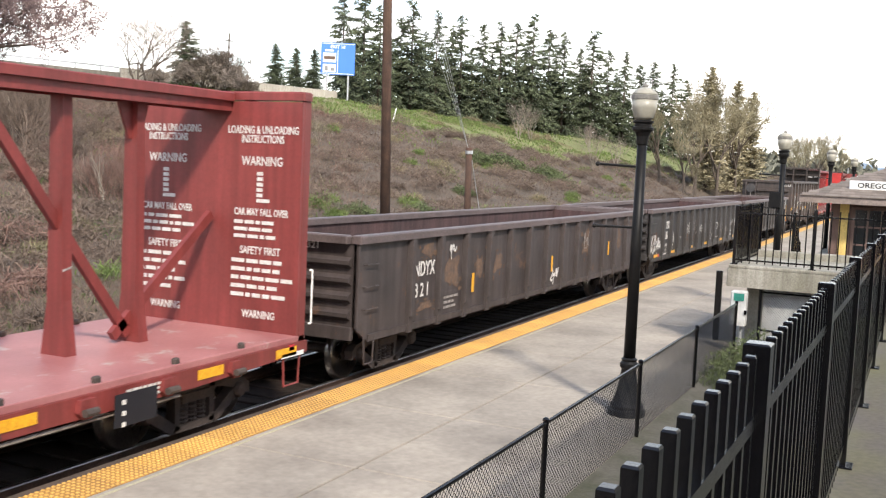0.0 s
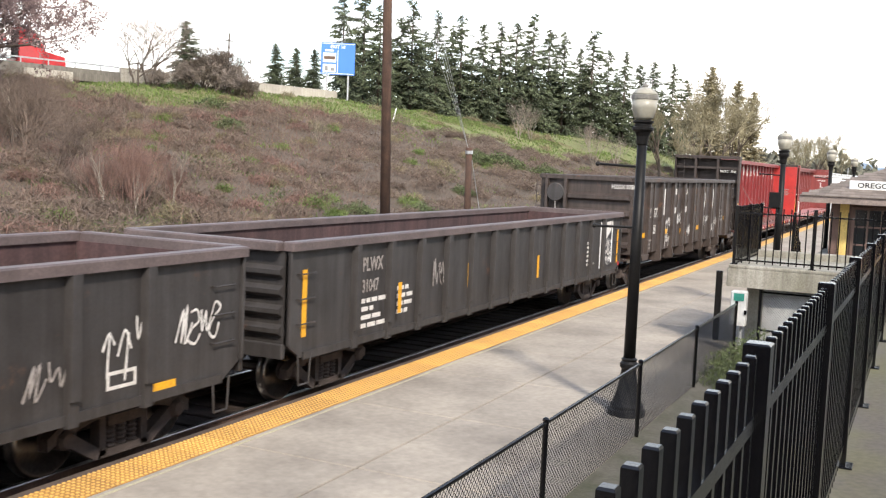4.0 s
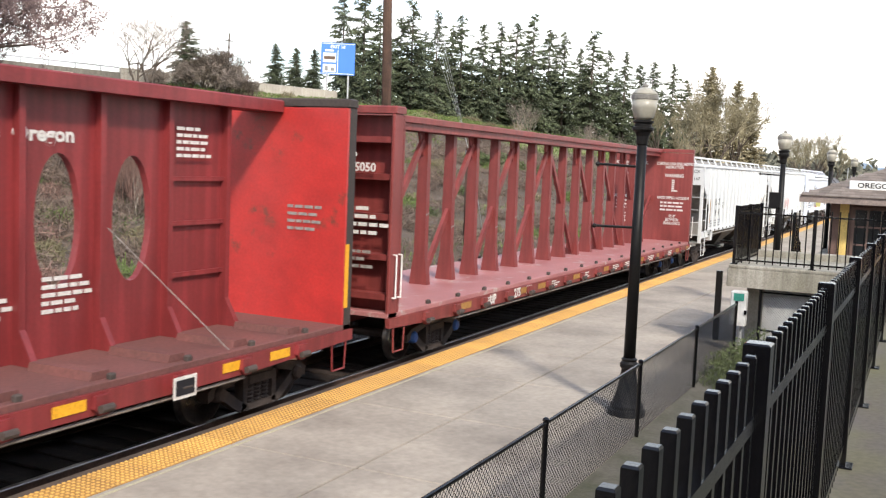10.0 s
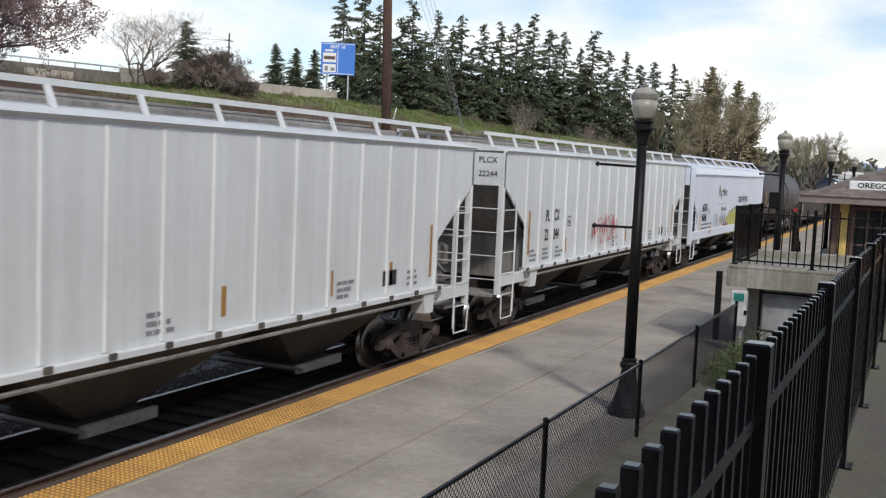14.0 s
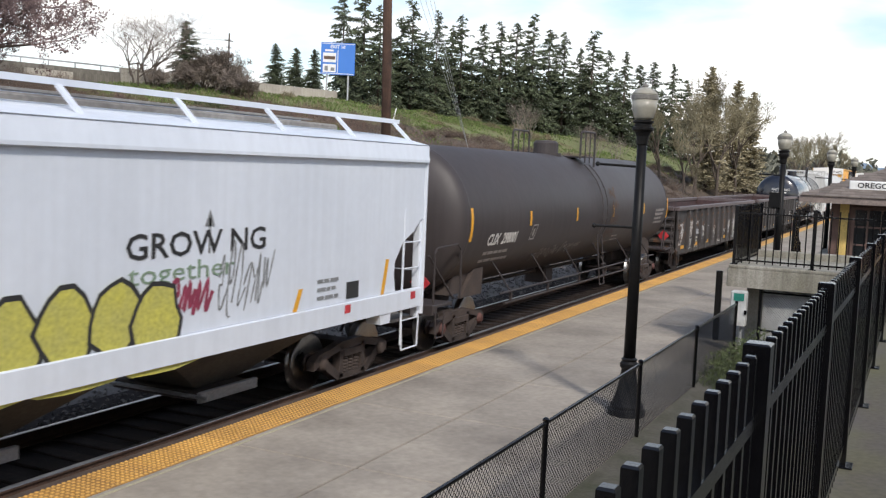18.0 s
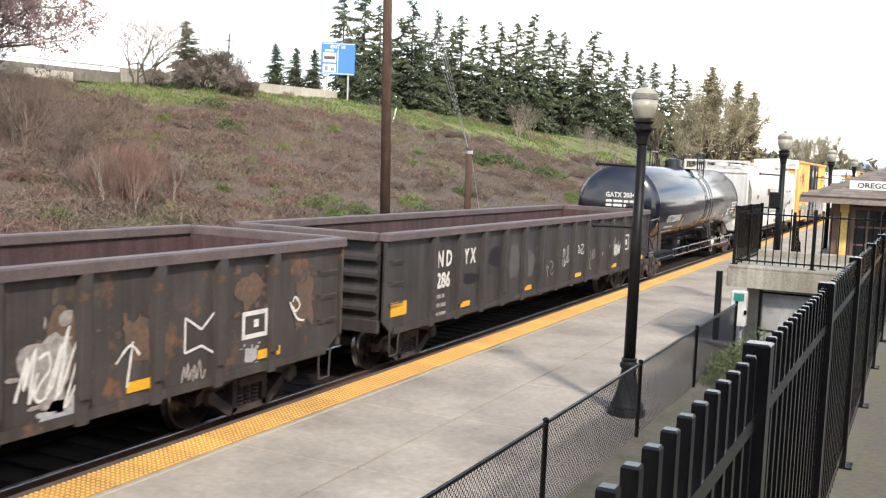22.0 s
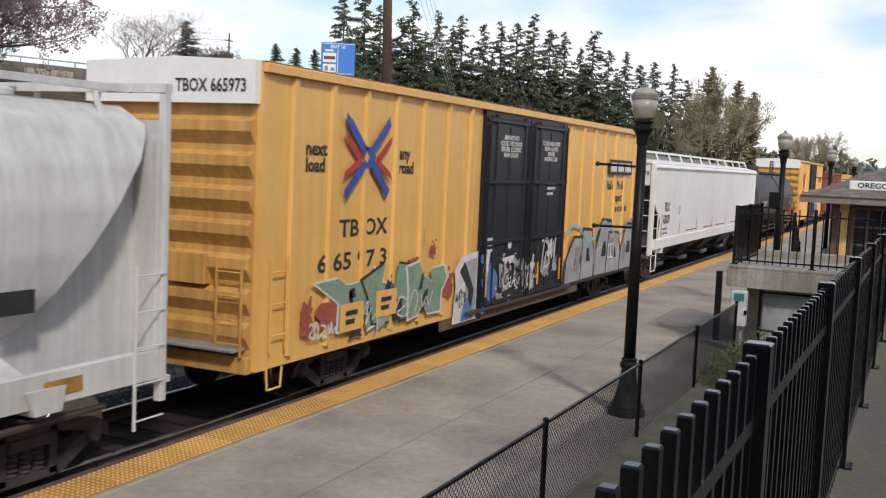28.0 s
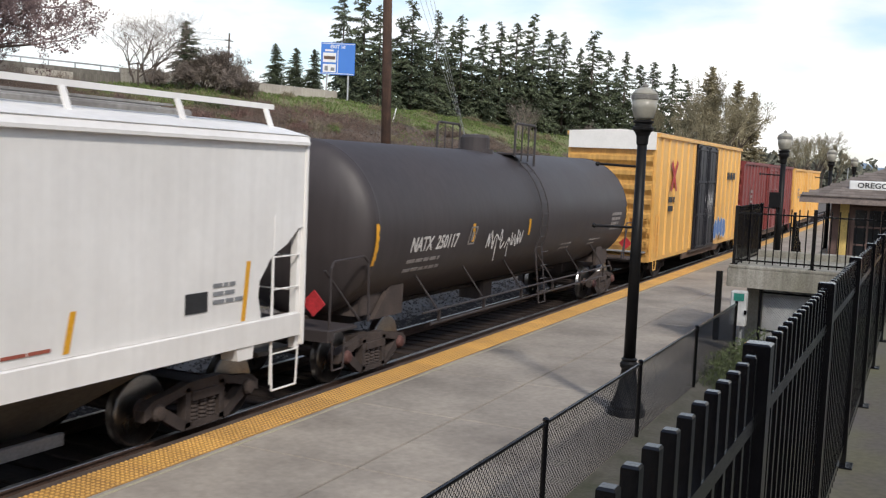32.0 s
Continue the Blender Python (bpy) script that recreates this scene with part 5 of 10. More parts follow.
for x, y, tall, turn in ((36.2, 36.4, 12.5, 1.1), (34.0, 39.5, 11.0, 3.6), (38.6, 38.0, 8.6, 5.2), (41.5, 44.5, 7.0, 2.2)):
    plant("budding_tree", "spreading tree with fine purplish spring buds on the embankment", "tree", NEAR, x, y, tall, turn, "budding trees")
BIRCH = bare_tree_parts(71, 1.3, 0.40, 4, None, stems=1, bark="birch", twig="twig", first=0.8, thick=0.016)
for x, y, s, a in ((29.6, 19.4, 3.2, 0), (33.0, 18.9, 3.0, 2), (30.6, 18.8, 2.0, 4)):
    plant("sapling", "thin pale-stemmed leafless sapling on the slope", "sapling", BIRCH, x, y, s, a, "saplings")
for x, y, s, lean_ in ((37.2, 32.6, 4.6, 0.55), (38.0, 33.4, 3.8, 0.75), (33.4, 24.0, 3.6, 0.95), (32.2, 23.0, 3.0, 1.15)):
    plant("leaning_sapling", "pale dead sapling leaning over in the brambles", "sapling", BIRCH, x, y, s, 0.6, "saplings", tilt=(-0.25, lean_))
TANGLE = bare_tree_parts(95, 2.2, 0.95, 7, None, stems=4, first=0.32, bark="bramble", twig="bramble")
for x, y, s, a in ((38.6, 33.4, 4.6, 0.4), (36.6, 31.2, 4.2, 1.9), (40.6, 36.4, 4.4, 3.0), (36.0, 27.4, 3.6, 4.4), (33.5, 26.0, 3.0, 5.3), (43.0, 38.0, 3.2, 2.4), (31.5, 21.8, 2.4, 0.9)):
    plant("tangle", "dense tangle of brown leafless brambles on the slope", "shrub", TANGLE, x, y, s, a, "bramble tangles")
REDSHRUB = bare_tree_parts(92, 1.5, 0.34, 5, None, stems=9, bark="redtwig", twig="redtwig", first=0.5, thick=0.011)
for x, y, s, a in ((31.6, 19.8, 3.1, 0.2), (32.4, 20.6, 3.4, 1.4), (31.0, 21.0, 2.9, 2.8), (33.3, 21.4, 2.8, 4.0), (34.0, 19.9, 2.2, 5.2)):
    plant("red_twig_shrub", "leafless shrub of upright reddish twigs on the slope", "shrub", REDSHRUB, x, y, s, a, "red shrubs")
SAP = bare_tree_parts(74, 2.6, 0.45, 5, None, stems=3, bark="birch", twig="twig", first=0.5)
for x, y, s in ((107, 32.8, 5.0), (110, 32.5, 4.2), (108.4, 24.2, 4.8), (111, 22.5, 4.2), (121, 29, 4.0), (66, 33, 2.4)):
    plant("sapling", "pale leafless sapling before the firs", "sapling", SAP, x, y, s, rnd.uniform(0, 6), "saplings")


def shrub_mesh(seed, n, size, mat_name):
    r = np.random.default_rng(seed)
    d = r.normal(0, 1, (n, 3))
    d /= np.linalg.norm(d, axis=1)[:, None]
    d[:, 2] = np.abs(d[:, 2])
    rad = r.uniform(0.3, 1.0, n)[:, None] ** 0.5
    lump = 1 + 0.25 * np.sin(d[:, :1] * 5 + seed) * np.cos(d[:, 1:2] * 4)
    c = d * rad * lump * np.array([1, 1, 0.8])
    u = r.normal(0, 1, (n, 3))
    u /= np.linalg.norm(u, axis=1)[:, None]
    s = np.cross(u, r.normal(0, 1, (n, 3)))
    s /= np.linalg.norm(s, axis=1)[:, None] + 1e-6
    return quads(c, u * size * r.uniform(0.5, 1, (n, 1)), s * size * 0.45 * r.uniform(0.5, 1, (n, 1)), "leaves", mat_name)


SHRUB = [shrub_mesh(1, 2600, 0.055, "leaf"), shrub_mesh(2, 2600, 0.055, "leaf")]
for i, (x, y, s) in enumerate(((44, 16.6, 1.1), (51.5, 16.8, 1.1), (82, 24.5, 2.1), (88.5, 22.8, 1.7), (86, 20.5, 1.6), (80.5, 26, 1.6), (30.5, 13, 0.9), (36, 12.5, 0.8), (64, 20, 1.0), (66, 43.5, 1.6), (60, 37, 1.4))):
    sh_t = thing("shrub", "low dark green shrub on the embankment", "shrub", group="slope shrubs")
    sh_t.matrix_basis = Matrix.LocRotScale((x, y, height(x, y) - 0.1), Euler((0, 0, i)), (s, s, s * 0.8))
    put("foliage", SHRUB[i % 2], sh_t)
weed = shrub_mesh(7, 2200, 0.035, "leaf")
for x, y, s in ((16.4, -6.62, 0.62), (17.3, -6.7, 0.70), (18.1, -6.75, 0.5), (15.6, -6.75, 0.42)):
    wd = thing("weed_bush", "bright green weeds behind the chain-link fence", "shrub", group="weeds")
    wd.matrix_basis = Matrix.LocRotScale((x, y, height(x, y) - 0.03), Euler((0, 0, x)), (s, s * 0.8, s * 1.5))
    put("foliage", weed, wd)

# scrub on the slope: many single canes and blades
rng = np.random.default_rng(17)


class Field:
    """Values of a function over the slope, sampled once on a grid and looked up in between."""

    def __init__(self, f, step=0.6):
        self.x0, self.y0, self.step = 8.0, 6.0, step
        self.v = np.array([[f(self.x0 + i * step, self.y0 + j * step) for j in range(int(64 / step))] for i in range(int(212 / step))])

    def at(self, x, y):
        a = np.clip((x - self.x0) / self.step, 0, self.v.shape[0] - 1.001)
        b = np.clip((y - self.y0) / self.step, 0, self.v.shape[1] - 1.001)
        i, j = a.astype(int), b.astype(int)
        a, b = a - i, b - j
        return (self.v[i, j] * (1 - a) + self.v[i + 1, j] * a) * (1 - b) + (self.v[i, j + 1] * (1 - a) + self.v[i + 1, j + 1] * a) * b


LIE, TURF = Field(height), Field(turf_share)
PATCHES = {k: Field(lambda x, y, q=k: noise.noise(Vector((x * q, y * q, 11.0))), 1.2) for k in (0.10, 0.25, 0.16, 0.2)}


def slope_points(n, w_lo, w_hi, az=(1.5, 54.0), power=0.75):
    """n places on the slope, spread evenly by bearing from the walkway: places and shares of the way up."""
    xs, ws = [], []
    while sum(len(q) for q in xs) < n:
        ta = np.tan(np.radians(rng.uniform(az[0], az[1], n)))
        w = w_lo + (w_hi - w_lo) * rng.random(n) ** power
        x = np.full(n, 40.0)
        for _ in range(6):
            y = 8.5 + w * (np.clip(47.9 - 0.2867 * (x - 89.0), 16.0, 66.0) - 8.5)
            x = (y + 9.15) / np.maximum(ta, 0.06)
        ok = (x > 12) & (x < 215)
        xs.append(x[ok]), ws.append(w[ok])
    x, w = np.concatenate(xs)[:n], np.concatenate(ws)[:n]
    y = 8.5 + w * (np.clip(47.9 - 0.2867 * (x - 89.0), 16.0, 66.0) - 8.5) + rng.uniform(-0.4, 0.4, n)
    return np.stack([x, y, LIE.at(x, y)], 1), w


def scrub(n, w_lo, w_hi, ln, wd, up_bias, mat_name, name, label, keep=None, az=(1.5, 54.0), power=0.75):
    p, w = slope_points(n, w_lo, w_hi, az, power)
    if keep is not None:
        p = p[keep(p[:, 0], p[:, 1], w)]
    n = len(p)
    dist = np.hypot(p[:, 0], p[:, 1] + 9)[:, None]
    d = rng.normal(0, 1, (n, 3))
    d[:, 2] = np.abs(d[:, 2]) + up_bias
    d /= np.linalg.norm(d, axis=1)[:, None]
    half = rng.uniform(ln[0], ln[1], (n, 1)) * 0.5
    s = np.cross(d, rng.normal(0, 1, (n, 3)))
    s /= np.linalg.norm(s, axis=1)[:, None] + 1e-6
    wid = rng.uniform(wd[0], wd[1], (n, 1)) * 0.5 * np.clip(dist / 45, 0.6, 2.0)
    c = p + d * half * rng.uniform(0.5, 1.6, (n, 1))
    return tagged(put(name, quads(c, d * half, s * wid, name, mat_name)), label, "scrub", kind="stuff")


def patch(x, y, k, lim):
    return PATCHES[k].at(x, y) > lim


def bare(x, y, w):
    edge = np.interp(x, [56, 64, 72, 80, 90, 120, 150], [0.80, 0.70, 0.78, 0.74, 0.62, 0.52, 0.46])
    return (TURF.at(x, y) < edge + 0.03) | (x < 54) | (x > 190)


scrub(230000, 0.0, 0.96, (0.10, 0.34), (0.008, 0.019), 0.05, "bramble", "bramble_scrub", "tangled brown leafless brambles covering the slope", bare)
scrub(60000, 0.0, 0.98, (0.10, 0.26), (0.007, 0.017), 0.5, "drygrass", "dry_grass", "pale dry grass on the slope", lambda x, y, w: patch(x, y, 0.10, -0.05) | (w > 0.75))
scrub(46000, 0.55, 1.0, (0.10, 0.26), (0.02, 0.05), 1.2, "grass", "grass", "green grass along the top of the embankment", lambda x, y, w: ~bare(x, y, w) & patch(x, y, 0.25, -0.35))
scrub(16000, 0.0, 0.8, (0.12, 0.30), (0.02, 0.05), 1.2, "grass", "grass_patches", "patches of green grass among the brambles", lambda x, y, w: patch(x, y, 0.16, 0.18))
scrub(12000, 0.0, 0.4, (0.10, 0.24), (0.04, 0.08), 0.3, "leaf", "ground_ivy", "green ivy among the brambles at the foot of the slope", lambda x, y, w: patch(x, y, 0.2, 0.12), az=(34, 54))
scrub(7000, 0.1, 0.85, (0.5, 1.3), (0.005, 0.010), 0.9, "redtwig", "reddish_canes", "reddish upright canes in the brambles", bare, az=(30, 54))
scrub(900, 0.05, 0.8, (0.4, 1.1), (0.006, 0.013), 0.2, "birch", "pale_canes", "pale dead canes lying in the brambles", bare, az=(26, 54))

scrub(30000, -0.06, 0.05, (0.12, 0.40), (0.008, 0.019), 0.2, "bramble", "foot_scrub", "brown brambles growing down to the crushed stone", None, az=(6, 54))
scrub(6000, -0.06, 0.06, (0.08, 0.22), (0.02, 0.05), 0.9, "leaf", "foot_weeds", "green weeds among the brambles beside the crushed stone", lambda x, y, w: patch(x, y, 0.25, 0.0), az=(6, 54))

# low mounds of brambles: each a loose heap of crossing canes
def mounds(n, size, mat_name, name, label, keep, az, each=420, w_hi=0.92):
    p, w = slope_points(n, -0.02, w_hi, az, 0.9)
    p = p[keep(p[:, 0], p[:, 1], w)]
    k = len(p)
    rad = rng.uniform(size[0], size[1], (k, 1, 1))
    d = rng.normal(0, 1, (k, each, 3))
    d /= np.linalg.norm(d, axis=2)[:, :, None]
    d[:, :, 2] = np.abs(d[:, :, 2]) * 0.6
    c = (p[:, None, :] + d * rad * rng.uniform(0.5, 1.0, (k, each, 1))).reshape(-1, 3)
    u = rng.normal(0, 1, (k * each, 3))
    u /= np.linalg.norm(u, axis=1)[:, None]
    s = np.cross(u, rng.normal(0, 1, u.shape))
    s /= np.linalg.norm(s, axis=1)[:, None] + 1e-6
    tagged(put(name, quads(c, u * rng.uniform(0.10, 0.34, (len(c), 1)), s * rng.uniform(0.005, 0.013, (len(c), 1)), name, mat_name)), label, "scrub", kind="stuff")


mounds(420, (0.6, 1.7), "bramble", "bramble_mounds", "low mounds of brown leafless brambles on the slope", bare, (4, 54))
mounds(60, (0.5, 1.3), "redtwig", "reddish_mounds", "mounds of reddish leafless shrubs on the slope", bare, (32, 54))
mounds(70, (0.4, 1.0), "grass", "green_tufts", "low green tufts among the brambles", bare, (4, 50), 300)
mounds(110, (0.5, 1.2), "drygrass", "dry_tufts", "tufts of pale dry grass on the slope", lambda x, y, w: w > 0, (3, 54), 300, 0.98)

# woods far down the line
rnd = random.Random(31)
fc, fu, fs = [], [], []
for _ in range(9000):
    a = radians(rnd.uniform(-12, 9))
    r = rnd.uniform(240, 420)
    x, y = r * math.cos(a), r * math.sin(a) - 9
    if abs(y) < 7:
        continue
    top = 9 + 5 * noise.noise(Vector((x * 0.03, y * 0.05, 0)))
    z = -0.4 + top * rnd.random() ** 0.7
    w = Vector((rnd.gauss(0, 1), rnd.gauss(0, 1), rnd.gauss(0.5, 1))).normalized()
    fc.append((x, y, z)), fu.append(w * rnd.uniform(0.5, 1.3)), fs.append(w.orthogonal().normalized() * rnd.uniform(0.3, 0.8))
tagged(put("far_woods", quads(np.array(fc), np.array(fu), np.array(fs), "far_woods", "farwood")), "leafless woods far down the line", "woods", kind="stuff")


# ---- railway wagons ----
# Each wagon stands with its leading end at x = 0 of its own space, the track's centre at y = 0, the rail top at z = 0.
WHEEL_R = 0.44
WAGONS, WHEELS = [], []


def wheelset_meshes():
    iron, tread = B(), B()
    iron.cyl((0, -0.95, 0), (0, 0.95, 0), 0.075, 10)
    for s in (-1, 1):
        prof = [(0.11, s * 0.83), (0.14, s * 0.80), (0.20, s * 0.765), (0.30, s * 0.755), (0.365, s * 0.79), (0.405, s * 0.80), (0.405, s * 0.70), (0.30, s * 0.71), (0.14, s * 0.70)]
        iron.lathe(prof, "y", 28)
        tread.lathe([(0.406, s * 0.802), (0.432, s * 0.80), (0.44, s * 0.77), (0.443, s * 0.715), (0.466, s * 0.70), (0.466, s * 0.685), (0.406, s * 0.685)], "y", 36)
        for k in range(4):
            a = k * math.pi / 2
            iron.cyl((0.24 * math.cos(a), s * 0.755, 0.24 * math.sin(a)), (0.24 * math.cos(a), s * 0.775, 0.24 * math.sin(a)), 0.03, 6)
    return iron.mesh("wheelset", "wheel"), tread.mesh("tread", "tread", True)


WS_IRON, WS_TREAD = wheelset_meshes()
HALF_BASE = 0.885


def side_frame_mesh(s):
    """The cast side frame of a bogie, with its two triangular openings and the spring window."""
    b = B()
    y0, y1 = s * 0.93, s * 1.07
    zz = WHEEL_R
    outer_top = [(-1.12, zz + 0.06), (-0.98, zz + 0.15), (-0.62, zz + 0.20), (-0.30, zz + 0.27), (0.30, zz + 0.27), (0.62, zz + 0.20), (0.98, zz + 0.15), (1.12, zz + 0.06)]
    inner = [(-1.12, zz - 0.08), (-0.98, zz - 0.02), (-0.66, zz + 0.08), (-0.30, zz + 0.15), (0.30, zz + 0.15), (0.66, zz + 0.08), (0.98, zz - 0.02), (1.12, zz - 0.08)]
    for k in range(7):
        b.prism([outer_top[k], outer_top[k + 1], inner[k + 1], inner[k]], "y", min(y0, y1), max(y0, y1))
    for d in (-1, 1):
        b.prism([(d * 0.98, zz + 0.0), (d * 0.80, zz + 0.06), (d * 0.36, zz - 0.22), (d * 0.36, zz - 0.33), (d * 0.44, zz - 0.33)], "y", min(y0, y1), max(y0, y1))
        b.box(min(d * 0.28, d * 0.38), max(d * 0.28, d * 0.38), min(y0, y1), max(y0, y1), zz - 0.30, zz + 0.20)
    b.prism([(-0.40, zz - 0.33), (0.40, zz - 0.33), (0.37, zz - 0.24), (-0.37, zz - 0.24)], "y", min(y0, y1), max(y0, y1))
    return b.mesh("side_frame", "truck")


SF = {s: side_frame_mesh(s) for s in (-1, 1)}


prof = [(0.02, -0.245)]
for k in range(5):
    z = -0.24 + k * 0.052
    prof += [(0.058, z), (0.076, z + 0.012), (0.076, z + 0.026), (0.058, z + 0.040)]
SPRING_COIL = B().lathe(prof + [(0.058, 0.02), (0.02, 0.024)], "z", 10, (0, 0, WHEEL_R)).mesh("spring", "truck")
SEAT = {s: B().cbox(-0.27, 0.27, s * 1.0 - 0.09, s * 1.0 + 0.09, WHEEL_R + 0.025, WHEEL_R + 0.145, 0.01).mesh("spring_seat", "truck") for s in (-1, 1)}
BOLSTER = B().cbox(-0.22, 0.22, -0.9, 0.9, WHEEL_R + 0.02, WHEEL_R + 0.24, 0.03).cyl((0, 0, WHEEL_R + 0.2), (0, 0, WHEEL_R + 0.38), 0.2, 12).mesh("bogie", "truck")
CAPS = {(s, c): B().lathe([(0.02, s * 1.14), (0.08, s * 1.13), (0.11, s * 1.09), (0.115, s * 0.92), (0.05, s * 0.90)], "y", 14).mesh("bearing_cap", c) for s in (-1, 1) for c in ("truck", "grease", "bluecap")}
BRAKE = B().box(-0.08, 0.0, -0.78, 0.78, -0.06, 0.06).mesh("brake_beam", "truck")


def bogie(parent, x, cap="truck"):
    t = put("bogie", BOLSTER, parent, pose(x, 0, 0))
    for s in (-1, 1):
        put("side_frame", SF[s], t)
        put("spring_seat", SEAT[s], t)
        for dx in (-0.17, 0.0, 0.17):
            put("spring", SPRING_COIL, t, pose(dx, s * 1.0, 0))
        for d in (-1, 1):
            put("bearing_cap", CAPS[(s, cap)], t, pose(d * HALF_BASE, 0, WHEEL_R))
    for d in (-1, 1):
        put("brake_beam", BRAKE, t, pose(d * 0.42, 0, WHEEL_R - 0.1))
        w = put("wheelset", WS_IRON, t, pose(d * HALF_BASE, 0, WHEEL_R))
        w.data = WS_JOINED
        WHEELS.append((w, d * HALF_BASE, parent))
    return t


# iron and bright tread in one wheelset mesh with two materials
_bm = bmesh.new()
_bm.from_mesh(WS_IRON)
_n = len(_bm.faces)
_bm.from_mesh(WS_TREAD)
for _i, _f in enumerate(_bm.faces):
    _f.material_index = 0 if _i < _n else 1
WS_JOINED = bpy.data.meshes.new("wheelset")
_bm.to_mesh(WS_JOINED)
_bm.free()
WS_JOINED.materials.append(M["wheel"])
WS_JOINED.materials.append(M["tread"])

COUPLER = B().cbox(-0.55, 0.15, -0.09, 0.09, 0.74, 0.94, 0.02).cbox(-0.72, -0.5, -0.15, 0.13, 0.70, 0.98, 0.04).cyl((-0.6, -0.25, 0.72), (-0.45, -0.32, 0.42), 0.03, 6).mesh("coupler", "truck")


def wagon(u, length, name, label, category, tc, cap="truck", sill=True, sill_mat="truck", tc2=None):
    """A wagon's root with bogies, couplers and centre sill; u is where its leading end stands on the train."""
    t = thing(name, label, category, pose(u - RUN[0], 0, 0), "goods train")
    t["u"] = u
    WAGONS.append((t, u, length))
    bogie(t, tc, cap)
    bogie(t, length - (tc2 or tc), cap)
    put("coupler", COUPLER, t, pose(0.0, 0, 0))
    put("coupler", COUPLER, t, pose(length, 0, 0, 0, 0, 180))
    if sill:
        part("centre_sill", B().box(0.1, length - 0.1, -0.2, 0.2, 0.72, 1.0), sill_mat, t)
    return t


def grab(parent, pts, mat_name="gon", r=0.012, name="grab_iron"):
    return part(name, B().tube(pts, r, 5), mat_name, parent)


def ladder(parent, x0, x1, y, z0, z1, n, mat_name, along="x", step=False):
    """Two stiles and n rungs; along x on a side, along y on an end."""
    l = B()
    f = (lambda a, z: (a, y, z)) if along == "x" else (lambda a, z: (y, a, z))
    for a in (x0, x1):
        l.bar_between(f(a, z0), f(a, z1), 0.035, 0.02)
    lad = part("ladder", l, mat_name, parent)
    for k in range(n):
        z = z0 + (z1 - z0) * (k + 0.5) / n
        part("rung", B().cyl(f(x0, z), f(x1, z), 0.012, 5), mat_name, lad)
    return lad


def stirrup(parent, x, y, z, mat_name, w=0.32, h=0.42):
    return grab(parent, [(x - w / 2, y, z), (x - w / 2 + 0.03, y, z - h), (x + w / 2 - 0.03, y, z - h), (x + w / 2, y, z)], mat_name, 0.016, "stirrup_step")


def plate(parent, x0, x1, y, z0, z1, mat_name, name="reflector"):
    return part(name, B().box(x0, x1, y - 0.006, y, z0, z1), mat_name, parent)


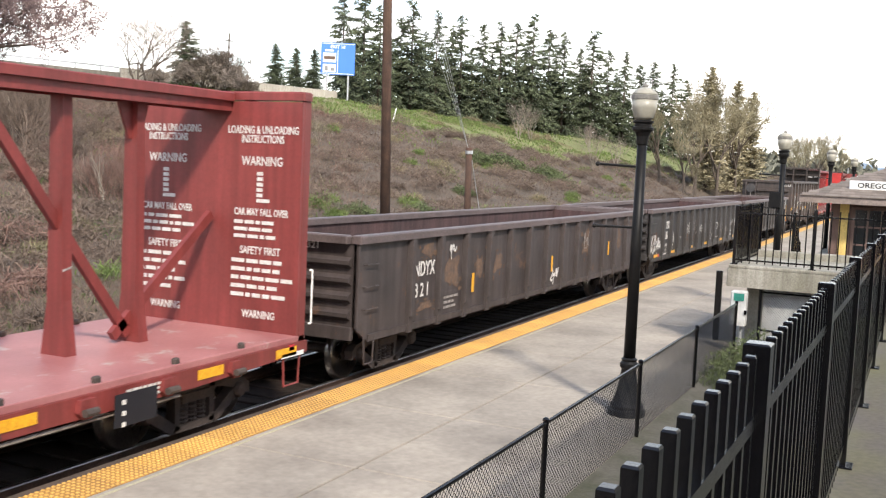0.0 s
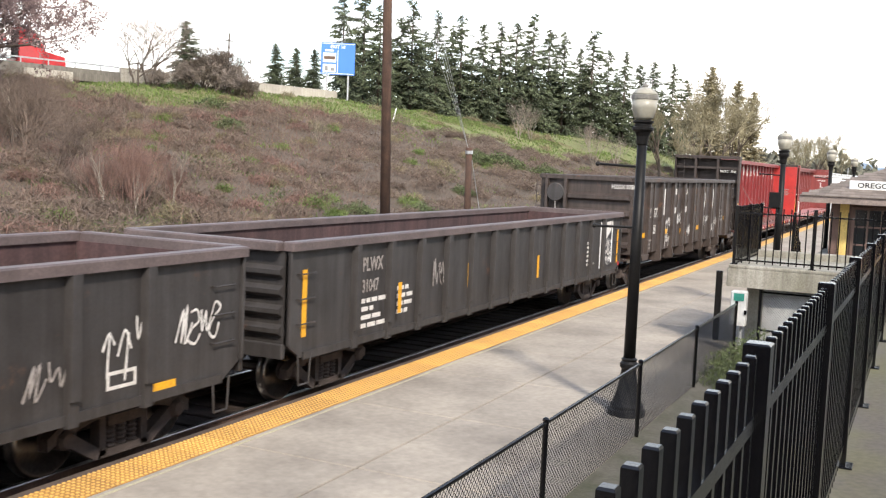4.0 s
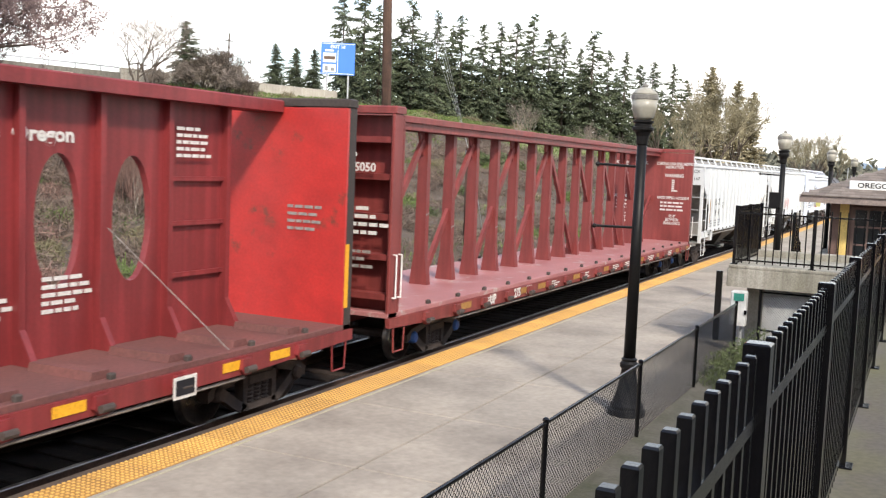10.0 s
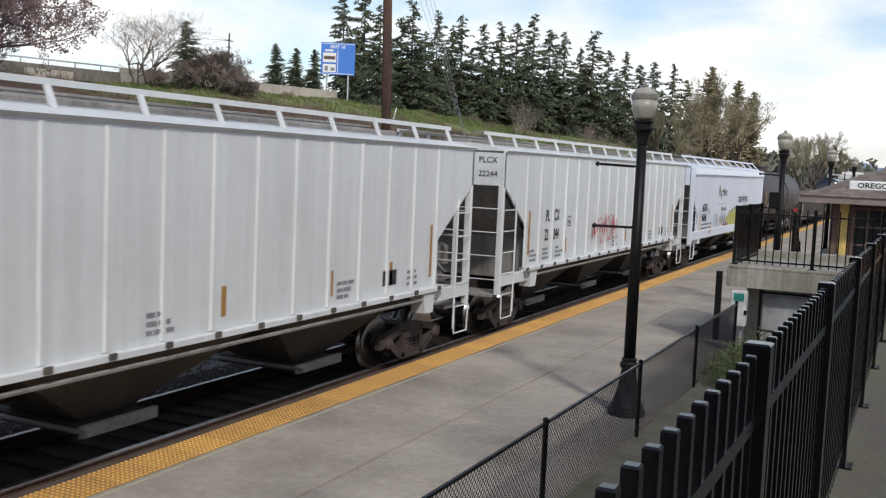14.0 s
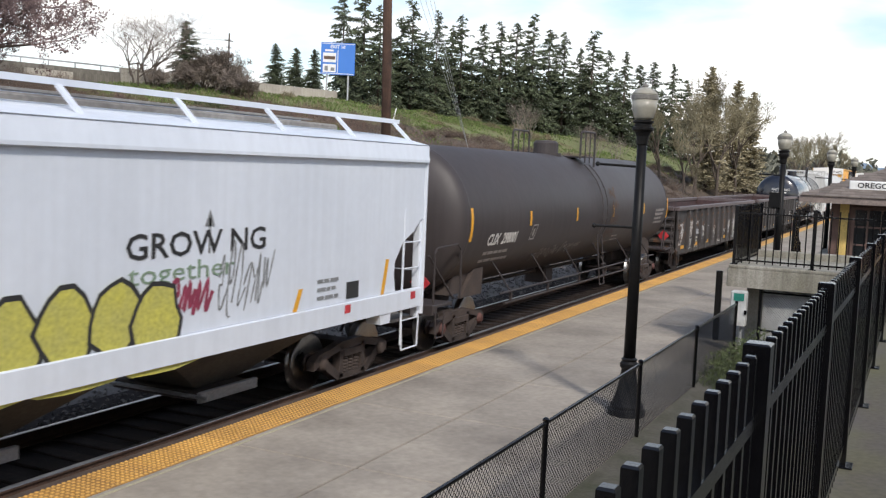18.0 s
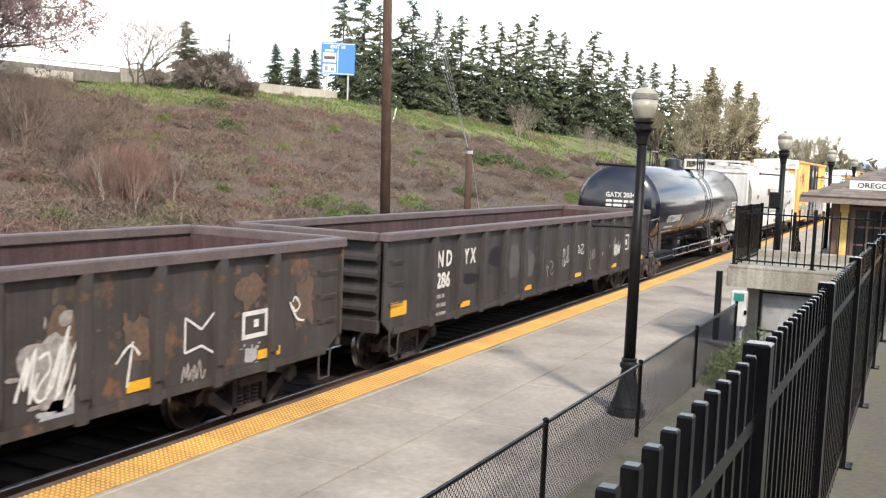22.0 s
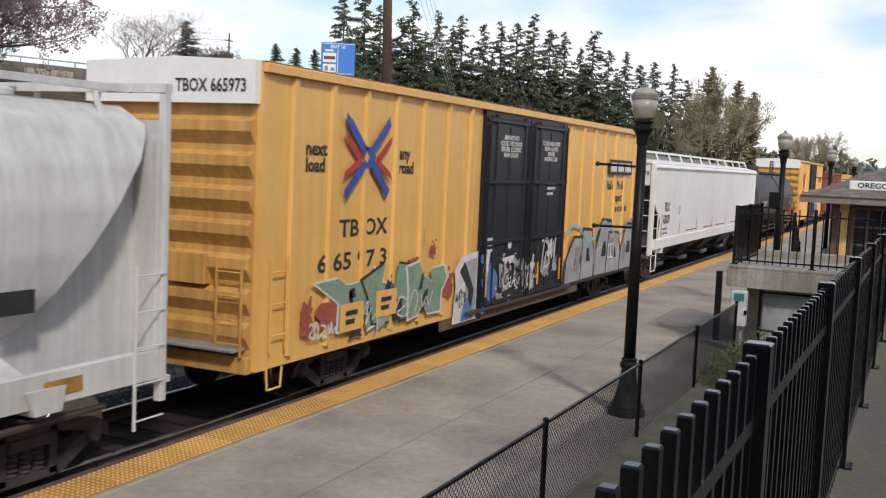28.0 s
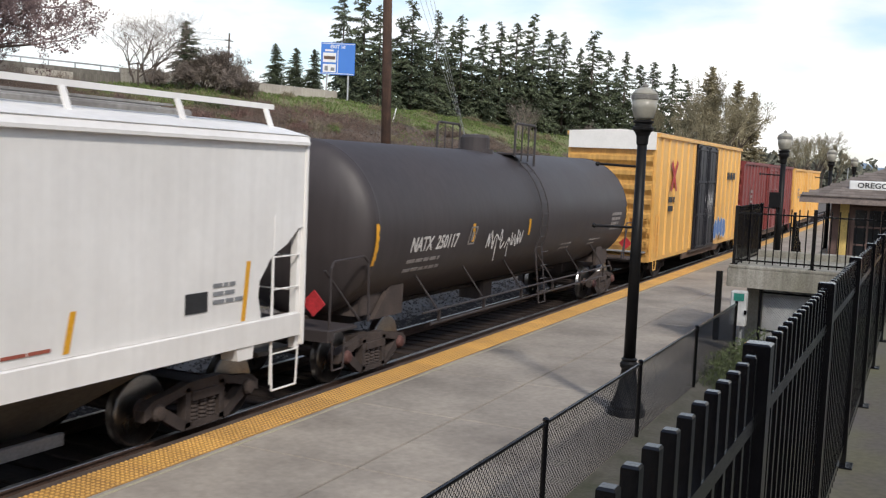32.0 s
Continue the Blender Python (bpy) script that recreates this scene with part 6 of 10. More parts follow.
# -- low gondola --
def gondola(u, length, label, paint, deco, end_text, rim="gon_rim", seed=1):
    t = wagon(u, length, "gondola_wagon", label, "railway wagon", 1.69)
    zt, zb, yo = 2.28, 0.76, 1.42
    for s in (-1, 1):
        part("side_sheet", B().prism([(0.0, 0.98), (0.35, zb), (length - 0.35, zb), (length, 0.98), (length, zt), (0.0, zt)], "y", min(s * yo, s * (yo - 0.04)), max(s * yo, s * (yo - 0.04))), paint, t)
        part("side_lining", B().box(0.06, length - 0.06, min(s * (yo - 0.041), s * (yo - 0.06)), max(s * (yo - 0.041), s * (yo - 0.06)), 1.12, zt), "gon_in", t)
        part("top_chord", B().cbox(-0.02, length + 0.02, min(s * (yo - 0.10), s * (yo + 0.09)), max(s * (yo - 0.10), s * (yo + 0.09)), zt + 0.001, zt + 0.13, 0.02), rim, t)
        n = 13
        stake = B().prism([(-0.085, 0.0), (0.085, 0.0), (0.065, 0.10), (-0.065, 0.10)], "z", 0.98, zt)
        foot = B().prism([(-0.085, 0.0), (0.085, 0.0), (0.07, 0.06), (-0.07, 0.06)], "z", 0.70, 0.979)
        me, mf = stake.mesh("stake", paint), foot.mesh("stake_foot", paint)
        for k in range(n):
            x = 1.76 + (length - 3.52) * k / (n - 1)
            rot = 180 if s < 0 else 0
            st_ob = put("stake", me, t, pose(x, s * (yo + 0.001), 0, 0, 0, rot))
            put("stake_foot", mf, st_ob)
        part("side_sill", B().box(0.4, length - 0.4, min(s * yo, s * (yo + 0.03)), max(s * yo, s * (yo + 0.03)), zb - 0.03, zb + 0.08), paint, t)
        for x in (0.0, length):
            part("corner_post", B().cbox(x - 0.05 if x else 0.0, x if x else 0.05, min(s * (yo - 0.05), s * (yo + 0.05)), max(s * (yo - 0.05), s * (yo + 0.05)), 0.98, zt, 0.01), paint, t)
        for x in (0.42, length - 0.42):
            stirrup(t, x, s * (yo + 0.02), 0.8, paint)
            for z in (1.25, 1.6, 1.95):
                grab(t, [(x - 0.2, s * yo, z), (x - 0.2, s * (yo + 0.06), z), (x + 0.2, s * (yo + 0.06), z), (x + 0.2, s * yo, z)], paint)
    for x, d in ((0.0, -1), (length, 1)):
        part("end_sheet", B().box(min(x, x - d * 0.04), max(x, x - d * 0.04), -yo + 0.06, yo - 0.06, 0.98, zt), paint, t)
        part("end_lining", B().box(min(x - d * 0.041, x - d * 0.06), max(x - d * 0.041, x - d * 0.06), -yo + 0.07, yo - 0.07, 1.12, zt), "gon_in", t)
        part("end_chord", B().cbox(min(x - d * 0.05, x + d * 0.14), max(x - d * 0.05, x + d * 0.14), -yo + 0.1, yo - 0.1, zt + 0.001, zt + 0.13, 0.02), rim, t)
        for k in range(4):
            z = 1.18 + k * 0.27
            part("end_corrugation", B().prism([(x, z - 0.085), (x + d * 0.09, z - 0.03), (x + d * 0.09, z + 0.03), (x, z + 0.085)], "y", -yo + 0.08, yo - 0.08), paint, t)
        part("end_sill", B().cbox(min(x, x + d * 0.08), max(x, x + d * 0.08), -yo + 0.02, yo - 0.02, 0.80, 1.0, 0.01), paint, t)
    part("floor", B().box(0.05, length - 0.05, -yo + 0.05, yo - 0.05, 1.05, 1.11), "gon_in", t)
    if end_text:
        lettering(end_text, 0.15, "stencil", t, on_end(-0.006, 0.0, 2.17), squeeze=1.1, bold=0.003)
    deco(t, random.Random(seed))
    return t


YS = -1.424


def tag(t, r, x, z, w=0.8, h=0.5, stroke=0.035, loops=3, mat_name="stencil"):
    scribble(r, w, h, stroke, loops + 1, t, on_side(x, YS - 0.006, z), mat_name)


def deco_321(t, r):
    lettering("NDYX", 0.36, "stencil", t, on_side(1.93, YS, 1.62), bold=0.004, squeeze=0.78)
    lettering("3 2 1", 0.34, "stencil", t, on_side(1.97, YS, 1.26), bold=0.004, squeeze=0.8)
    for x, z in ((4.18, 1.16), (8.66, 1.20), (13.2, 1.30)):
        plate(t, x - 0.05, x + 0.05, YS - 0.11, z, z + 0.36, "reflector")
    for x, z, w, h in ((2.05, 0.98, 0.72, 0.2), (3.1, 1.25, 0.75, 0.7), (4.45, 1.3, 0.5, 0.6), (5.4, 1.35, 0.55, 0.5), (11.1, 1.35, 0.8, 0.75), (14.2, 1.25, 0.6, 0.8), (2.1, 1.9, 0.7, 0.3), (9.1, 1.05, 0.3, 0.15)):
        stain(r, t, x, z, w, h, YS - 0.001)
    bars(print_rows(r, 3, 0.6, 0.045), 0.045, 0.09, t, on_side(3.15, YS, 1.12), "stencil_dim")
    tag(t, r, 8.85, 0.92, 0.5, 0.35, 0.05, 2)
    tag(t, r, 3.3, 1.9, 0.3, 0.3, 0.04, 1)
    tag(t, r, 11.3, 1.6, 0.7, 0.4, 0.03, 3, "stencil_dim")


def deco_236(t, r):
    lettering("NDYX", 0.34, "stencil", t, on_side(1.98, YS, 1.72), bold=0.012, squeeze=0.72)
    lettering("236", 0.34, "stencil", t, on_side(2.08, YS, 1.38), bold=0.012, squeeze=0.82)
    plate(t, 3.05, 3.5, YS - 0.001, 1.62, 2.0, "door", "black_patch")
    plate(t, 4.1, 4.5, YS - 0.001, 1.66, 1.95, "door", "black_patch")
    lettering("LD LMT\nLT WT", 0.17, "stencil", t, on_side(2.02, YS, 1.10), squeeze=0.8)
    bars(print_rows(r, 2, 0.5, 0.05), 0.05, 0.1, t, on_side(2.0, YS, 0.86), "stencil")
    tag(t, r, 0.25, 1.0, 1.25, 0.55, 0.045, 5)
    tag(t, r, 3.0, 1.15, 0.45, 0.5, 0.05, 2)
    bars(print_rows(r, 2, 0.45, 0.07), 0.07, 0.14, t, on_side(3.1, YS, 1.1), "stencil")
    bars(print_rows(r, 2, 0.5, 0.08), 0.08, 0.16, t, on_side(4.1, YS, 1.45), "stencil_dim")
    for x in (0.75, 3.15, 6.15, 8.9, 12.2, 14.9):
        plate(t, x, x + 0.55, YS - 0.001, 0.84, 0.93, "reflector")
    plate(t, 1.25, 1.42, YS - 0.008, 0.84, 0.93, "redplate")
    for x, z, w, h, k, m in ((5.15, 1.45, 0.85, 0.32, 3, "stencil"), (6.4, 1.4, 0.8, 0.52, 3, "stencil_dim"), (7.4, 1.3, 0.75, 0.36, 2, "stencil"), (8.3, 1.32, 0.7, 0.34, 3, "stencil_dim"),
                             (9.8, 0.98, 0.6, 0.86, 1, "stencil"), (10.95, 0.95, 0.7, 0.8, 1, "stencil"), (12.1, 1.0, 0.55, 0.62, 1, "stencil_dim"), (13.2, 1.0, 0.5, 0.5, 2, "stencil_dim"), (14.25, 1.15, 0.75, 0.68, 3, "stencil"), (15.4, 1.25, 0.8, 0.58, 4, "stencil")):
        scribble(r, w, h, 0.032, k, t, on_side(x, YS - 0.006, z), m)
    for x, z, w, h in ((5.3, 1.1, 0.5, 0.35), (0.4, 1.2, 0.7, 0.5), (6.5, 1.05, 0.4, 0.3)):
        stain(r, t, x, z, w, h, YS - 0.001)
    b = B().box(14.35, 14.8, YS - 0.004, YS - 0.002, 1.14, 1.18).box(14.35, 14.8, YS - 0.004, YS - 0.002, 0.98, 1.02).box(14.35, 14.39, YS - 0.004, YS - 0.002, 1.02, 1.14).box(14.76, 14.8, YS - 0.004, YS - 0.002, 1.02, 1.14)
    part("painted_frame", b, "stencil", t)


def deco_3(t, r):
    lettering("PLWX", 0.3, "stencil_dim", t, on_side(2.0, YS, 1.85), bold=0.006, squeeze=0.78)
    lettering("31047", 0.28, "stencil_dim", t, on_side(2.0, YS, 1.52), bold=0.004, squeeze=0.75)
    bars(print_rows(r, 4, 0.6, 0.07), 0.07, 0.13, t, on_side(2.0, YS, 1.35), "stencil")
    bars(print_rows(r, 4, 0.55, 0.07), 0.07, 0.13, t, on_side(3.15, YS, 1.45), "stencil")
    bars(print_rows(r, 6, 0.55, 0.06), 0.06, 0.11, t, on_side(13.45, YS, 1.65), "stencil")
    for x, z, h in ((0.35, 1.05, 0.95), (3.0, 1.1, 0.5), (6.0, 1.25, 0.45), (9.8, 1.1, 0.5), (12.6, 1.1, 0.5), (16.2, 1.0, 0.95)):
        plate(t, x, x + 0.11, YS - 0.001 if x not in (3.0,) else YS - 0.11, z, z + h, "reflector")
    plate(t, 14.55, 15.75, YS - 0.001, 0.95, 2.2, "door", "black_panel")
    part("white_border", B().box(14.55, 14.63, YS - 0.010, YS - 0.007, 0.95, 2.2), "white", t)
    part("white_border", B().box(15.62, 15.7, YS - 0.010, YS - 0.007, 1.05, 2.2), "white", t)
    part("white_badge", B().prism([(14.75, 2.15), (15.55, 2.2), (15.55, 1.95), (15.15, 1.72), (14.75, 1.92)], "y", YS - 0.011, YS - 0.008), "stencil", t)
    for k in range(3):
        tag(t, r, 14.7, 1.05 + 0.22 * k, 0.9, 0.22, 0.035, 5, "stencil")
    plate(t, 16.35, 16.48, YS - 0.008, 0.92, 1.02, "redplate")
    tag(t, r, 4.5, 1.3, 0.7, 0.6, 0.03, 3, "stencil_dim")


def deco_11(t, r):
    y = YS - 0.003
    for x, z, w, h in ((0.35, 1.0, 0.9, 0.9), (2.1, 1.5, 0.7, 0.5), (3.3, 1.55, 0.55, 0.4), (4.4, 1.4, 0.6, 0.4), (5.2, 1.5, 0.4, 0.3), (6.7, 1.3, 0.5, 0.4), (8.9, 1.1, 0.7, 0.8), (11.3, 1.2, 0.7, 0.8), (12.4, 1.2, 0.5, 0.6), (14.4, 1.5, 0.6, 0.6), (15.7, 1.1, 0.6, 0.9)):
        stain(r, t, x, z, w, h, YS - 0.001)
    for x, z, w, h, m in ((3.2, 1.25, 0.72, 0.30, "silver"), (4.1, 1.02, 0.72, 0.55, "silver"), (4.55, 1.1, 0.35, 0.55, "stencil"), (5.15, 1.1, 0.32, 0.35, "silver"), (2.05, 1.3, 0.7, 0.3, "stencil_dim"),
                          (9.75, 1.0, 0.75, 0.75, "silver"), (10.95, 0.85, 0.8, 0.9, "stencil_dim"), (11.25, 0.75, 0.6, 0.3, "silver"), (14.55, 0.85, 0.4, 0.25, "silver"), (2.05, 0.72, 0.55, 0.12, "silver")):
        stain(r, t, x, z, w, h, y, m, "graffiti", 9)
    lettering("NDYX", 0.40, "stencil", t, on_side(2.0, y, 1.56), bold=0.008, squeeze=0.62)
    lettering("1 2 1", 0.42, "stencil", t, on_side(2.06, y - 0.003, 1.26), bold=0.006, squeeze=0.66)
    plate(t, 2.0, 2.75, y, 0.84, 1.24, "door", "black_patch")
    lettering("LD LMT\nLT WT", 0.17, "stencil", t, on_side(2.2, y - 0.006, 1.08), squeeze=0.72, bold=0.003)
    plate(t, 3.2, 3.92, y, 1.02, 1.28, "door", "black_patch")
    bars([[0.36], [0.30]], 0.07, 0.13, t, on_side(3.26, y - 0.006, 1.17), "stencil")
    for x in (0.85, 3.2, 5.35, 9.2, 12.5, 14.9):
        plate(t, x, x + 0.5, y - 0.004, 0.90, 1.02, "reflector")
    tag(t, r, 0.4, 0.95, 0.7, 0.9, 0.05, 1)
    for x, z, w, h, k, m in ((2.05, 0.72, 0.6, 0.2, 4, "stencil"), (3.2, 0.72, 1.0, 0.22, 5, "stencil"), (3.3, 1.6, 0.4, 0.3, 1, "stencil"), (5.3, 1.5, 0.4, 0.15, 3, "stencil"), (6.65, 1.1, 0.55, 0.5, 2, "stencil"), (6.7, 0.75, 0.5, 0.35, 1, "stencil_dim"),
                             (7.75, 0.95, 0.3, 0.7, 1, "stencil_dim"), (7.8, 0.72, 0.55, 0.22, 4, "stencil"), (8.9, 1.05, 0.4, 0.5, 1, "stencil"), (9.8, 1.1, 0.7, 0.6, 3, "stencil"), (10.95, 1.0, 0.8, 0.7, 4, "stencil"), (12.3, 1.1, 0.4, 0.5, 1, "stencil"), (13.4, 0.8, 0.4, 0.3, 2, "stencil_dim"), (15.6, 1.2, 0.4, 0.5, 1, "stencil")):
        scribble(r, w, h, 0.035, k, t, on_side(x, y - 0.006, z), m)
    star = B()
    for p, q in (((13.45, 1.62), (13.75, 1.45)), ((13.75, 1.45), (14.15, 1.75)), ((14.15, 1.75), (14.05, 1.1)), ((14.05, 1.1), (13.75, 1.25)), ((13.75, 1.25), (13.45, 1.2)), ((13.45, 1.2), (13.45, 1.62))):
        star.bar_between((p[0], y - 0.005, p[1]), (q[0], y - 0.005, q[1]), 0.03, 0.003)
    part("painted_frame", star, "stencil", t)
    b = B().box(14.55, 15.1, y - 0.006, y - 0.004, 1.5, 1.56).box(14.55, 15.1, y - 0.006, y - 0.004, 1.2, 1.26).box(14.55, 14.61, y - 0.006, y - 0.004, 1.26, 1.5).box(15.04, 15.1, y - 0.006, y - 0.004, 1.26, 1.5).box(14.8, 14.9, y - 0.006, y - 0.004, 1.34, 1.44)
    part("painted_frame", b, "stencil", t)


def deco_286(t, r):
    lettering("N D", 0.40, "stencil", t, on_side(1.98, YS, 1.72), bold=0.012, squeeze=0.85)
    lettering("Y X", 0.40, "stencil", t, on_side(3.15, YS, 1.70), bold=0.012, squeeze=0.8)
    lettering("286", 0.38, "stencil", t, on_side(1.98, YS, 1.34), bold=0.012, squeeze=1.0)
    stain(r, t, 3.05, 1.28, 0.8, 0.26, YS - 0.001, "door", "black_patch")
    stain(r, t, 4.2, 1.5, 0.78, 0.42, YS - 0.001, "door", "black_patch")
    stain(r, t, 5.3, 1.15, 0.85, 0.9, YS - 0.001, "patch", "grey_patch")
    stain(r, t, 6.4, 1.1, 0.7, 0.75, YS - 0.001, "patch", "grey_patch")
    bars(print_rows(r, 3, 0.5, 0.07), 0.07, 0.16, t, on_side(2.0, YS, 1.15), "stencil_dim")
    plate(t, 0.3, 0.85, YS - 0.002, 1.02, 1.25, "reflector")
    for x in (3.0, 6.35, 9.9, 13.12):
        plate(t, x, x + 0.48, YS - 0.002, 0.88, 0.98, "reflector")
    plate(t, 15.6, 16.5, YS - 0.002, 0.92, 1.02, "reflector")
    for k, x in enumerate((7.6, 8.8, 9.9, 10.9, 11.6, 12.7)):
        scribble(r, 0.5, 0.34 + 0.12 * (k % 2), 0.028, 2, t, on_side(x + 0.1, YS - 0.006, 1.08 + 0.16 * (k % 3)), "stencil" if k % 3 else "stencil_dim")
    stain(r, t, 13.2, 1.15, 0.62, 0.42, YS - 0.001, "stencil_dim", "graffiti", 8)
    scribble(r, 0.62, 0.42, 0.05, 3, t, on_side(13.2, YS - 0.008, 1.15), "stencil")
    b = B().box(14.3, 14.8, YS - 0.004, YS - 0.002, 1.7, 1.74).box(14.3, 14.8, YS - 0.004, YS - 0.002, 1.3, 1.34).box(14.3, 14.34, YS - 0.004, YS - 0.002, 1.34, 1.7).box(14.76, 14.8, YS - 0.004, YS - 0.002, 1.34, 1.7).box(14.45, 14.62, YS - 0.004, YS - 0.002, 1.45, 1.6)
    part("painted_frame", b, "stencil", t)
    tag(t, r, 15.5, 1.35, 0.8, 0.5, 0.03, 3, "stencil_dim")


gondola(-177.7, 16.9, "brown-black open gondola wagon with rusty patched sides", "gon_brown", deco_321, "NDYX 321", seed=2)
gondola(-159.66, 16.7, "black open gondola wagon with white scrawled graffiti", "gon", deco_236, "NDYX 236", seed=3)
gondola(-141.94, 16.5, "black open gondola wagon with a graffitied black panel", "gon", deco_3, "", seed=4)
gondola(15.48, 16.94, "rusty black open gondola wagon covered in graffiti", "gon_rusty", deco_11, "NDYX 121", seed=5)
gondola(33.71, 16.9, "black open gondola wagon with grey patches and graffiti", "gon", deco_286, "NDYX 286", seed=6)


# -- high-sided gondola --
def high_gondola(u, length):
    t = wagon(u, length, "high_gondola_wagon", "dark brown high-sided gondola wagon with large worn white lettering", "railway wagon", 1.32)
    zt, zb, yo = 3.26, 1.05, 1.42
    paint = "hz"
    for s in (-1, 1):
        part("side_sheet", B().box(0.05, length - 0.05, min(s * yo, s * (yo - 0.04)), max(s * yo, s * (yo - 0.04)), zb, zt), paint, t)
        part("top_chord", B().cbox(-0.05, length + 0.05, min(s * (yo - 0.08), s * (yo + 0.14)), max(s * (yo - 0.08), s * (yo + 0.14)), zt + 0.001, zt + 0.13, 0.02), paint, t)
        for k in range(9):
            x = 1.47 + (length - 2.94) * k / 8
            stake = part("stake", B().box(x - 0.07, x + 0.07, min(s * (yo + 0.001), s * (yo + 0.11)), max(s * (yo + 0.001), s * (yo + 0.11)), zb, zt), paint, t)
            if 0 < k < 8:
                part("stake_foot", B().prism([(s * (yo + 0.14), zb), (s * (yo + 0.14), zb - 0.30), (s * (yo - 0.10), zb - 0.34), (s * (yo - 0.75), zb - 0.02)], "x", x - 0.075, x + 0.075), paint, stake)
            if k < 8:
                part("slim_stake", B().box(x + (length - 2.94) / 16 - 0.03, x + (length - 2.94) / 16 + 0.03, min(s * (yo + 0.001), s * (yo + 0.03)), max(s * (yo + 0.001), s * (yo + 0.03)), zb, zt), paint, t)
        for x in (0.06, length - 0.06):
            part("corner_post", B().cbox(x - 0.06, x + 0.06, min(s * (yo - 0.02), s * (yo + 0.1)), max(s * (yo - 0.02), s * (yo + 0.1)), 0.95, zt, 0.01), paint, t)
        for x in (0.9, length - 0.9):
            part("jack_bracket", B().prism([(x - 0.45, 1.05), (x + 0.5, 1.05), (x + 0.35, 0.9), (x - 0.3, 0.9)], "y", min(s * 1.2, s * 1.6), max(s * 1.2, s * 1.6)), paint, t)
        ladder(t, length - 0.55, length - 0.15, s * (yo + 0.12), 0.7, 3.2, 7, paint)
        stirrup(t, 0.4, s * (yo + 0.1), 1.0, paint, 0.3, 0.5)
    part("slope_bottom", B().prism([(2.6, 1.049), (length - 2.6, 1.049), (length - 3.4, 0.62), (3.4, 0.62)], "y", -0.62, 0.62), paint, t)
    part("inside_floor", B().box(0.1, length - 0.1, -yo + 0.05, yo - 0.05, 1.06, 1.10), "gon_in", t)
    for x, d in ((0.0, -1), (length, 1)):
        part("end_sheet", B().box(min(x, x - d * 0.04), max(x, x - d * 0.04), -yo + 0.02, yo - 0.02, 1.1, zt), paint, t)
        part("end_chord", B().cbox(min(x - d * 0.05, x + d * 0.1), max(x - d * 0.05, x + d * 0.1), -yo + 0.09, yo - 0.09, zt + 0.001, zt + 0.13, 0.02), paint, t)
        for k in range(4):
            z = 1.35 + k * 0.47
            part("end_corrugation", B().prism([(x, z - 0.12), (x + d * 0.13, z - 0.05), (x + d * 0.13, z + 0.05), (x, z + 0.12)], "y", -yo + 0.12, 0.62), paint, t)
        part("brake_post", B().box(min(x, x + d * 0.2), max(x, x + d * 0.2), 0.64, 0.72, 1.0, zt), paint, t)
        part("brake_post", B().box(min(x, x + d * 0.2), max(x, x + d * 0.2), 1.24, 1.32, 1.0, zt), paint, t)
        part("end_platform", B().box(min(x, x + d * 0.35), max(x, x + d * 0.35), -1.3, 1.3, 0.92, 0.98), paint, t)
        ladder(t, 1.34, 1.62, x + d * 0.1, 1.0, 3.2, 7, paint, "y")
    bw = part("hand_brake_wheel", B().lathe([(0.26, -0.22), (0.28, -0.20), (0.26, -0.18)], "x", 20, (0, 0.98, 2.85)), "gon", t)
    for k in range(5):
        a = k * 1.2566
        part("spoke", B().cyl((-0.2, 0.98, 2.85), (-0.2, 0.98 + 0.27 * math.cos(a), 2.85 + 0.27 * math.sin(a)), 0.014, 5), "gon", bw)
    grab(t, [(-0.2, 0.98, 2.6), (-0.12, 0.98, 2.0), (-0.1, 0.9, 1.4)], "stencil_dim", 0.02, "brake_chain")
    lettering("HZGX 3758", 0.17, "stencil", t, on_end(-0.006, -0.70, 3.04), bold=0.004, squeeze=0.85)
    y = -1.424
    lettering("HZ", 0.42, "stencil", t, on_side(0.42 + 1.2, y, 2.15), squeeze=0.75)
    lettering("GX", 0.42, "stencil", t, on_side(2.42, y, 2.15), squeeze=0.75)
    lettering("37", 0.42, "stencil", t, on_side(1.62, y, 1.62), squeeze=0.75)
    lettering("58", 0.42, "stencil", t, on_side(2.42, y, 1.62), squeeze=0.75)
    r = random.Random(21)
    # the owner's mark, drawn as plain worn shapes
    for k, (kind, x) in enumerate((("pair", 3.42), ("block", 5.08), ("block", 6.76), ("block", 8.42), ("ring", 10.08), ("ring", 11.74))):
        part("painted_mark", plain_mark(kind, x, 0.44, y, 2.20, 3.04), "rustpatch" if k == 3 else "stencil", t, "worn orange shape" if k == 3 else "worn white shape")
        if k in (2, 3, 4):
            stain(r, t, x - 0.02, 2.85, 0.45, 0.25, y - 0.006)
    for x, z in ((0.95, 1.55), (3.95, 1.56), (6.3, 1.5), (9.05, 1.5), (11.6, 1.6), (14.6, 1.7)):
        plate(t, x, x + 0.42, y - 0.002, z, z + 0.15, "reflector")
    plate(t, 0.55, 0.85, y - 0.002, 1.75, 1.95, "reflector")
    plate(t, 0.58, 0.84, y - 0.002, 1.38, 1.66, "white", "tag_plate")
    for k, (x, z) in enumerate(((4.0, 1.72), (5.7, 1.78), (7.2, 1.3), (10.4, 1.6), (12.4, 1.45), (3.95, 1.2), (11.55, 1.3))):
        scribble(r, 0.75, 0.45, 0.045, 3, t, on_side(x, y - 0.001, z), "stencil")
    bars(print_rows(r, 3, 0.6, 0.06), 0.06, 0.12, t, on_side(1.6, y, 1.4), "stencil_dim")
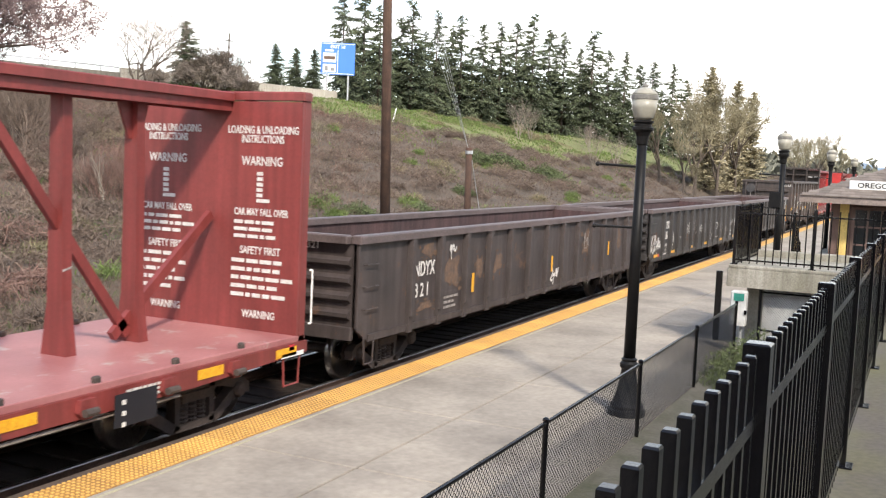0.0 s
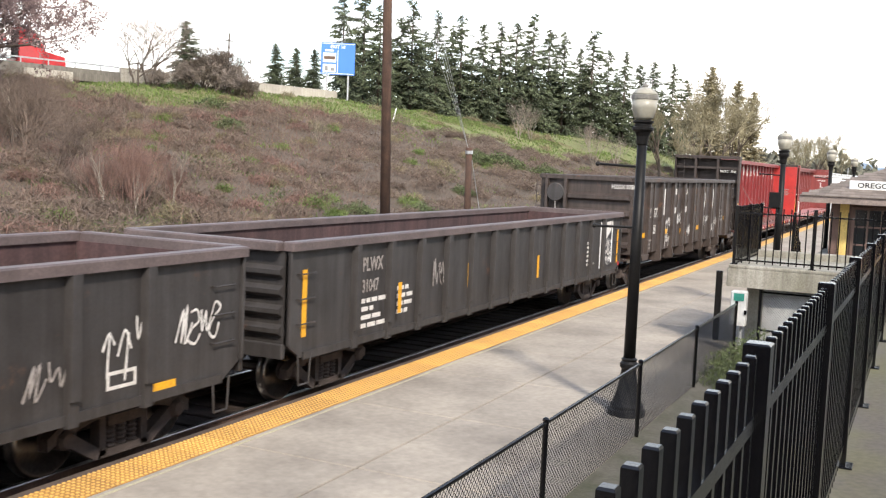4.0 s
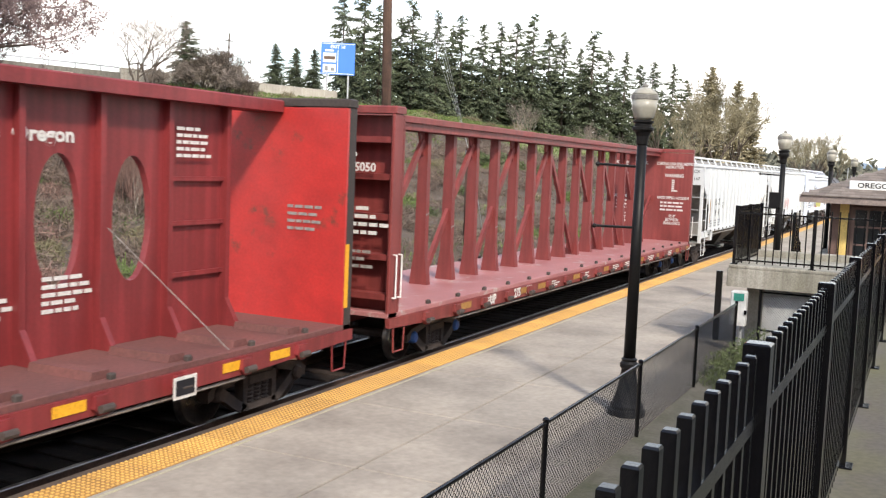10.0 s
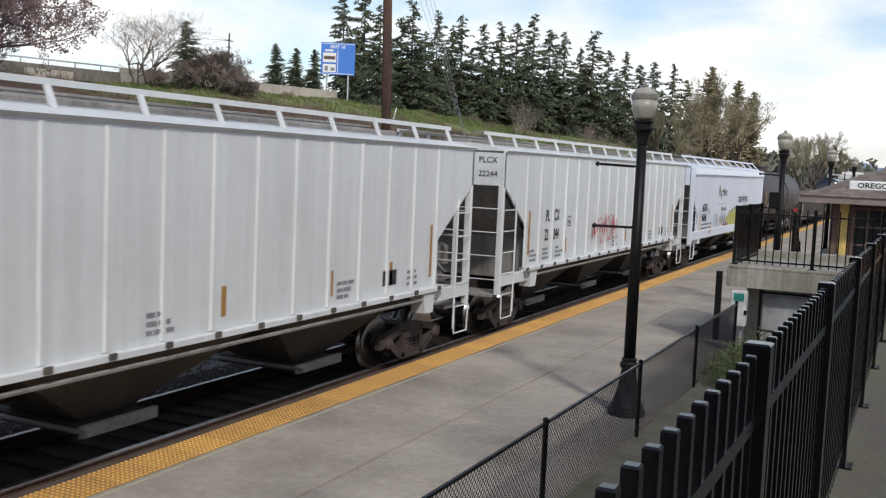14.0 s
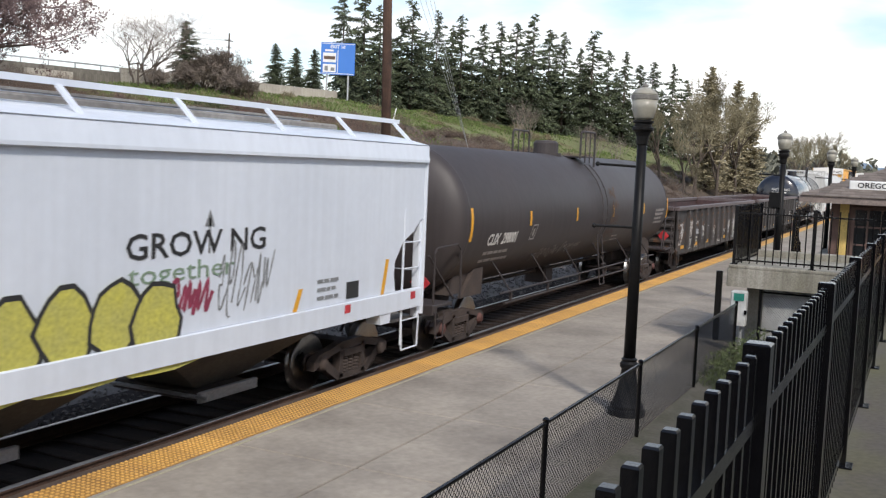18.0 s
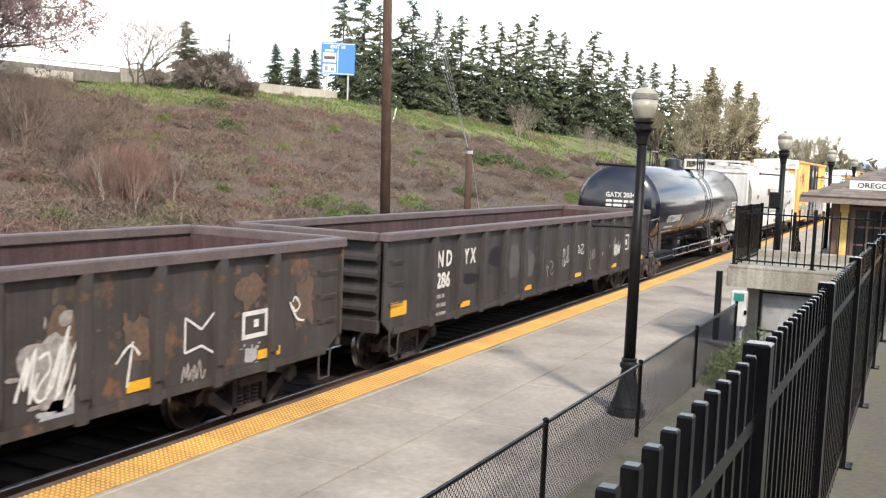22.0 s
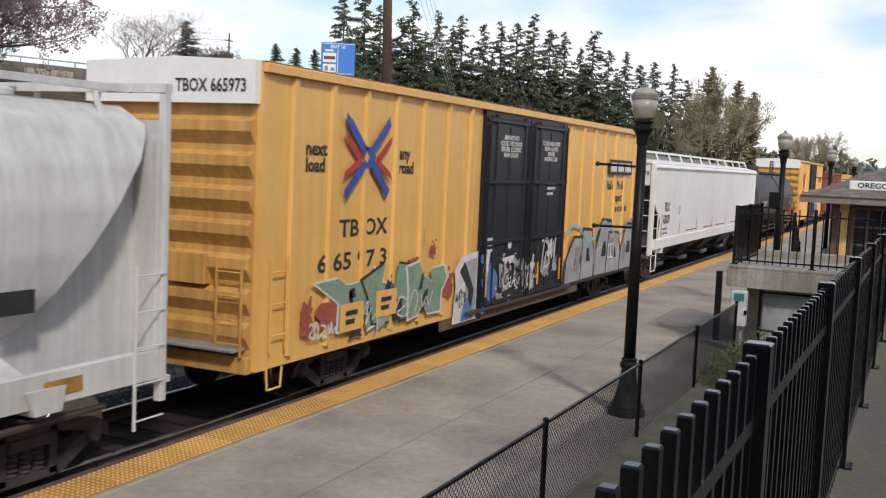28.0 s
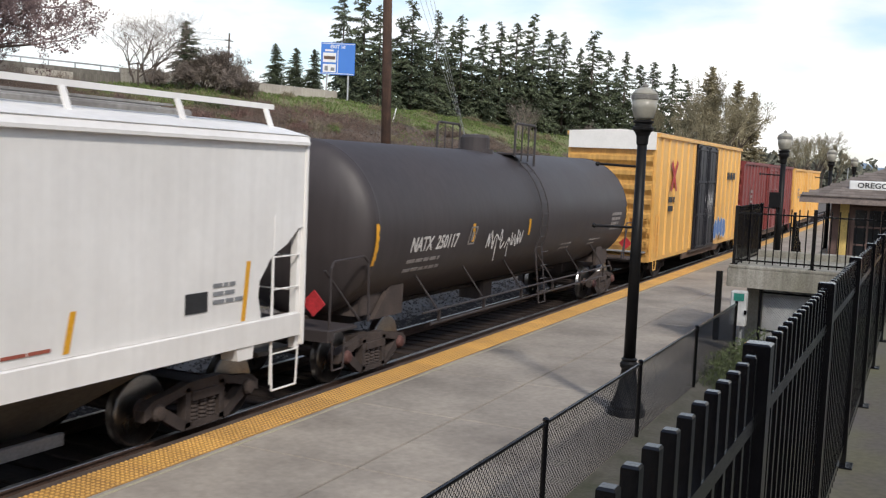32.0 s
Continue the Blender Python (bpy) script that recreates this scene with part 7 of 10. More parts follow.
    bars(print_rows(r, 4, 0.6, 0.07), 0.07, 0.14, t, on_side(13.6, y, 2.1), "stencil_dim")
    return t


high_gondola(-124.05, 16.2)


# -- centre-beam flat wagons --
def bulkhead(t, x, d, paint, inner, length, thick=0.36):
    """A full-height end wall; d is -1 at the leading end, 1 at the trailing end."""
    xi = x - d * thick
    lo, hi = min(x, xi), max(x, xi)
    bh = part("bulkhead", B().box(min(xi, xi + d * 0.05), max(xi, xi + d * 0.05), -1.46, 1.46, 1.10, 4.30), inner, t)
    for y in (-1.46, 1.40):
        part("corner_post", B().cbox(lo + (0.001 if d < 0 else 0.051), hi - (0.051 if d < 0 else 0.001), y, y + 0.06, 0.95, 4.32, 0.012), paint, bh)
    part("cap_beam", B().cbox(lo, hi, -1.48, 1.48, 4.321, 4.44, 0.02), paint, bh)
    for z in (1.35, 2.0, 2.65, 3.3, 3.9):
        part("end_rib", B().box(min(xi + d * 0.051, x - d * 0.06), max(xi + d * 0.051, x - d * 0.06), -1.398, 1.398, z - 0.05, z + 0.05), paint, bh)
    for y in (-0.5, 0.5):
        part("end_stud", B().box(min(xi + d * 0.051, x - d * 0.02), max(xi + d * 0.051, x - d * 0.02), y - 0.05, y + 0.05, 0.95, 4.32), paint, bh)
    return bh


def flat_deck(t, length, deck, paint):
    part("deck", B().cbox(0.0, length, -1.46, 1.46, 1.02, 1.10, 0.01), deck, t)
    for s in (-1, 1):
        part("side_sill", B().prism([(0.0, 1.018), (length, 1.018), (length, 0.86), (length - 2.4, 0.78), (2.4, 0.78), (0.0, 0.86)], "y", min(s * 1.5, s * 1.42), max(s * 1.5, s * 1.42)), paint, t)
        k = 0
        x = 1.3
        while x < length - 0.8:
            win = part("winch_bracket", B().prism([(x - 0.10, 0.99), (x + 0.10, 0.99), (x + 0.13, 0.86), (x + 0.05, 0.78), (x - 0.05, 0.78), (x - 0.13, 0.86)], "y", min(s * 1.502, s * 1.56), max(s * 1.502, s * 1.56)), paint, t)
            part("winch_drum", B().cyl((x - 0.09, s * 1.60, 0.86), (x + 0.09, s * 1.60, 0.86), 0.045, 8), "truck", win)
            part("tie_down", B().cbox(x + 0.2, x + 0.3, min(s * 1.38, s * 1.45), max(s * 1.38, s * 1.45), 1.101, 1.17, 0.015), "truck", t)
            x += 1.25
            k += 1
        part("train_line", B().cyl((2.6, s * 1.44, 0.72), (length - 2.6, s * 1.44, 0.72), 0.022, 6), "stencil_dim", t)
        stirrup(t, 0.35, s * 1.48, 0.9, paint, 0.4, 0.45)
        stirrup(t, length - 0.35, s * 1.48, 0.9, paint, 0.4, 0.45)


def warning_panel(t, xin, seed, worn=False):
    """Loading instructions painted on the inner face of a trailing bulkhead, on both halves."""
    r = random.Random(seed)
    paint = "stencil"
    head = "LOADING & UNLOADING\nINSTRUCTIONS" if worn else "LOADING AND UNLOADING\nINSTRUCTION"
    for y0 in (-0.30, 1.36):
        c = y0 - 0.52
        def line(s, size, z, sq=0.8):
            lettering(s, size * 0.88, paint, t, on_end(xin, c, z), bold=0.003, squeeze=sq * 0.85, align="CENTER")
        line(head, 0.17, 3.86)
        line("WARNING", 0.20, 3.42, 0.95)
        bars([[0.10], [0.10], [0.10], [0.10], [0.10], [0.22]], 0.05, 0.075, t, on_end(xin, c + 0.08, 3.28), paint, "pictogram")
        if worn:
            line("CAR MAY FALL OVER", 0.16, 2.72)
            bars(print_rows(r, 3, 0.8, 0.05), 0.05, 0.1, t, on_end(xin, c + 0.45, 2.60), paint)
            line("SAFETY FIRST", 0.17, 2.18, 0.9)
            bars(print_rows(r, 5, 0.85, 0.055), 0.055, 0.12, t, on_end(xin, c + 0.48, 2.05), paint)
            line("WARNING", 0.17, 1.28, 0.9)
        else:
            line("AVOID TIPPING ACCIDENT", 0.16, 2.62)
            bars(print_rows(r, 3, 0.9, 0.06), 0.06, 0.13, t, on_end(xin, c + 0.46, 2.46), paint)
            line("73'-0\"\nBETWEEN\nBULKHEADS", 0.17, 1.95, 0.85)


def truss_wagon(u, length, label, number, worn):
    t = wagon(u, length, "centrebeam_wagon", label, "railway wagon", 2.6, "bluecap" if not worn else "truck", True, "red", 1.85)
    flat_deck(t, length, "deck", "red")
    bulkhead(t, 0.0, -1, "red", "red", length)
    bulkhead(t, length, 1, "red", "red", length, 0.22)
    part("top_chord", B().cbox(0.36, length - 0.23, -0.34, 0.34, 4.30, 4.42, 0.015), "red", t)
    part("top_rib", B().box(0.36, length - 0.23, -0.28, -0.24, 4.16, 4.299), "red", t)
    part("top_rib", B().box(0.36, length - 0.23, 0.24, 0.28, 4.16, 4.299), "red", t)
    n, pitch, x0 = 17, 1.222, 1.56
    part("brace", B().bar_between((0.4, 0, 2.7), (x0 + pitch - 0.1, 0, 1.2), 0.13, 0.08), "red", t)
    part("brace", B().bar_between((length - 0.3, 0, 2.7), (length - 2.2, 0, 1.2), 0.13, 0.08), "red", t)
    post = B()
    post.add([(-0.085, -0.20, 1.101), (0.085, -0.20, 1.101), (0.085, 0.20, 1.101), (-0.085, 0.20, 1.101),
              (-0.075, -0.12, 1.75), (0.075, -0.12, 1.75), (0.075, 0.12, 1.75), (-0.075, 0.12, 1.75),
              (-0.07, -0.10, 4.158), (0.07, -0.10, 4.158), (0.07, 0.10, 4.158), (-0.07, 0.10, 4.158)],
             [(0, 3, 2, 1), (8, 9, 10, 11)] + [(k + i, k + (i + 1) % 4, k + 4 + (i + 1) % 4, k + 4 + i) for k in (0, 4) for i in range(4)])
    pm = post.mesh("post", "red")
    for k in range(n):
        put("post", pm, t, pose(x0 + pitch * k, 0, 0))
        if k % 3 != 1:
            z = 2.1 + 0.5 * ((k * 7) % 5) / 5
            part("scuff", B().prism([(x0 + pitch * k - 0.07, z), (x0 + pitch * k + 0.07, z + 0.035), (x0 + pitch * k + 0.07, z + 0.06), (x0 + pitch * k - 0.07, z + 0.025)], "y", -0.122, -0.119), "stencil_dim", t)
    for k in range(0, n - 1, 2):
        a, e = x0 + pitch * k, x0 + pitch * (k + 2)
        up_first = k < 8
        p, q = ((a + 0.1, 0, 1.2), (e - 0.1, 0, 4.0)) if up_first else ((a + 0.1, 0, 4.0), (e - 0.1, 0, 1.2))
        part("diagonal", B().bar_between(p, q, 0.13, 0.08), "red", t)
        part("gusset", B().prism([(e - 0.32, 4.157), (e + 0.22, 4.157), (e + 0.1, 3.7), (e - 0.12, 3.7)], "y", -0.02, 0.02), "red", t)
    ys = -1.506
    r = random.Random(seed_of(number))
    for x in (2.75, 5.85, 6.9, 9.4, 12.0, 15.9, 17.7, 20.6, length - 0.75):
        plate(t, x, x + 0.48, ys, 0.86, 0.98, "reflector" if worn else "amber")
    if number:
        lettering("UP", 0.26, "stencil", t, on_side(4.14, ys, 0.82), bold=0.008)
        lettering("275", 0.26, "stencil", t, on_side(5.45, ys, 0.82), bold=0.008, squeeze=0.95)
        lettering("050", 0.26, "stencil", t, on_side(6.15, ys, 0.82), bold=0.008, squeeze=0.95)
        lettering("UP\n275050", 0.20, "stencil", t, on_end(-0.02 + 0.001, -0.55, 3.55), bold=0.005)
        lettering("CAUTION", 0.13, "stencil", t, on_end(-0.001, 1.4, 4.34), bold=0.004)
        bars(print_rows(r, 4, 0.8, 0.06), 0.06, 0.13, t, on_end(-0.001, -0.5, 2.75), "stencil")
        bars(print_rows(r, 3, 0.6, 0.05), 0.05, 0.12, t, on_end(-0.001, -0.5, 2.05), "stencil_dim")
    else:
        plate(t, 19.1, 19.75, ys - 0.12, 0.62, 0.98, "door", "black_panel")
        bars([[0.06], [0.06], [0.06]], 0.05, 0.12, t, on_side(19.2, ys - 0.127, 0.86), "stencil")
    for x in (3.7, 7.6, 10.0, 12.75, 14.0, 16.75, 19.4):
        bars(print_rows(r, 3, 0.8, 0.028), 0.028, 0.05, t, on_side(x, ys, 0.94), "stencil")
    grab(t, [(length + 0.02, -1.49, 1.25), (length + 0.05, -1.52, 1.25), (length + 0.05, -1.52, 2.0), (length + 0.02, -1.49, 2.0)], "white", 0.014)
    grab(t, [(0.1, -1.47, 1.35), (0.1, -1.53, 1.35), (0.1, -1.53, 2.05), (0.1, -1.47, 2.05)], "white", 0.014)
    grab(t, [(0.28, -1.47, 1.35), (0.28, -1.53, 1.35), (0.28, -1.53, 2.05), (0.28, -1.47, 2.05)], "white", 0.014)
    warning_panel(t, length - 0.224, 3 if worn else 4, worn)
    plate(t, length - 0.62, length - 0.1, ys, 0.84, 0.90, "white", "chalk_panel")
    plate(t, length - 0.45, length - 0.33, ys, 0.93, 1.01, "redplate")
    return t


def seed_of(s):
    return sum(ord(c) for c in s) + 1


truss_wagon(-179.13 - 22.95, 22.95, "red open-truss centrebeam flat wagon with worn painted warnings", "", True)
truss_wagon(-82.48, 22.95, "oxide-red open-truss centrebeam flat wagon, empty", "275050", False)


def panel_wagon(u, length):
    t = wagon(u, length, "centrebeam_wagon", "deep red centrebeam flat wagon with oval holes in its centre panel", "railway wagon", 2.3, "truck", True, "red2", 1.72)
    flat_deck(t, length, "deck2", "red2")
    bulkhead(t, 0.0, -1, "brown_end", "brown_end", length, 0.5)
    bulkhead(t, length, 1, "brown_end", "brightred", length, 0.26)
    part("side_plate", B().box(0.051, 0.449, -1.475, -1.461, 1.1, 4.31), "brown_end", t)
    pitch, x0, zlo, zhi = 1.219, 0.66, 1.101, 4.22
    nb = 18
    holes = range(2, 16)

    def bay(hole):
        b = B()
        for s in (-1, 1):
            y = s * 0.05
            if not hole:
                b.add([(0, y, zlo), (pitch, y, zlo), (pitch, y, zhi), (0, y, zhi)], [(0, 1, 2, 3)])
                continue
            n = 32
            cx, cz, rx, rz = pitch / 2, 2.69, 0.35, 0.80
            o = len(b.v)
            for i in range(n):
                a = 2 * math.pi * i / n
                ca, sa = math.cos(a), math.sin(a)
                k = min((pitch / 2) / max(abs(ca), 1e-6), ((zhi - cz) if sa > 0 else (cz - zlo)) / max(abs(sa), 1e-6))
                b.v += [(cx + rx * ca, y, cz + rz * sa), (cx + k * ca, y, cz + k * sa)]
            b.f += [(o + 2 * i, o + 2 * i + 1, o + 2 * ((i + 1) % n) + 1, o + 2 * ((i + 1) % n)) for i in range(n)]
            for zc, xc in ((zlo, 0), (zlo, pitch), (zhi, 0), (zhi, pitch)):
                near = sorted(range(n), key=lambda i: (b.v[o + 2 * i + 1][0] - xc) ** 2 + (b.v[o + 2 * i + 1][2] - zc) ** 2)[:2]
                q = len(b.v)
                b.v.append((xc, y, zc))
                b.f.append((o + 2 * near[0] + 1, o + 2 * near[1] + 1, q))
        if hole:
            n = 32
            cx, cz, rx, rz = pitch / 2, 2.69, 0.35, 0.80
            o = len(b.v)
            for i in range(n):
                a = 2 * math.pi * i / n
                b.v += [(cx + rx * math.cos(a), -0.05, cz + rz * math.sin(a)), (cx + rx * math.cos(a), 0.05, cz + rz * math.sin(a))]
            b.f += [(o + 2 * i, o + 2 * ((i + 1) % n), o + 2 * ((i + 1) % n) + 1, o + 2 * i + 1) for i in range(n)]
        return b

    meshes = {h: bay(h).mesh("panel", "red2") for h in (False, True)}
    for k in range(nb):
        if x0 + pitch * (k + 1) > length - 0.26:
            break
        put("panel", meshes[k in holes], t, pose(x0 + pitch * k, 0, 0))
        for s in (-1, 1):
            part("rib", B().prism([(s * 0.051, 1.101), (s * 0.40, 1.101), (s * 0.17, 1.5), (s * 0.15, zhi), (s * 0.051, zhi)], "x", x0 + pitch * (k + 1) - 0.045, x0 + pitch * (k + 1) + 0.045), "red2", t)
        part("deck_riser", B().prism([(x0 + pitch * (k + 1) - 0.16, 1.101), (x0 + pitch * (k + 1) + 0.16, 1.101), (x0 + pitch * (k + 1) + 0.12, 1.19), (x0 + pitch * (k + 1) - 0.12, 1.19)], "y", -1.34, -0.42), "deck2", t)
        if k in (0, 1, 16, 17):
            for z in (1.9, 2.6, 3.2):
                part("stiffener", B().box(x0 + pitch * k + 0.04, x0 + pitch * (k + 1) - 0.04, -0.11, -0.052, z - 0.03, z + 0.03), "red2", t)
    part("top_chord", B().cbox(0.501, length - 0.262, -0.34, 0.34, 4.221, 4.40, 0.02), "red2", t)
    y = -0.054
    # the owner's name as plain cream shapes
    for kind, x, w in (("ring", 4.50, 0.49), ("wedge", 5.06, 0.54), ("ring", 5.73, 0.46), ("ring", 6.25, 0.48), ("wedge", 6.92, 0.49), ("ring", 7.50, 0.48), ("block", 8.24, 0.38),
                       ("drop", 9.77, 0.72), ("wedge", 10.66, 0.54), ("block", 11.28, 0.42), ("block", 11.92, 0.38), ("pair", 12.38, 0.50), ("ring", 13.18, 0.46), ("ring", 13.77, 0.42), ("ring", 14.42, 0.40), ("block", 14.98, 0.34)):
        part("painted_mark", plain_mark(kind, x, w, y, 3.62, 4.07), "stencil", t, "cream painted shape")
    lettering("Salem  Oregon", 0.24, "stencil", t, on_side(16.82, y, 3.62), bold=0.008, squeeze=1.2)
    r = random.Random(12)
    for x, w in ((4.57, 0.80), (5.93, 0.56), (16.85, 0.8), (18.1, 0.8)):
        bars(print_rows(r, 5, w, 0.05), 0.05, 0.095, t, on_side(x, y, 2.0 if x > 10 else 1.80), "stencil")
    bars(print_rows(r, 5, 0.75, 0.045), 0.045, 0.09, t, on_side(20.3, y - 0.06, 3.85), "stencil")
    ys = -1.506
    lettering("WCRC", 0.25, "stencil", t, on_side(2.96, ys, 0.82), bold=0.006, squeeze=1.02)
    lettering("7500", 0.25, "stencil", t, on_side(4.06, ys, 0.82), bold=0.006, squeeze=1.25)
    for x in (1.72, 2.42, 5.55, 10.25, 11.4, 12.6, 16.9, 19.6, 20.6):
        plate(t, x, x + 0.45, ys, 0.86, 0.98, "reflector")
    plate(t, 18.55, 18.95, ys - 0.12, 0.74, 1.0, "stencil", "tag_plate")
    plate(t, 18.59, 18.91, ys - 0.127, 0.78, 0.96, "door", "tag_face")
    bars(print_rows(r, 1, 0.5, 0.07), 0.07, 0.1, t, on_side(1.2, ys, 0.92), "stencil")
    bars(print_rows(r, 1, 1.2, 0.07), 0.07, 0.1, t, on_side(8.3, ys, 0.88), "stencil")
    bars(print_rows(r, 1, 1.2, 0.07), 0.07, 0.1, t, on_side(13.4, ys, 0.88), "stencil")
    plate(t, 0.12, 0.26, -1.476, 1.25, 2.35, "reflector")
    plate(t, length - 0.22, length - 0.12, -1.461, 1.35, 2.3, "reflector")
    lettering("WCRC   7500", 0.16, "stencil", t, on_end(0.04, -0.62, 3.70), bold=0.003, squeeze=0.75)
    bars(print_rows(r, 4, 0.45, 0.06), 0.06, 0.14, t, on_end(-0.001, -0.62, 2.84), "stencil")
    bars(print_rows(r, 4, 0.6, 0.045), 0.045, 0.11, t, on_end(length - 0.264, -0.45, 2.8), "stencil_dim")
    for xa, za, xb in ((8.96, 3.05, 8.91), (12.6, 2.35, 12.32), (15.0, 2.4, 15.2), (19.0, 2.6, 19.8)):
        part("load_strap", B().cyl((xa, -0.18, za), (xb, -1.44, 1.12), 0.014 if xa < 10 else 0.006, 4), "stencil_dim", t)
    ladder(t, -1.35, -0.95, -0.06, 1.0, 2.4, 5, "brown_end", "y")
    ladder(t, 1.0, 1.38, -0.06, 1.0, 4.2, 9, "brown_end", "y")
    return t


panel_wagon(-106.38, 22.72)


# -- covered hoppers --
def hopper_roof(t, length, paint, z_eave, z_top, board, post_every=1.35, slanted=False):
    prof = []
    for i in range(9):
        a = -1 + i / 4
        prof.append((1.56 * a, z_eave + (z_top - z_eave) * (1 - abs(a) ** 2.2)))
    part("roof", B().prism(prof + [(1.5, z_eave - 0.05), (-1.5, z_eave - 0.05)], "x", 0.02, length - 0.02), paint, t)
    # trough and boards darker than the roof: the grating's shadow put into colour
    part("hatch_trough", B().cbox(0.9, length - 0.9, -0.32, 0.32, z_top - 0.01, z_top + 0.08, 0.03), "shade", t)
    for s in (-1, 1):
        y = s * 0.98
        part("running_board", B().box(0.1, length - 0.1, min(y, y - s * 0.28), max(y, y - s * 0.28), board, board + 0.03), "shade", t)
        part("board_edge", B().box(0.05, length - 0.05, min(y + s * 0.002, y + s * 0.03), max(y + s * 0.002, y + s * 0.03), board - 0.02, board + 0.05), paint, t)
        n = int(length / post_every)
        for k in range(n + 1):
            x = 0.25 + (length - 0.5) * k / n
            y2 = y + (s * 0.38 if slanted else s * 0.16)
            part("board_bracket", B().bar_between((x, y2, z_eave + 0.02), (x, y + s * 0.03, board - 0.02), 0.07, 0.04), paint, t)


def hopper_pockets(t, length, n, x_lo, x_hi, z_top, grime_shade="grime_shade"):
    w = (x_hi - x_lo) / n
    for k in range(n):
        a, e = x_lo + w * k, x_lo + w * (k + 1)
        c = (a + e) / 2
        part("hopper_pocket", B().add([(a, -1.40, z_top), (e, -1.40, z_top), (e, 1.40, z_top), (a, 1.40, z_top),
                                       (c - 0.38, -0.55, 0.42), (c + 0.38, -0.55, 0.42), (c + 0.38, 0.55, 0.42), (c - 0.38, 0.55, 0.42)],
                                      [(0, 3, 2, 1), (4, 5, 6, 7), (0, 1, 5, 4), (1, 2, 6, 5), (2, 3, 7, 6), (3, 0, 4, 7)]), grime_shade, t)
        part("outlet_gate", B().cbox(c - 0.55, c + 0.55, -0.75, 0.75, 0.30, 0.418, 0.02), "truck", t)
        part("gate_frame", B().cbox(c - 0.62, c + 0.62, -0.83, -0.76, 0.30, 0.44, 0.01), "steel", t)
        part("gate_shaft", B().cyl((c - 0.62, -0.95, 0.38), (c - 0.62, 0.95, 0.38), 0.03, 6), "steel", t)


def hopper_end(t, length, paint, z_eave, cut, dark, post_x=0.05):
    """Slope sheets, end posts, ladders, platforms and steps at both ends."""
    for x, d in ((0.0, 1), (length, -1)):
        f = lambda a: x + d * a
        # recess sheets take the dark colour, which holds the shade behind the posts
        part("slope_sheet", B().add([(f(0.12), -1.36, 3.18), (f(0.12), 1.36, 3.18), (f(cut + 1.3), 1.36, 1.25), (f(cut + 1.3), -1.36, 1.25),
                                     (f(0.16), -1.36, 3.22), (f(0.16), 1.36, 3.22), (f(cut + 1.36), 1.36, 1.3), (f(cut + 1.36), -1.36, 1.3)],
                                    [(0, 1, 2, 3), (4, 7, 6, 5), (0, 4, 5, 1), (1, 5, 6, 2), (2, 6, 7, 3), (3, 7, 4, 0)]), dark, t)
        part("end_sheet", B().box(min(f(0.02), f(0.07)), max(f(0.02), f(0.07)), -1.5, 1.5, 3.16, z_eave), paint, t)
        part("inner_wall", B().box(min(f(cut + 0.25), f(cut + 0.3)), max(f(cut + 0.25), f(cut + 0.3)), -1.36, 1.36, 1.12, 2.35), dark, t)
        for s in (-1, 1):
            part("end_post", B().cbox(min(f(0.0), f(0.10)), max(f(0.0), f(0.10)), min(s * 1.38, s * 1.50), max(s * 1.38, s * 1.50), 0.95, 3.158, 0.01), paint, t)
            part("end_post", B().cbox(min(f(-0.02), f(0.06)), max(f(-0.02), f(0.06)), min(s * 0.42, s * 0.52), max(s * 0.42, s * 0.52), 0.95, 3.35, 0.01), paint, t)
            part("end_sill_beam", B().cbox(min(f(0.1), f(cut + 0.2)), max(f(0.1), f(cut + 0.2)), min(s * 1.40, s * 1.50), max(s * 1.40, s * 1.50), 1.12, 1.34, 0.01), paint, t)
            la = part("ladder_stile", B().tube([(f(0.70), s * 1.52, 0.55), (f(0.70), s * 1.52, 2.75), (f(0.62), s * 1.5, 2.9)], 0.02, 6), paint, t)
            for k in range(5):
                part("rung", B().cyl((f(0.08), s * 1.52, 0.95 + k * 0.43), (f(0.70), s * 1.52, 0.95 + k * 0.43), 0.012, 5), paint, la)
            stirrup(t, f(0.38), s * 1.52, 0.96, paint, 0.62, 0.5)
            part("jack_pad", B().prism([(f(cut + 0.15), 1.38), (f(cut + 0.6), 1.38), (f(cut + 0.5), 0.98), (f(cut + 0.2), 0.98)], "y", min(s * 1.30, s * 1.56), max(s * 1.30, s * 1.56)), paint, t)
        for k in range(4):
            z = 1.25 + k * 0.48
            part("end_rung", B().cyl((f(-0.01), -1.42, z), (f(-0.01), 0.45, z), 0.013, 5), paint, t)
        part("end_platform", B().cbox(min(f(-0.05), f(0.75)), max(f(-0.05), f(0.75)), -1.36, 1.36, 0.90, 0.96, 0.01), dark, t)
        part("brake_gear", B().cbox(min(f(0.55), f(1.0)), max(f(0.55), f(1.0)), 0.1, 0.9, 1.4, 1.85, 0.08).cyl((f(0.3), 0.5, 1.2), (f(0.9), 0.6, 1.7), 0.02, 5).cyl((f(0.2), -0.2, 1.3), (f(0.9), 0.6, 1.6), 0.02, 5), "shade", t)


def side_with_cut(t, length, paint, s, y, z0, z1, cut, z_cut, z_low):
    """A hopper side whose lower corners are cut away over the bogies."""
    return part("side_sheet", B().prism([(0.0, z1), (0.0, z_cut), (0.12, z_cut - 0.04), (cut, z_low), (cut, z0), (length - cut, z0), (length - cut, z_low), (length - 0.12, z_cut - 0.04), (length, z_cut), (length, z1)],
                                        "y", min(s * y, s * (y - 0.04)), max(s * y, s * (y - 0.04))), paint, t)


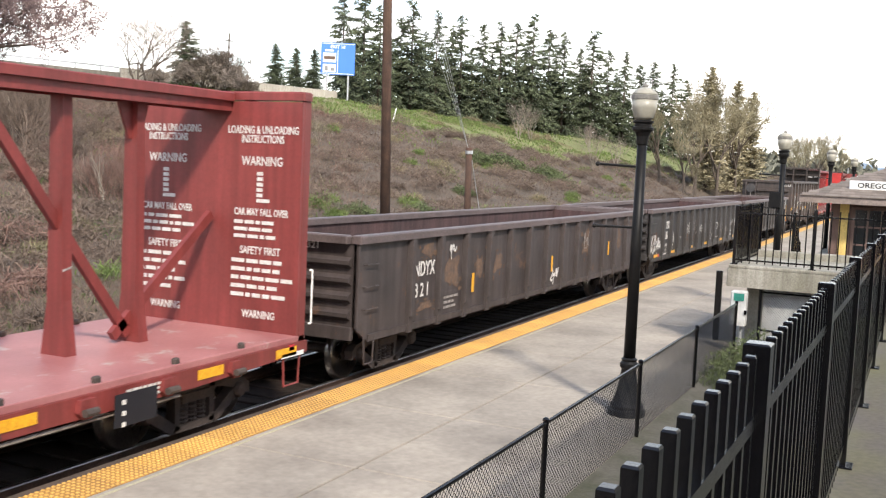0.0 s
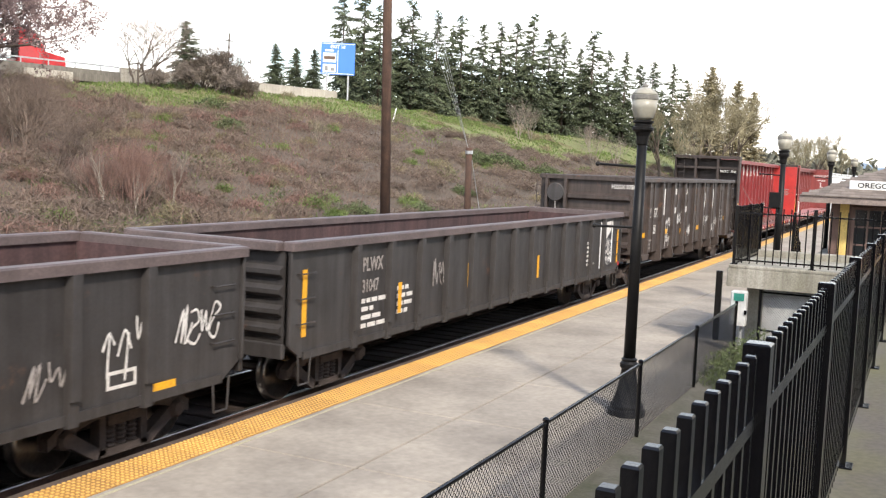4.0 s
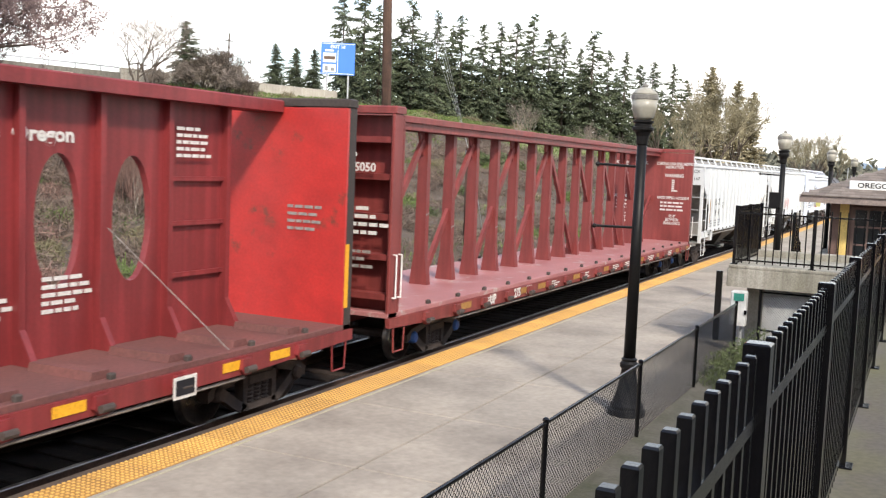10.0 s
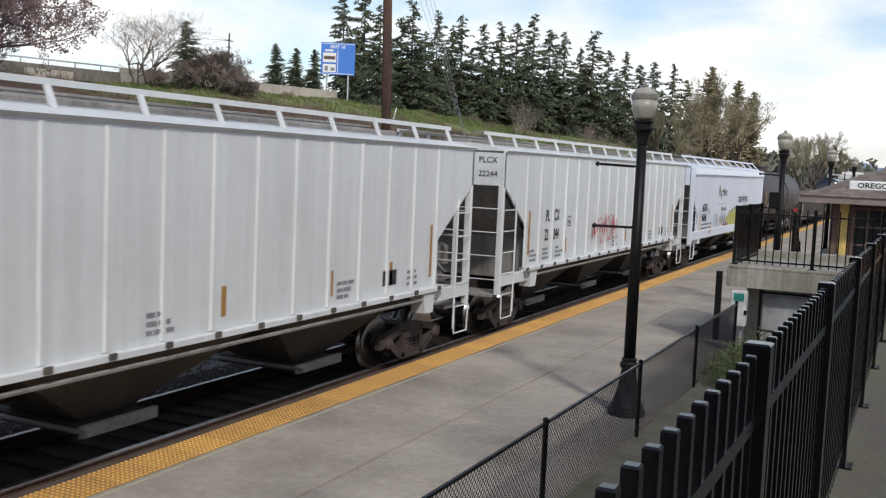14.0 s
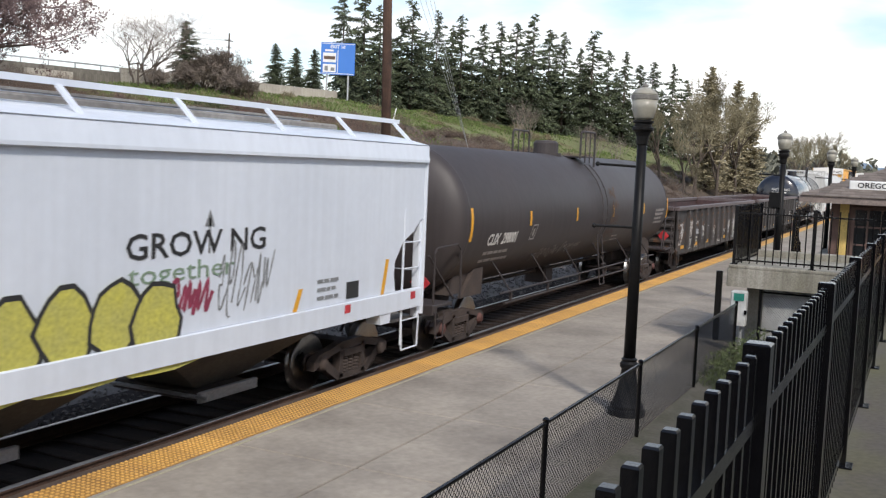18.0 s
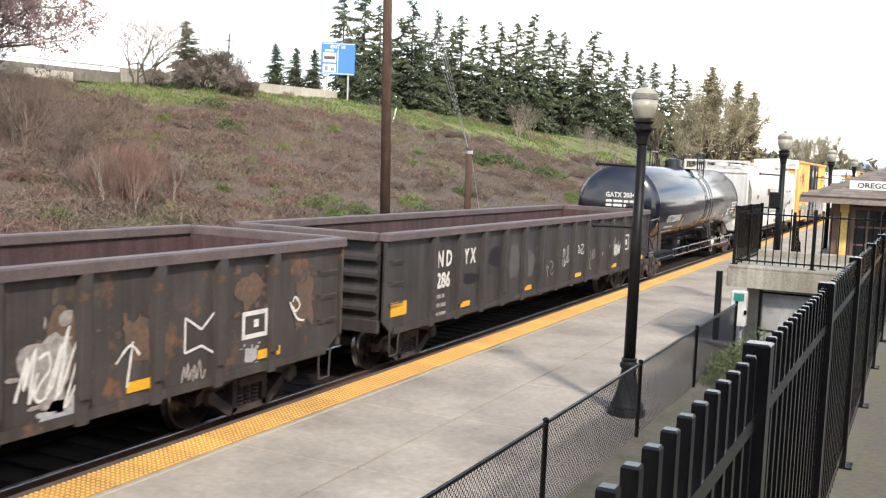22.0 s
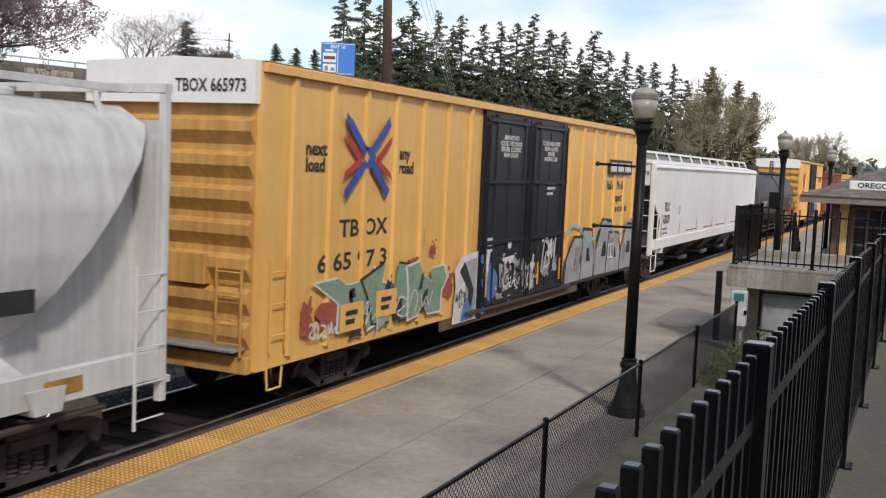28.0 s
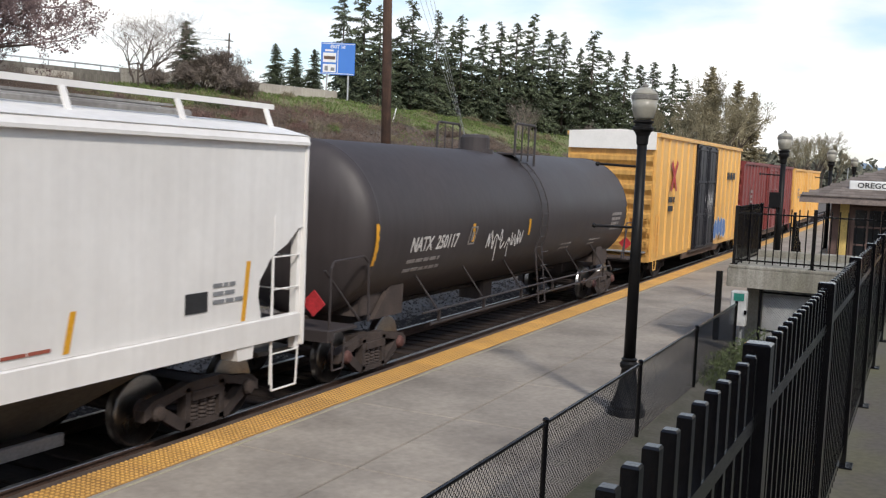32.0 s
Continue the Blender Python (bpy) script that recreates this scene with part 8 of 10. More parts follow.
def ribbed_hopper(u, length, label, mark, number, seed):
    t = wagon(u, length, "covered_hopper", label, "railway wagon", 1.42)
    paint = "grey"
    for s in (-1, 1):
        side_with_cut(t, length, paint, s, 1.50, 1.42, 3.86, 1.45, 3.16, 2.22)
        for k in range(17):
            x = 1.29 + 0.872 * k
            part("side_post", B().prism([(x - 0.045, s * 1.501), (x + 0.045, s * 1.501), (x + 0.028, s * 1.535), (x - 0.028, s * 1.535)], "z", 1.43, 3.80), paint, t)
            if s < 0:
                part("post_foot", B().box(x - 0.05, x + 0.05, -1.63, -1.602, 1.36, 1.43), "grime_shade", t)
        part("side_sill", B().cbox(1.3, length - 1.3, min(s * 1.45, s * 1.60), max(s * 1.45, s * 1.60), 1.34, 1.418, 0.01), paint, t)
        part("train_line", B().cyl((1.4, s * 1.52, 1.22), (length - 1.4, s * 1.52, 1.22), 0.03, 6), "shade", t)
    hopper_roof(t, length, paint, 3.87, 4.03, 4.20)
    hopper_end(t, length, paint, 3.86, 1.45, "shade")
    hopper_pockets(t, length, 3, 1.9, length - 1.9, 1.40)
    y = -1.504
    lettering(mark[:2], 0.36, "stencil_dark", t, on_side(2.58, y, 2.37), bold=0.006, squeeze=0.70)
    lettering(mark[2:], 0.36, "stencil_dark", t, on_side(3.14, y, 2.37), bold=0.006, squeeze=0.70)
    lettering(number[:2], 0.36, "stencil_dark", t, on_side(2.54, y, 1.94), bold=0.006, squeeze=0.68)
    lettering(number[2:], 0.36, "stencil_dark", t, on_side(3.12, y, 1.94), bold=0.006, squeeze=0.72)
    lettering(mark, 0.17, "stencil_dark", t, on_end(0.015, -0.92, 3.62), squeeze=1.0)
    lettering(number, 0.17, "stencil_dark", t, on_end(0.015, -0.92, 3.34), squeeze=1.0)
    r = random.Random(seed)
    b = B().box(4.12, 4.36, y - 0.003, y, 2.42, 2.44).box(4.12, 4.36, y - 0.003, y, 2.20, 2.22).box(4.12, 4.14, y - 0.003, y, 2.22, 2.42).box(4.34, 4.36, y - 0.003, y, 2.22, 2.42).box(4.2, 4.28, y - 0.003, y, 2.26, 2.34)
    part("plate_mark", b, "stencil_dark", t)
    plate(t, 1.50, 1.59, y - 0.001, 1.68, 2.62, "amber")
    for x in (4.0, 6.48, 9.32, 11.8, 13.6):
        plate(t, x, x + 0.085, y - 0.001, 1.58, 1.95, "amber")
    plate(t, length - 1.75, length - 1.68, y - 0.001, 1.6, 2.5, "amber")
    for x in (1.62, 2.45, 3.3, 8.0, 12.0, 14.2):
        bars(print_rows(r, 3, 0.4, 0.05), 0.05, 0.1, t, on_side(x, y, 1.72), "stencil_grey")
    plate(t, length - 3.4, length - 2.95, y - 0.001, 1.58, 1.82, "stencil_dark", "black_panel")
    if seed == 31:
        scribble(r, 2.2, 0.7, 0.035, 9, t, on_side(6.0, y - 0.062, 1.75), "logo_red")
    return t


ribbed_hopper(-57.71, 16.78, "pale grey ribbed covered hopper wagon", "PLCX", "19167", 30)
ribbed_hopper(-39.42, 16.78, "pale grey ribbed covered hopper wagon with red graffiti", "PLCX", "22244", 31)


def smooth_hopper(u, length, label, paint, pockets, crease, seed):
    t = wagon(u, length, "covered_hopper", label, "railway wagon", 1.45)
    for s in (-1, 1):
        cut = 1.0
        pts = [(0.0, 3.84), (0.0, 2.62), (0.14, 2.60), (0.40, 2.40), (0.75, 2.25), (1.0, 1.95), (1.02, 1.75), (0.95, 1.46)]
        poly = pts + [(length - a, z) for a, z in reversed(pts)]
        part("side_sheet", B().prism(poly, "y", min(s * 1.53, s * 1.49), max(s * 1.53, s * 1.49)), paint, t)
        part("crease", B().prism([(s * 1.531, 3.835), (s * 1.545, 3.835), (s * 1.60, crease + 0.02), (s * 1.60, crease - 0.02), (s * 1.531, crease - 0.03)], "x", 0.02, length - 0.02), paint, t)
        part("side_sill", B().cbox(0.1, length - 0.1, min(s * 1.46, s * 1.58), max(s * 1.46, s * 1.58), 1.15, 1.455, 0.012), paint, t)
        for x in (0.0, length):
            part("end_flange", B().cbox(x - 0.03, x + 0.03, min(s * 1.40, s * 1.56), max(s * 1.40, s * 1.56), 1.0, 3.84, 0.01), paint, t)
    hopper_roof(t, length, paint, 3.85, 4.04, 4.21, 1.7, seed == 41)
    hopper_end(t, length, paint, 3.84, 0.95, "grime_shade" if seed == 42 else "shade")
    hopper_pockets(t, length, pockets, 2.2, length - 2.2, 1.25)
    r = random.Random(seed)
    y = -1.534
    if seed == 41:
        lettering("AGHX", 0.42, "stencil_dark", t, on_side(1.80, y, 2.16), bold=0.008, squeeze=0.80)
        lettering("96048", 0.42, "stencil_dark", t, on_side(1.74, y, 1.78), bold=0.008, squeeze=0.85)
        b = B().box(2.98, 3.24, y - 0.003, y, 2.26, 2.28).box(2.98, 3.24, y - 0.003, y, 2.03, 2.05).box(2.98, 3.0, y - 0.003, y, 2.05, 2.26).box(3.22, 3.24, y - 0.003, y, 2.05, 2.26).box(3.07, 3.15, y - 0.003, y, 2.08, 2.16)
        part("plate_mark", b, "stencil_grey", t)
        bars(print_rows(r, 2, 2.4, 0.06), 0.06, 0.15, t, on_side(1.65, y, 1.64), "stencil_grey")
        # the owner's emblem and slogan as plain shapes
        b = B().prism([(4.92, 2.73), (5.02, 2.73), (5.20, 3.10), (5.15, 3.19)], "y", y - 0.004, y - 0.001)
        part("painted_mark", b, "stencil_dark", t, "dark emblem stroke")
        part("painted_mark", B().prism([(5.15, 3.19), (5.22, 3.10), (5.50, 2.73), (5.34, 2.73)], "y", y - 0.004, y - 0.001), "stencil_dark", t, "dark emblem stroke")
        for x, z0, z1 in ((5.55, 2.60, 2.95), (5.84, 2.72, 2.95), (6.06, 2.72, 3.02), (6.18, 2.72, 2.95), (6.46, 2.72, 2.95), (6.66, 2.72, 2.95)):
            part("painted_mark", B().box(x, x + 0.06, y - 0.004, y - 0.001, z0, z1).box(x + 0.06, x + 0.15, y - 0.004, y - 0.001, z1 - 0.07, z1), "stencil_dark", t, "dark emblem stroke")
        part("leaf_mark", B().prism([(5.02, 2.80), (5.22, 3.0), (5.36, 3.02), (5.14, 2.82)], "y", y - 0.006, y - 0.004), "lime", t)
        part("thin_line", B().box(4.87, 6.85, y - 0.003, y - 0.001, 2.40, 2.415), "green", t)
        lettering("Wholesale", 0.26, "stencil_grey", t, on_side(5.66, y, 2.10), squeeze=1.05)
        lettering("GROW NG", 0.40, "stencil_dark", t, on_side(9.80, y, 2.38), bold=0.004, squeeze=1.28)
        lettering("together", 0.32, "green", t, on_side(9.85, y, 2.10), squeeze=1.65)
        part("plant_mark", B().box(11.19, 11.23, y - 0.004, y - 0.001, 2.38, 2.80), "stencil_grey", t)
        part("plant_mark", B().prism([(11.12, 2.70), (11.21, 2.90), (11.30, 2.70)], "y", y - 0.004, y - 0.001), "stencil_grey", t)
        blob(r, 3.3, 0.98, 5, t, on_side(7.35, y, 1.22), "lime", "stencil_dark", spiky=0.14)
        blob(r, 3.9, 0.36, 3, t, on_side(7.2, y - 0.004, 1.06), "lime", "lime", spiky=0.10)
        part("graffiti", B().prism([(6.7, 1.72), (7.05, 1.95), (7.35, 1.75), (7.1, 1.62)], "y", y - 0.012, y - 0.010), "lime", t)
        blob(r, 1.0, 0.5, 2, t, on_side(6.2, y, 1.22), "pink", "stencil", spiky=0.35)
        scribble(r, 2.7, 0.65, 0.035, 8, t, on_side(4.05, y, 1.38), "stencil_grey")
        scribble(r, 0.75, 0.5, 0.06, 3, t, on_side(10.4, y, 1.62), "pink")
        scribble(r, 1.1, 0.9, 0.03, 6, t, on_side(11.3, y, 1.60), "stencil_grey")
        for x, z, h in ((1.2, 1.46, 0.72), (3.52, 1.44, 0.32), (5.42, 1.44, 0.3), (13.0, 1.46, 0.30), (15.45, 1.46, 0.55)):
            part("reflector", B().prism([(x, z), (x + 0.1, z), (x + 0.24, z + h), (x + 0.14, z + h)], "y", y - 0.005, y - 0.002), "reflector", t)
        plate(t, 14.4, 14.75, y - 0.002, 1.50, 1.75, "stencil_dark", "black_panel")
        for x in (3.1, 14.3, 16.4):
            plate(t, x, x + 0.16, -1.582, 1.30, 1.42, "redplate")
        bars(print_rows(r, 3, 0.7, 0.05), 0.05, 0.12, t, on_side(13.6, y, 1.8), "stencil_grey")
        bars(print_rows(r, 5, 0.4, 0.05), 0.05, 0.13, t, on_end(0.015, -0.4, 3.6), "stencil_grey")
    else:
        lettering("TILX", 0.42, "stencil_dark", t, on_side(1.48, y, 2.32), bold=0.003, squeeze=0.8)
        lettering("638778", 0.40, "stencil_dark", t, on_side(1.38, y, 1.92), bold=0.003, squeeze=0.72)
        lettering("TILX\n638778", 0.17, "stencil_dark", t, on_end(0.015, -0.85, 3.62), squeeze=0.95)
        bars(print_rows(r, 2, 0.9, 0.06), 0.06, 0.14, t, on_side(1.25, y, 1.72), "stencil_grey")
        b = B().box(3.6, 3.8, y - 0.003, y, 2.42, 2.45).box(3.6, 3.8, y - 0.003, y, 2.17, 2.2).box(3.6, 3.63, y - 0.003, y, 2.2, 2.42).box(3.77, 3.8, y - 0.003, y, 2.2, 2.42)
        part("plate_mark", b, "stencil_grey", t)
        for x, z, h in ((1.08, 1.48, 0.75), (3.75, 1.5, 0.42), (6.62, 1.5, 0.42), (9.62, 1.5, 0.42), (12.6, 1.5, 0.42), (15.92, 1.5, 0.42), (18.82, 1.48, 0.75)):
            part("reflector", B().prism([(x, z), (x + 0.08, z), (x + 0.17, z + h), (x + 0.09, z + h)], "y", y - 0.005, y - 0.002), "reflector", t)
        for x in (4.9, 7.95, 10.6, 13.9):
            bars([[0.08, 0.1, 0.2, 0.3, 0.2, 0.25, 0.3, 0.28]], 0.036, 0.1, t, on_side(x, y, 1.55), "brickred")
        plate(t, 17.75, 18.15, y - 0.002, 1.68, 1.92, "stencil_dark", "black_panel")
        bars(print_rows(r, 3, 0.5, 0.05), 0.05, 0.1, t, on_side(18.25, y, 1.95), "stencil_grey")
    return t


smooth_hopper(-21.2, 16.9, "pale blue-grey covered hopper wagon with yellow graffiti", "bluegrey", 3, 3.58, 41)
smooth_hopper(110.51, 20.2, "long cream-white covered hopper wagon with amber reflectors", "cream", 4, 3.74, 42)


def barrel_hopper(u, length):
    t = wagon(u, length, "covered_hopper", "weathered grey round-sided covered hopper wagon with rust stains", "railway wagon", 1.5)
    paint = "oldgrey"
    prof = [(-0.9, 4.05), (-1.30, 3.84), (-1.50, 3.45), (-1.575, 3.0), (-1.56, 2.55), (-1.45, 2.12), (-1.22, 1.75), (-0.95, 1.55)]
    k = np.linspace(0, len(prof) - 1, 29)
    prof = [(float(np.interp(a, range(len(prof)), [q[0] for q in prof])), float(np.interp(a, range(len(prof)), [q[1] for q in prof]))) for a in k]
    full = prof + [(-y, z) for y, z in reversed(prof)]

    def start(z):
        return float(np.interp(z, [1.5, 1.62, 3.2, 3.77, 4.1], [1.95, 1.93, 0.62, 0.14, 0.1]))

    b = B()
    n = len(full)
    for y, z in full:
        b.v.append((start(z), y, z))
    for y, z in full:
        b.v.append((length - start(z), y, z))
    caps = [B().add(b.v[:n], [tuple(range(n))]), B().add(b.v[n:], [tuple(range(n - 1, -1, -1))])]
    b.f = [(i, n + i, n + (i + 1) % n, (i + 1) % n) for i in range(n)]
    part("barrel", b, paint, t, smooth=True)
    for cap in caps:
        part("barrel_end", cap, paint, t)
    for x, d in ((0.0, 1), (length, -1)):
        f = lambda a: x + d * a
        part("end_wall", B().box(min(f(0.02), f(0.10)), max(f(0.02), f(0.10)), -1.45, 1.45, 0.98, 3.75), paint, t)
        for s in (-1, 1):
            part("end_web", B().prism([(f(0.1), 3.75), (f(0.14), 3.77), (f(1.95), 1.6), (f(1.95), 1.2), (f(0.1), 1.2)], "y", min(s * 1.12, s * 1.08), max(s * 1.12, s * 1.08)), paint, t)
            part("end_post", B().cbox(min(f(-0.02), f(0.08)), max(f(-0.02), f(0.08)), min(s * 1.44, s * 1.54), max(s * 1.44, s * 1.54), 0.75, 4.2, 0.01), paint, t)
            la = part("ladder_stile", B().tube([(f(0.5), s * 1.55, 0.5), (f(0.5), s * 1.55, 2.3)], 0.02, 6), paint, t)
            for k in range(5):
                part("rung", B().cyl((f(0.04), s * 1.55, 0.6 + k * 0.4), (f(0.5), s * 1.55, 0.6 + k * 0.4), 0.012, 5), paint, la)
            part("end_stay", B().cbox(min(f(-0.02), f(0.04)), max(f(-0.02), f(0.04)), min(s * 0.45, s * 0.5), max(s * 0.45, s * 0.5), 2.9, 4.22, 0.005), paint, t)
            part("jack_pad", B().prism([(f(1.5), 1.2), (f(2.0), 1.2), (f(1.9), 0.95), (f(1.55), 0.95)], "y", min(s * 1.30, s * 1.58), max(s * 1.30, s * 1.58)), paint, t)
        part("end_rail", B().box(min(f(-0.03), f(0.09)), max(f(-0.03), f(0.09)), -1.54, 1.54, 4.201, 4.30), paint, t)
        part("end_rail", B().box(min(f(-0.03), f(0.019)), max(f(-0.03), f(0.019)), -1.43, 1.43, 3.72, 3.9), paint, t)
        part("outlet_ring", B().lathe([(0.21, -0.03), (0.21, 0.03), (0.15, 0.03), (0.15, -0.03)], "x", 20, (f(0.0), -1.05, 1.55)), paint, t)
        # flat black disc in the ring; the dark of an opening is its colour
        part("outlet_hole", B().lathe([(0.002, -0.012), (0.15, -0.012)], "x", 20, (f(0.008), -1.05, 1.55)), "rubber", t)
        part("end_platform", B().cbox(min(f(-0.2), f(0.02)), max(f(-0.2), f(0.02)), -1.45, 1.45, 0.92, 1.0, 0.01), paint, t)
    for s in (-1, 1):
        part("side_sill", B().cbox(0.1, length - 0.1, min(s * 1.44, s * 1.54), max(s * 1.44, s * 1.54), 1.02, 1.36, 0.015), paint, t)
        part("side_skirt", B().add([(1.95, s * 1.5, 1.361), (length - 1.95, s * 1.5, 1.361), (length - 1.95, s * 0.98, 1.57), (1.95, s * 0.98, 1.57)], [(0, 1, 2, 3)]), paint, t)
        part("train_line", B().cyl((0.8, s * 1.4, 0.82), (length - 0.8, s * 1.4, 0.82), 0.04, 6), "truck", t)
        # darker board colour stands in for the shadow under it
        part("running_board", B().box(0.1, length - 0.1, min(s * 1.0, s * 0.72), max(s * 1.0, s * 0.72), 4.21, 4.25), "shade", t)
        part("board_edge", B().box(0.05, length - 0.05, min(s * 1.002, s * 1.03), max(s * 1.002, s * 1.03), 4.19, 4.27), paint, t)
        for k in range(13):
            x = 0.6 + (length - 1.2) * k / 12
            part("board_bracket", B().bar_between((x, s * 1.12, 3.9), (x, s * 1.0, 4.19), 0.06, 0.04), paint, t)
    for k in range(5):
        x = 1.2 + (length - 2.4) * k / 4
        part("roof_hatch", B().lathe([(0.32, 0), (0.32, 0.1), (0.25, 0.14)], "z", 16, (x, 0, 4.05)), paint, t)
    part("underframe", B().box(2.2, length - 2.2, -0.9, 0.9, 0.72, 1.0), "grime_shade", t)
    for k in range(4):
        x = 3.6 + k * 3.9
        part("outlet", B().cbox(x - 0.5, x + 0.5, -0.7, 0.7, 0.34, 0.718, 0.08), "truck", t)
        part("outlet_pipe", B().cyl((x, -1.3, 0.5), (x, 1.3, 0.5), 0.12, 10), "truck", t)
    y = -1.58
    lettering("DMIX", 0.34, "stencil_dark", t, on_side(2.7, y, 2.45), squeeze=0.75)
    lettering("5049", 0.34, "stencil_dark", t, on_side(2.7, y + 0.012, 2.02 + 0.35 - 0.36), squeeze=0.75)
    r = random.Random(44)
    lettering("DMIX   5049", 0.15, "stencil_grey", t, on_end(0.018, 0.9, 2.95))
    bars(print_rows(r, 5, 0.9, 0.06), 0.06, 0.13, t, on_end(0.018, 0.9, 2.75), "skyblue")
    scribble(r, 1.6, 1.0, 0.05, 4, t, on_side(7.3, y - 0.003, 2.45), "stencil")
    for x, w, h in ((6.3, 0.9, 0.35), (14.2, 0.35, 0.12), (15.6, 0.5, 0.1), (12.6, 0.4, 0.14)):
        plate(t, x, x + w, y - 0.002, 2.62 if x < 8 else 2.72, 2.62 + h if x < 8 else 2.72 + h, "rustpatch", "rust_stain")
    for x in (4.2, 7.0, 9.6, 12.4, 15.0, 17.4):
        plate(t, x, x + 0.5, -1.544, 1.10, 1.26, "amber")
    scribble(r, 1.6, 0.28, 0.03, 6, t, on_side(2.3, -1.546, 1.06), "logo_red")
    plate(t, 16.9, 17.35, -1.46, 1.95, 2.2, "stencil_dark", "black_panel")
    return t


barrel_hopper(69.0, 19.15)


# -- tank wagons --
def tank_wagon(u, length, label, paint, mark, mark_at, bars_x, bar_h, dome_x, seed, zc=2.43, rad=1.47):
    t = wagon(u, length, "tank_wagon", label, "railway wagon", 2.02, "grease", False)
    x0, x1 = 0.85, length - 0.85
    prof = []
    for i in range(9):
        a = i / 8 * math.pi / 2
        prof.append((max(0.02, rad * math.sin(a)), x0 + 0.48 * (1 - math.cos(a))))
    prof += [(rad, length / 2 - 0.01)] + [(r, length - h) for r, h in reversed(prof)]
    part("tank", B().lathe([(r, h) for r, h in prof], "x", 56, (0, 0, zc)), paint, t, smooth=True)
    part("weld_band", B().lathe([(rad + 0.001, -0.03), (rad + 0.007, -0.02), (rad + 0.007, 0.02), (rad + 0.001, 0.03)], "x", 56, (1.36, 0, zc)), paint, t)
    part("weld_band", B().lathe([(rad + 0.001, -0.03), (rad + 0.007, -0.02), (rad + 0.007, 0.02), (rad + 0.001, 0.03)], "x", 56, (length - 1.36, 0, zc)), paint, t)
    fr = "tank" if paint == "tank" else "gloss"
    for x, d in ((0.0, 1), (length, -1)):
        f = lambda a: x + d * a
        part("stub_sill", B().cbox(min(f(0.0), f(3.2)), max(f(0.0), f(3.2)), -0.25, 0.25, 0.70, 1.02, 0.02), "truck", t)
        part("end_sill", B().cbox(min(f(0.0), f(0.18)), max(f(0.0), f(0.18)), -1.42, 1.42, 0.86, 1.04, 0.015), fr, t)
        part("end_platform", B().cbox(min(f(0.18), f(0.85)), max(f(0.18), f(0.85)), -1.40, 1.40, 0.98, 1.03, 0.01), fr, t)
        part("saddle", B().prism([(f(1.5), 1.03), (f(2.9), 1.03), (f(2.75), 1.65), (f(2.2), 1.75), (f(1.75), 1.5)], "y", -1.0, 1.0), "truck", t)
        for s in (-1, 1):
            part("saddle_web", B().prism([(f(1.9), 0.95), (f(2.9), 0.95), (f(2.95), 1.75), (f(2.75), 1.75)], "y", min(s * 1.02, s * 1.10), max(s * 1.02, s * 1.10)), "truck", t)
            part("end_handrail", B().tube([(f(0.08), s * 1.38, 1.04), (f(0.08), s * 1.38, 1.95), (f(0.16), s * 1.38, 2.05), (f(1.0), s * 1.40, 2.08), (f(1.15), s * 1.40, 1.98), (f(1.2), s * 1.40, 1.04)], 0.02, 6), fr, t)
            part("end_strut", B().cyl((f(0.2), s * 1.2, 1.9), (f(1.1), s * 1.3, 1.05), 0.02, 6), fr, t)
            stirrup(t, f(0.25), s * 1.44, 0.9, fr, 0.36, 0.46)
        part("hazard_placard", B().prism([(-1.32, 1.42), (-1.12, 1.62), (-0.92, 1.42), (-1.12, 1.22)], "x", f(0.05) - 0.01, f(0.05) + 0.01), "redplate" if paint == "tank" else "white", t)
    for s in (-1, 1):
        part("side_handrail", B().cyl((2.9, s * 1.5, 0.98), (length - 2.9, s * 1.5, 0.98), 0.02, 6), fr, t)
        part("side_handrail", B().cyl((3.4, s * 1.42, 0.72), (length - 3.4, s * 1.42, 0.72), 0.025, 6), fr, t)
        for k in range(6):
            x = 3.5 + (length - 7.0) * k / 5
            part("rail_stay", B().cyl((x, s * 1.5, 0.98), (x - 0.35, s * 1.2, 1.6), 0.02, 5), fr, t)
            part("pipe_hanger", B().box(x + 0.2, x + 0.25, min(s * 1.40, s * 1.45), max(s * 1.40, s * 1.45), 0.72, 0.97), fr, t)
    part("bottom_pipe", B().cyl((3.3, 0, 0.86), (length - 3.3, 0, 0.86), 0.05, 8), "truck", t)
    part("outlet_valve", B().cbox(length / 2 - 0.3, length / 2 + 0.3, -0.3, 0.3, 0.55, 0.99, 0.06), "truck", t)
    # top platform with dome
    zt = zc + rad
    part("dome", B().lathe([(0.33, -0.12), (0.33, 0.28), (0.28, 0.34), (0.02, 0.36)], "z", 20, (dome_x, 0, zt)), fr, t, smooth=False)
    part("dome_flange", B().lathe([(0.42, -0.1), (0.42, 0.03), (0.33, 0.03)], "z", 20, (dome_x, 0, zt)), fr, t)
    for a, e in ((dome_x + 0.5, dome_x + 1.25),):
        part("top_grating", B().cbox(a, e, -0.95, 0.95, zt - 0.06, zt - 0.02, 0.008), fr, t)
    rx0, rx1 = dome_x + 0.02, dome_x + 1.25
    for s in (-1, 1):
        rail = part("platform_rail", B().tube([(rx0, s * 0.95, zt - 0.1), (rx0, s * 0.95, zt + 0.55), (rx0 + 0.08, s * 0.95, zt + 0.62), (rx1 - 0.08, s * 0.95, zt + 0.62), (rx1, s * 0.95, zt + 0.55), (rx1, s * 0.95, zt - 0.3)], 0.028, 6), fr, t)
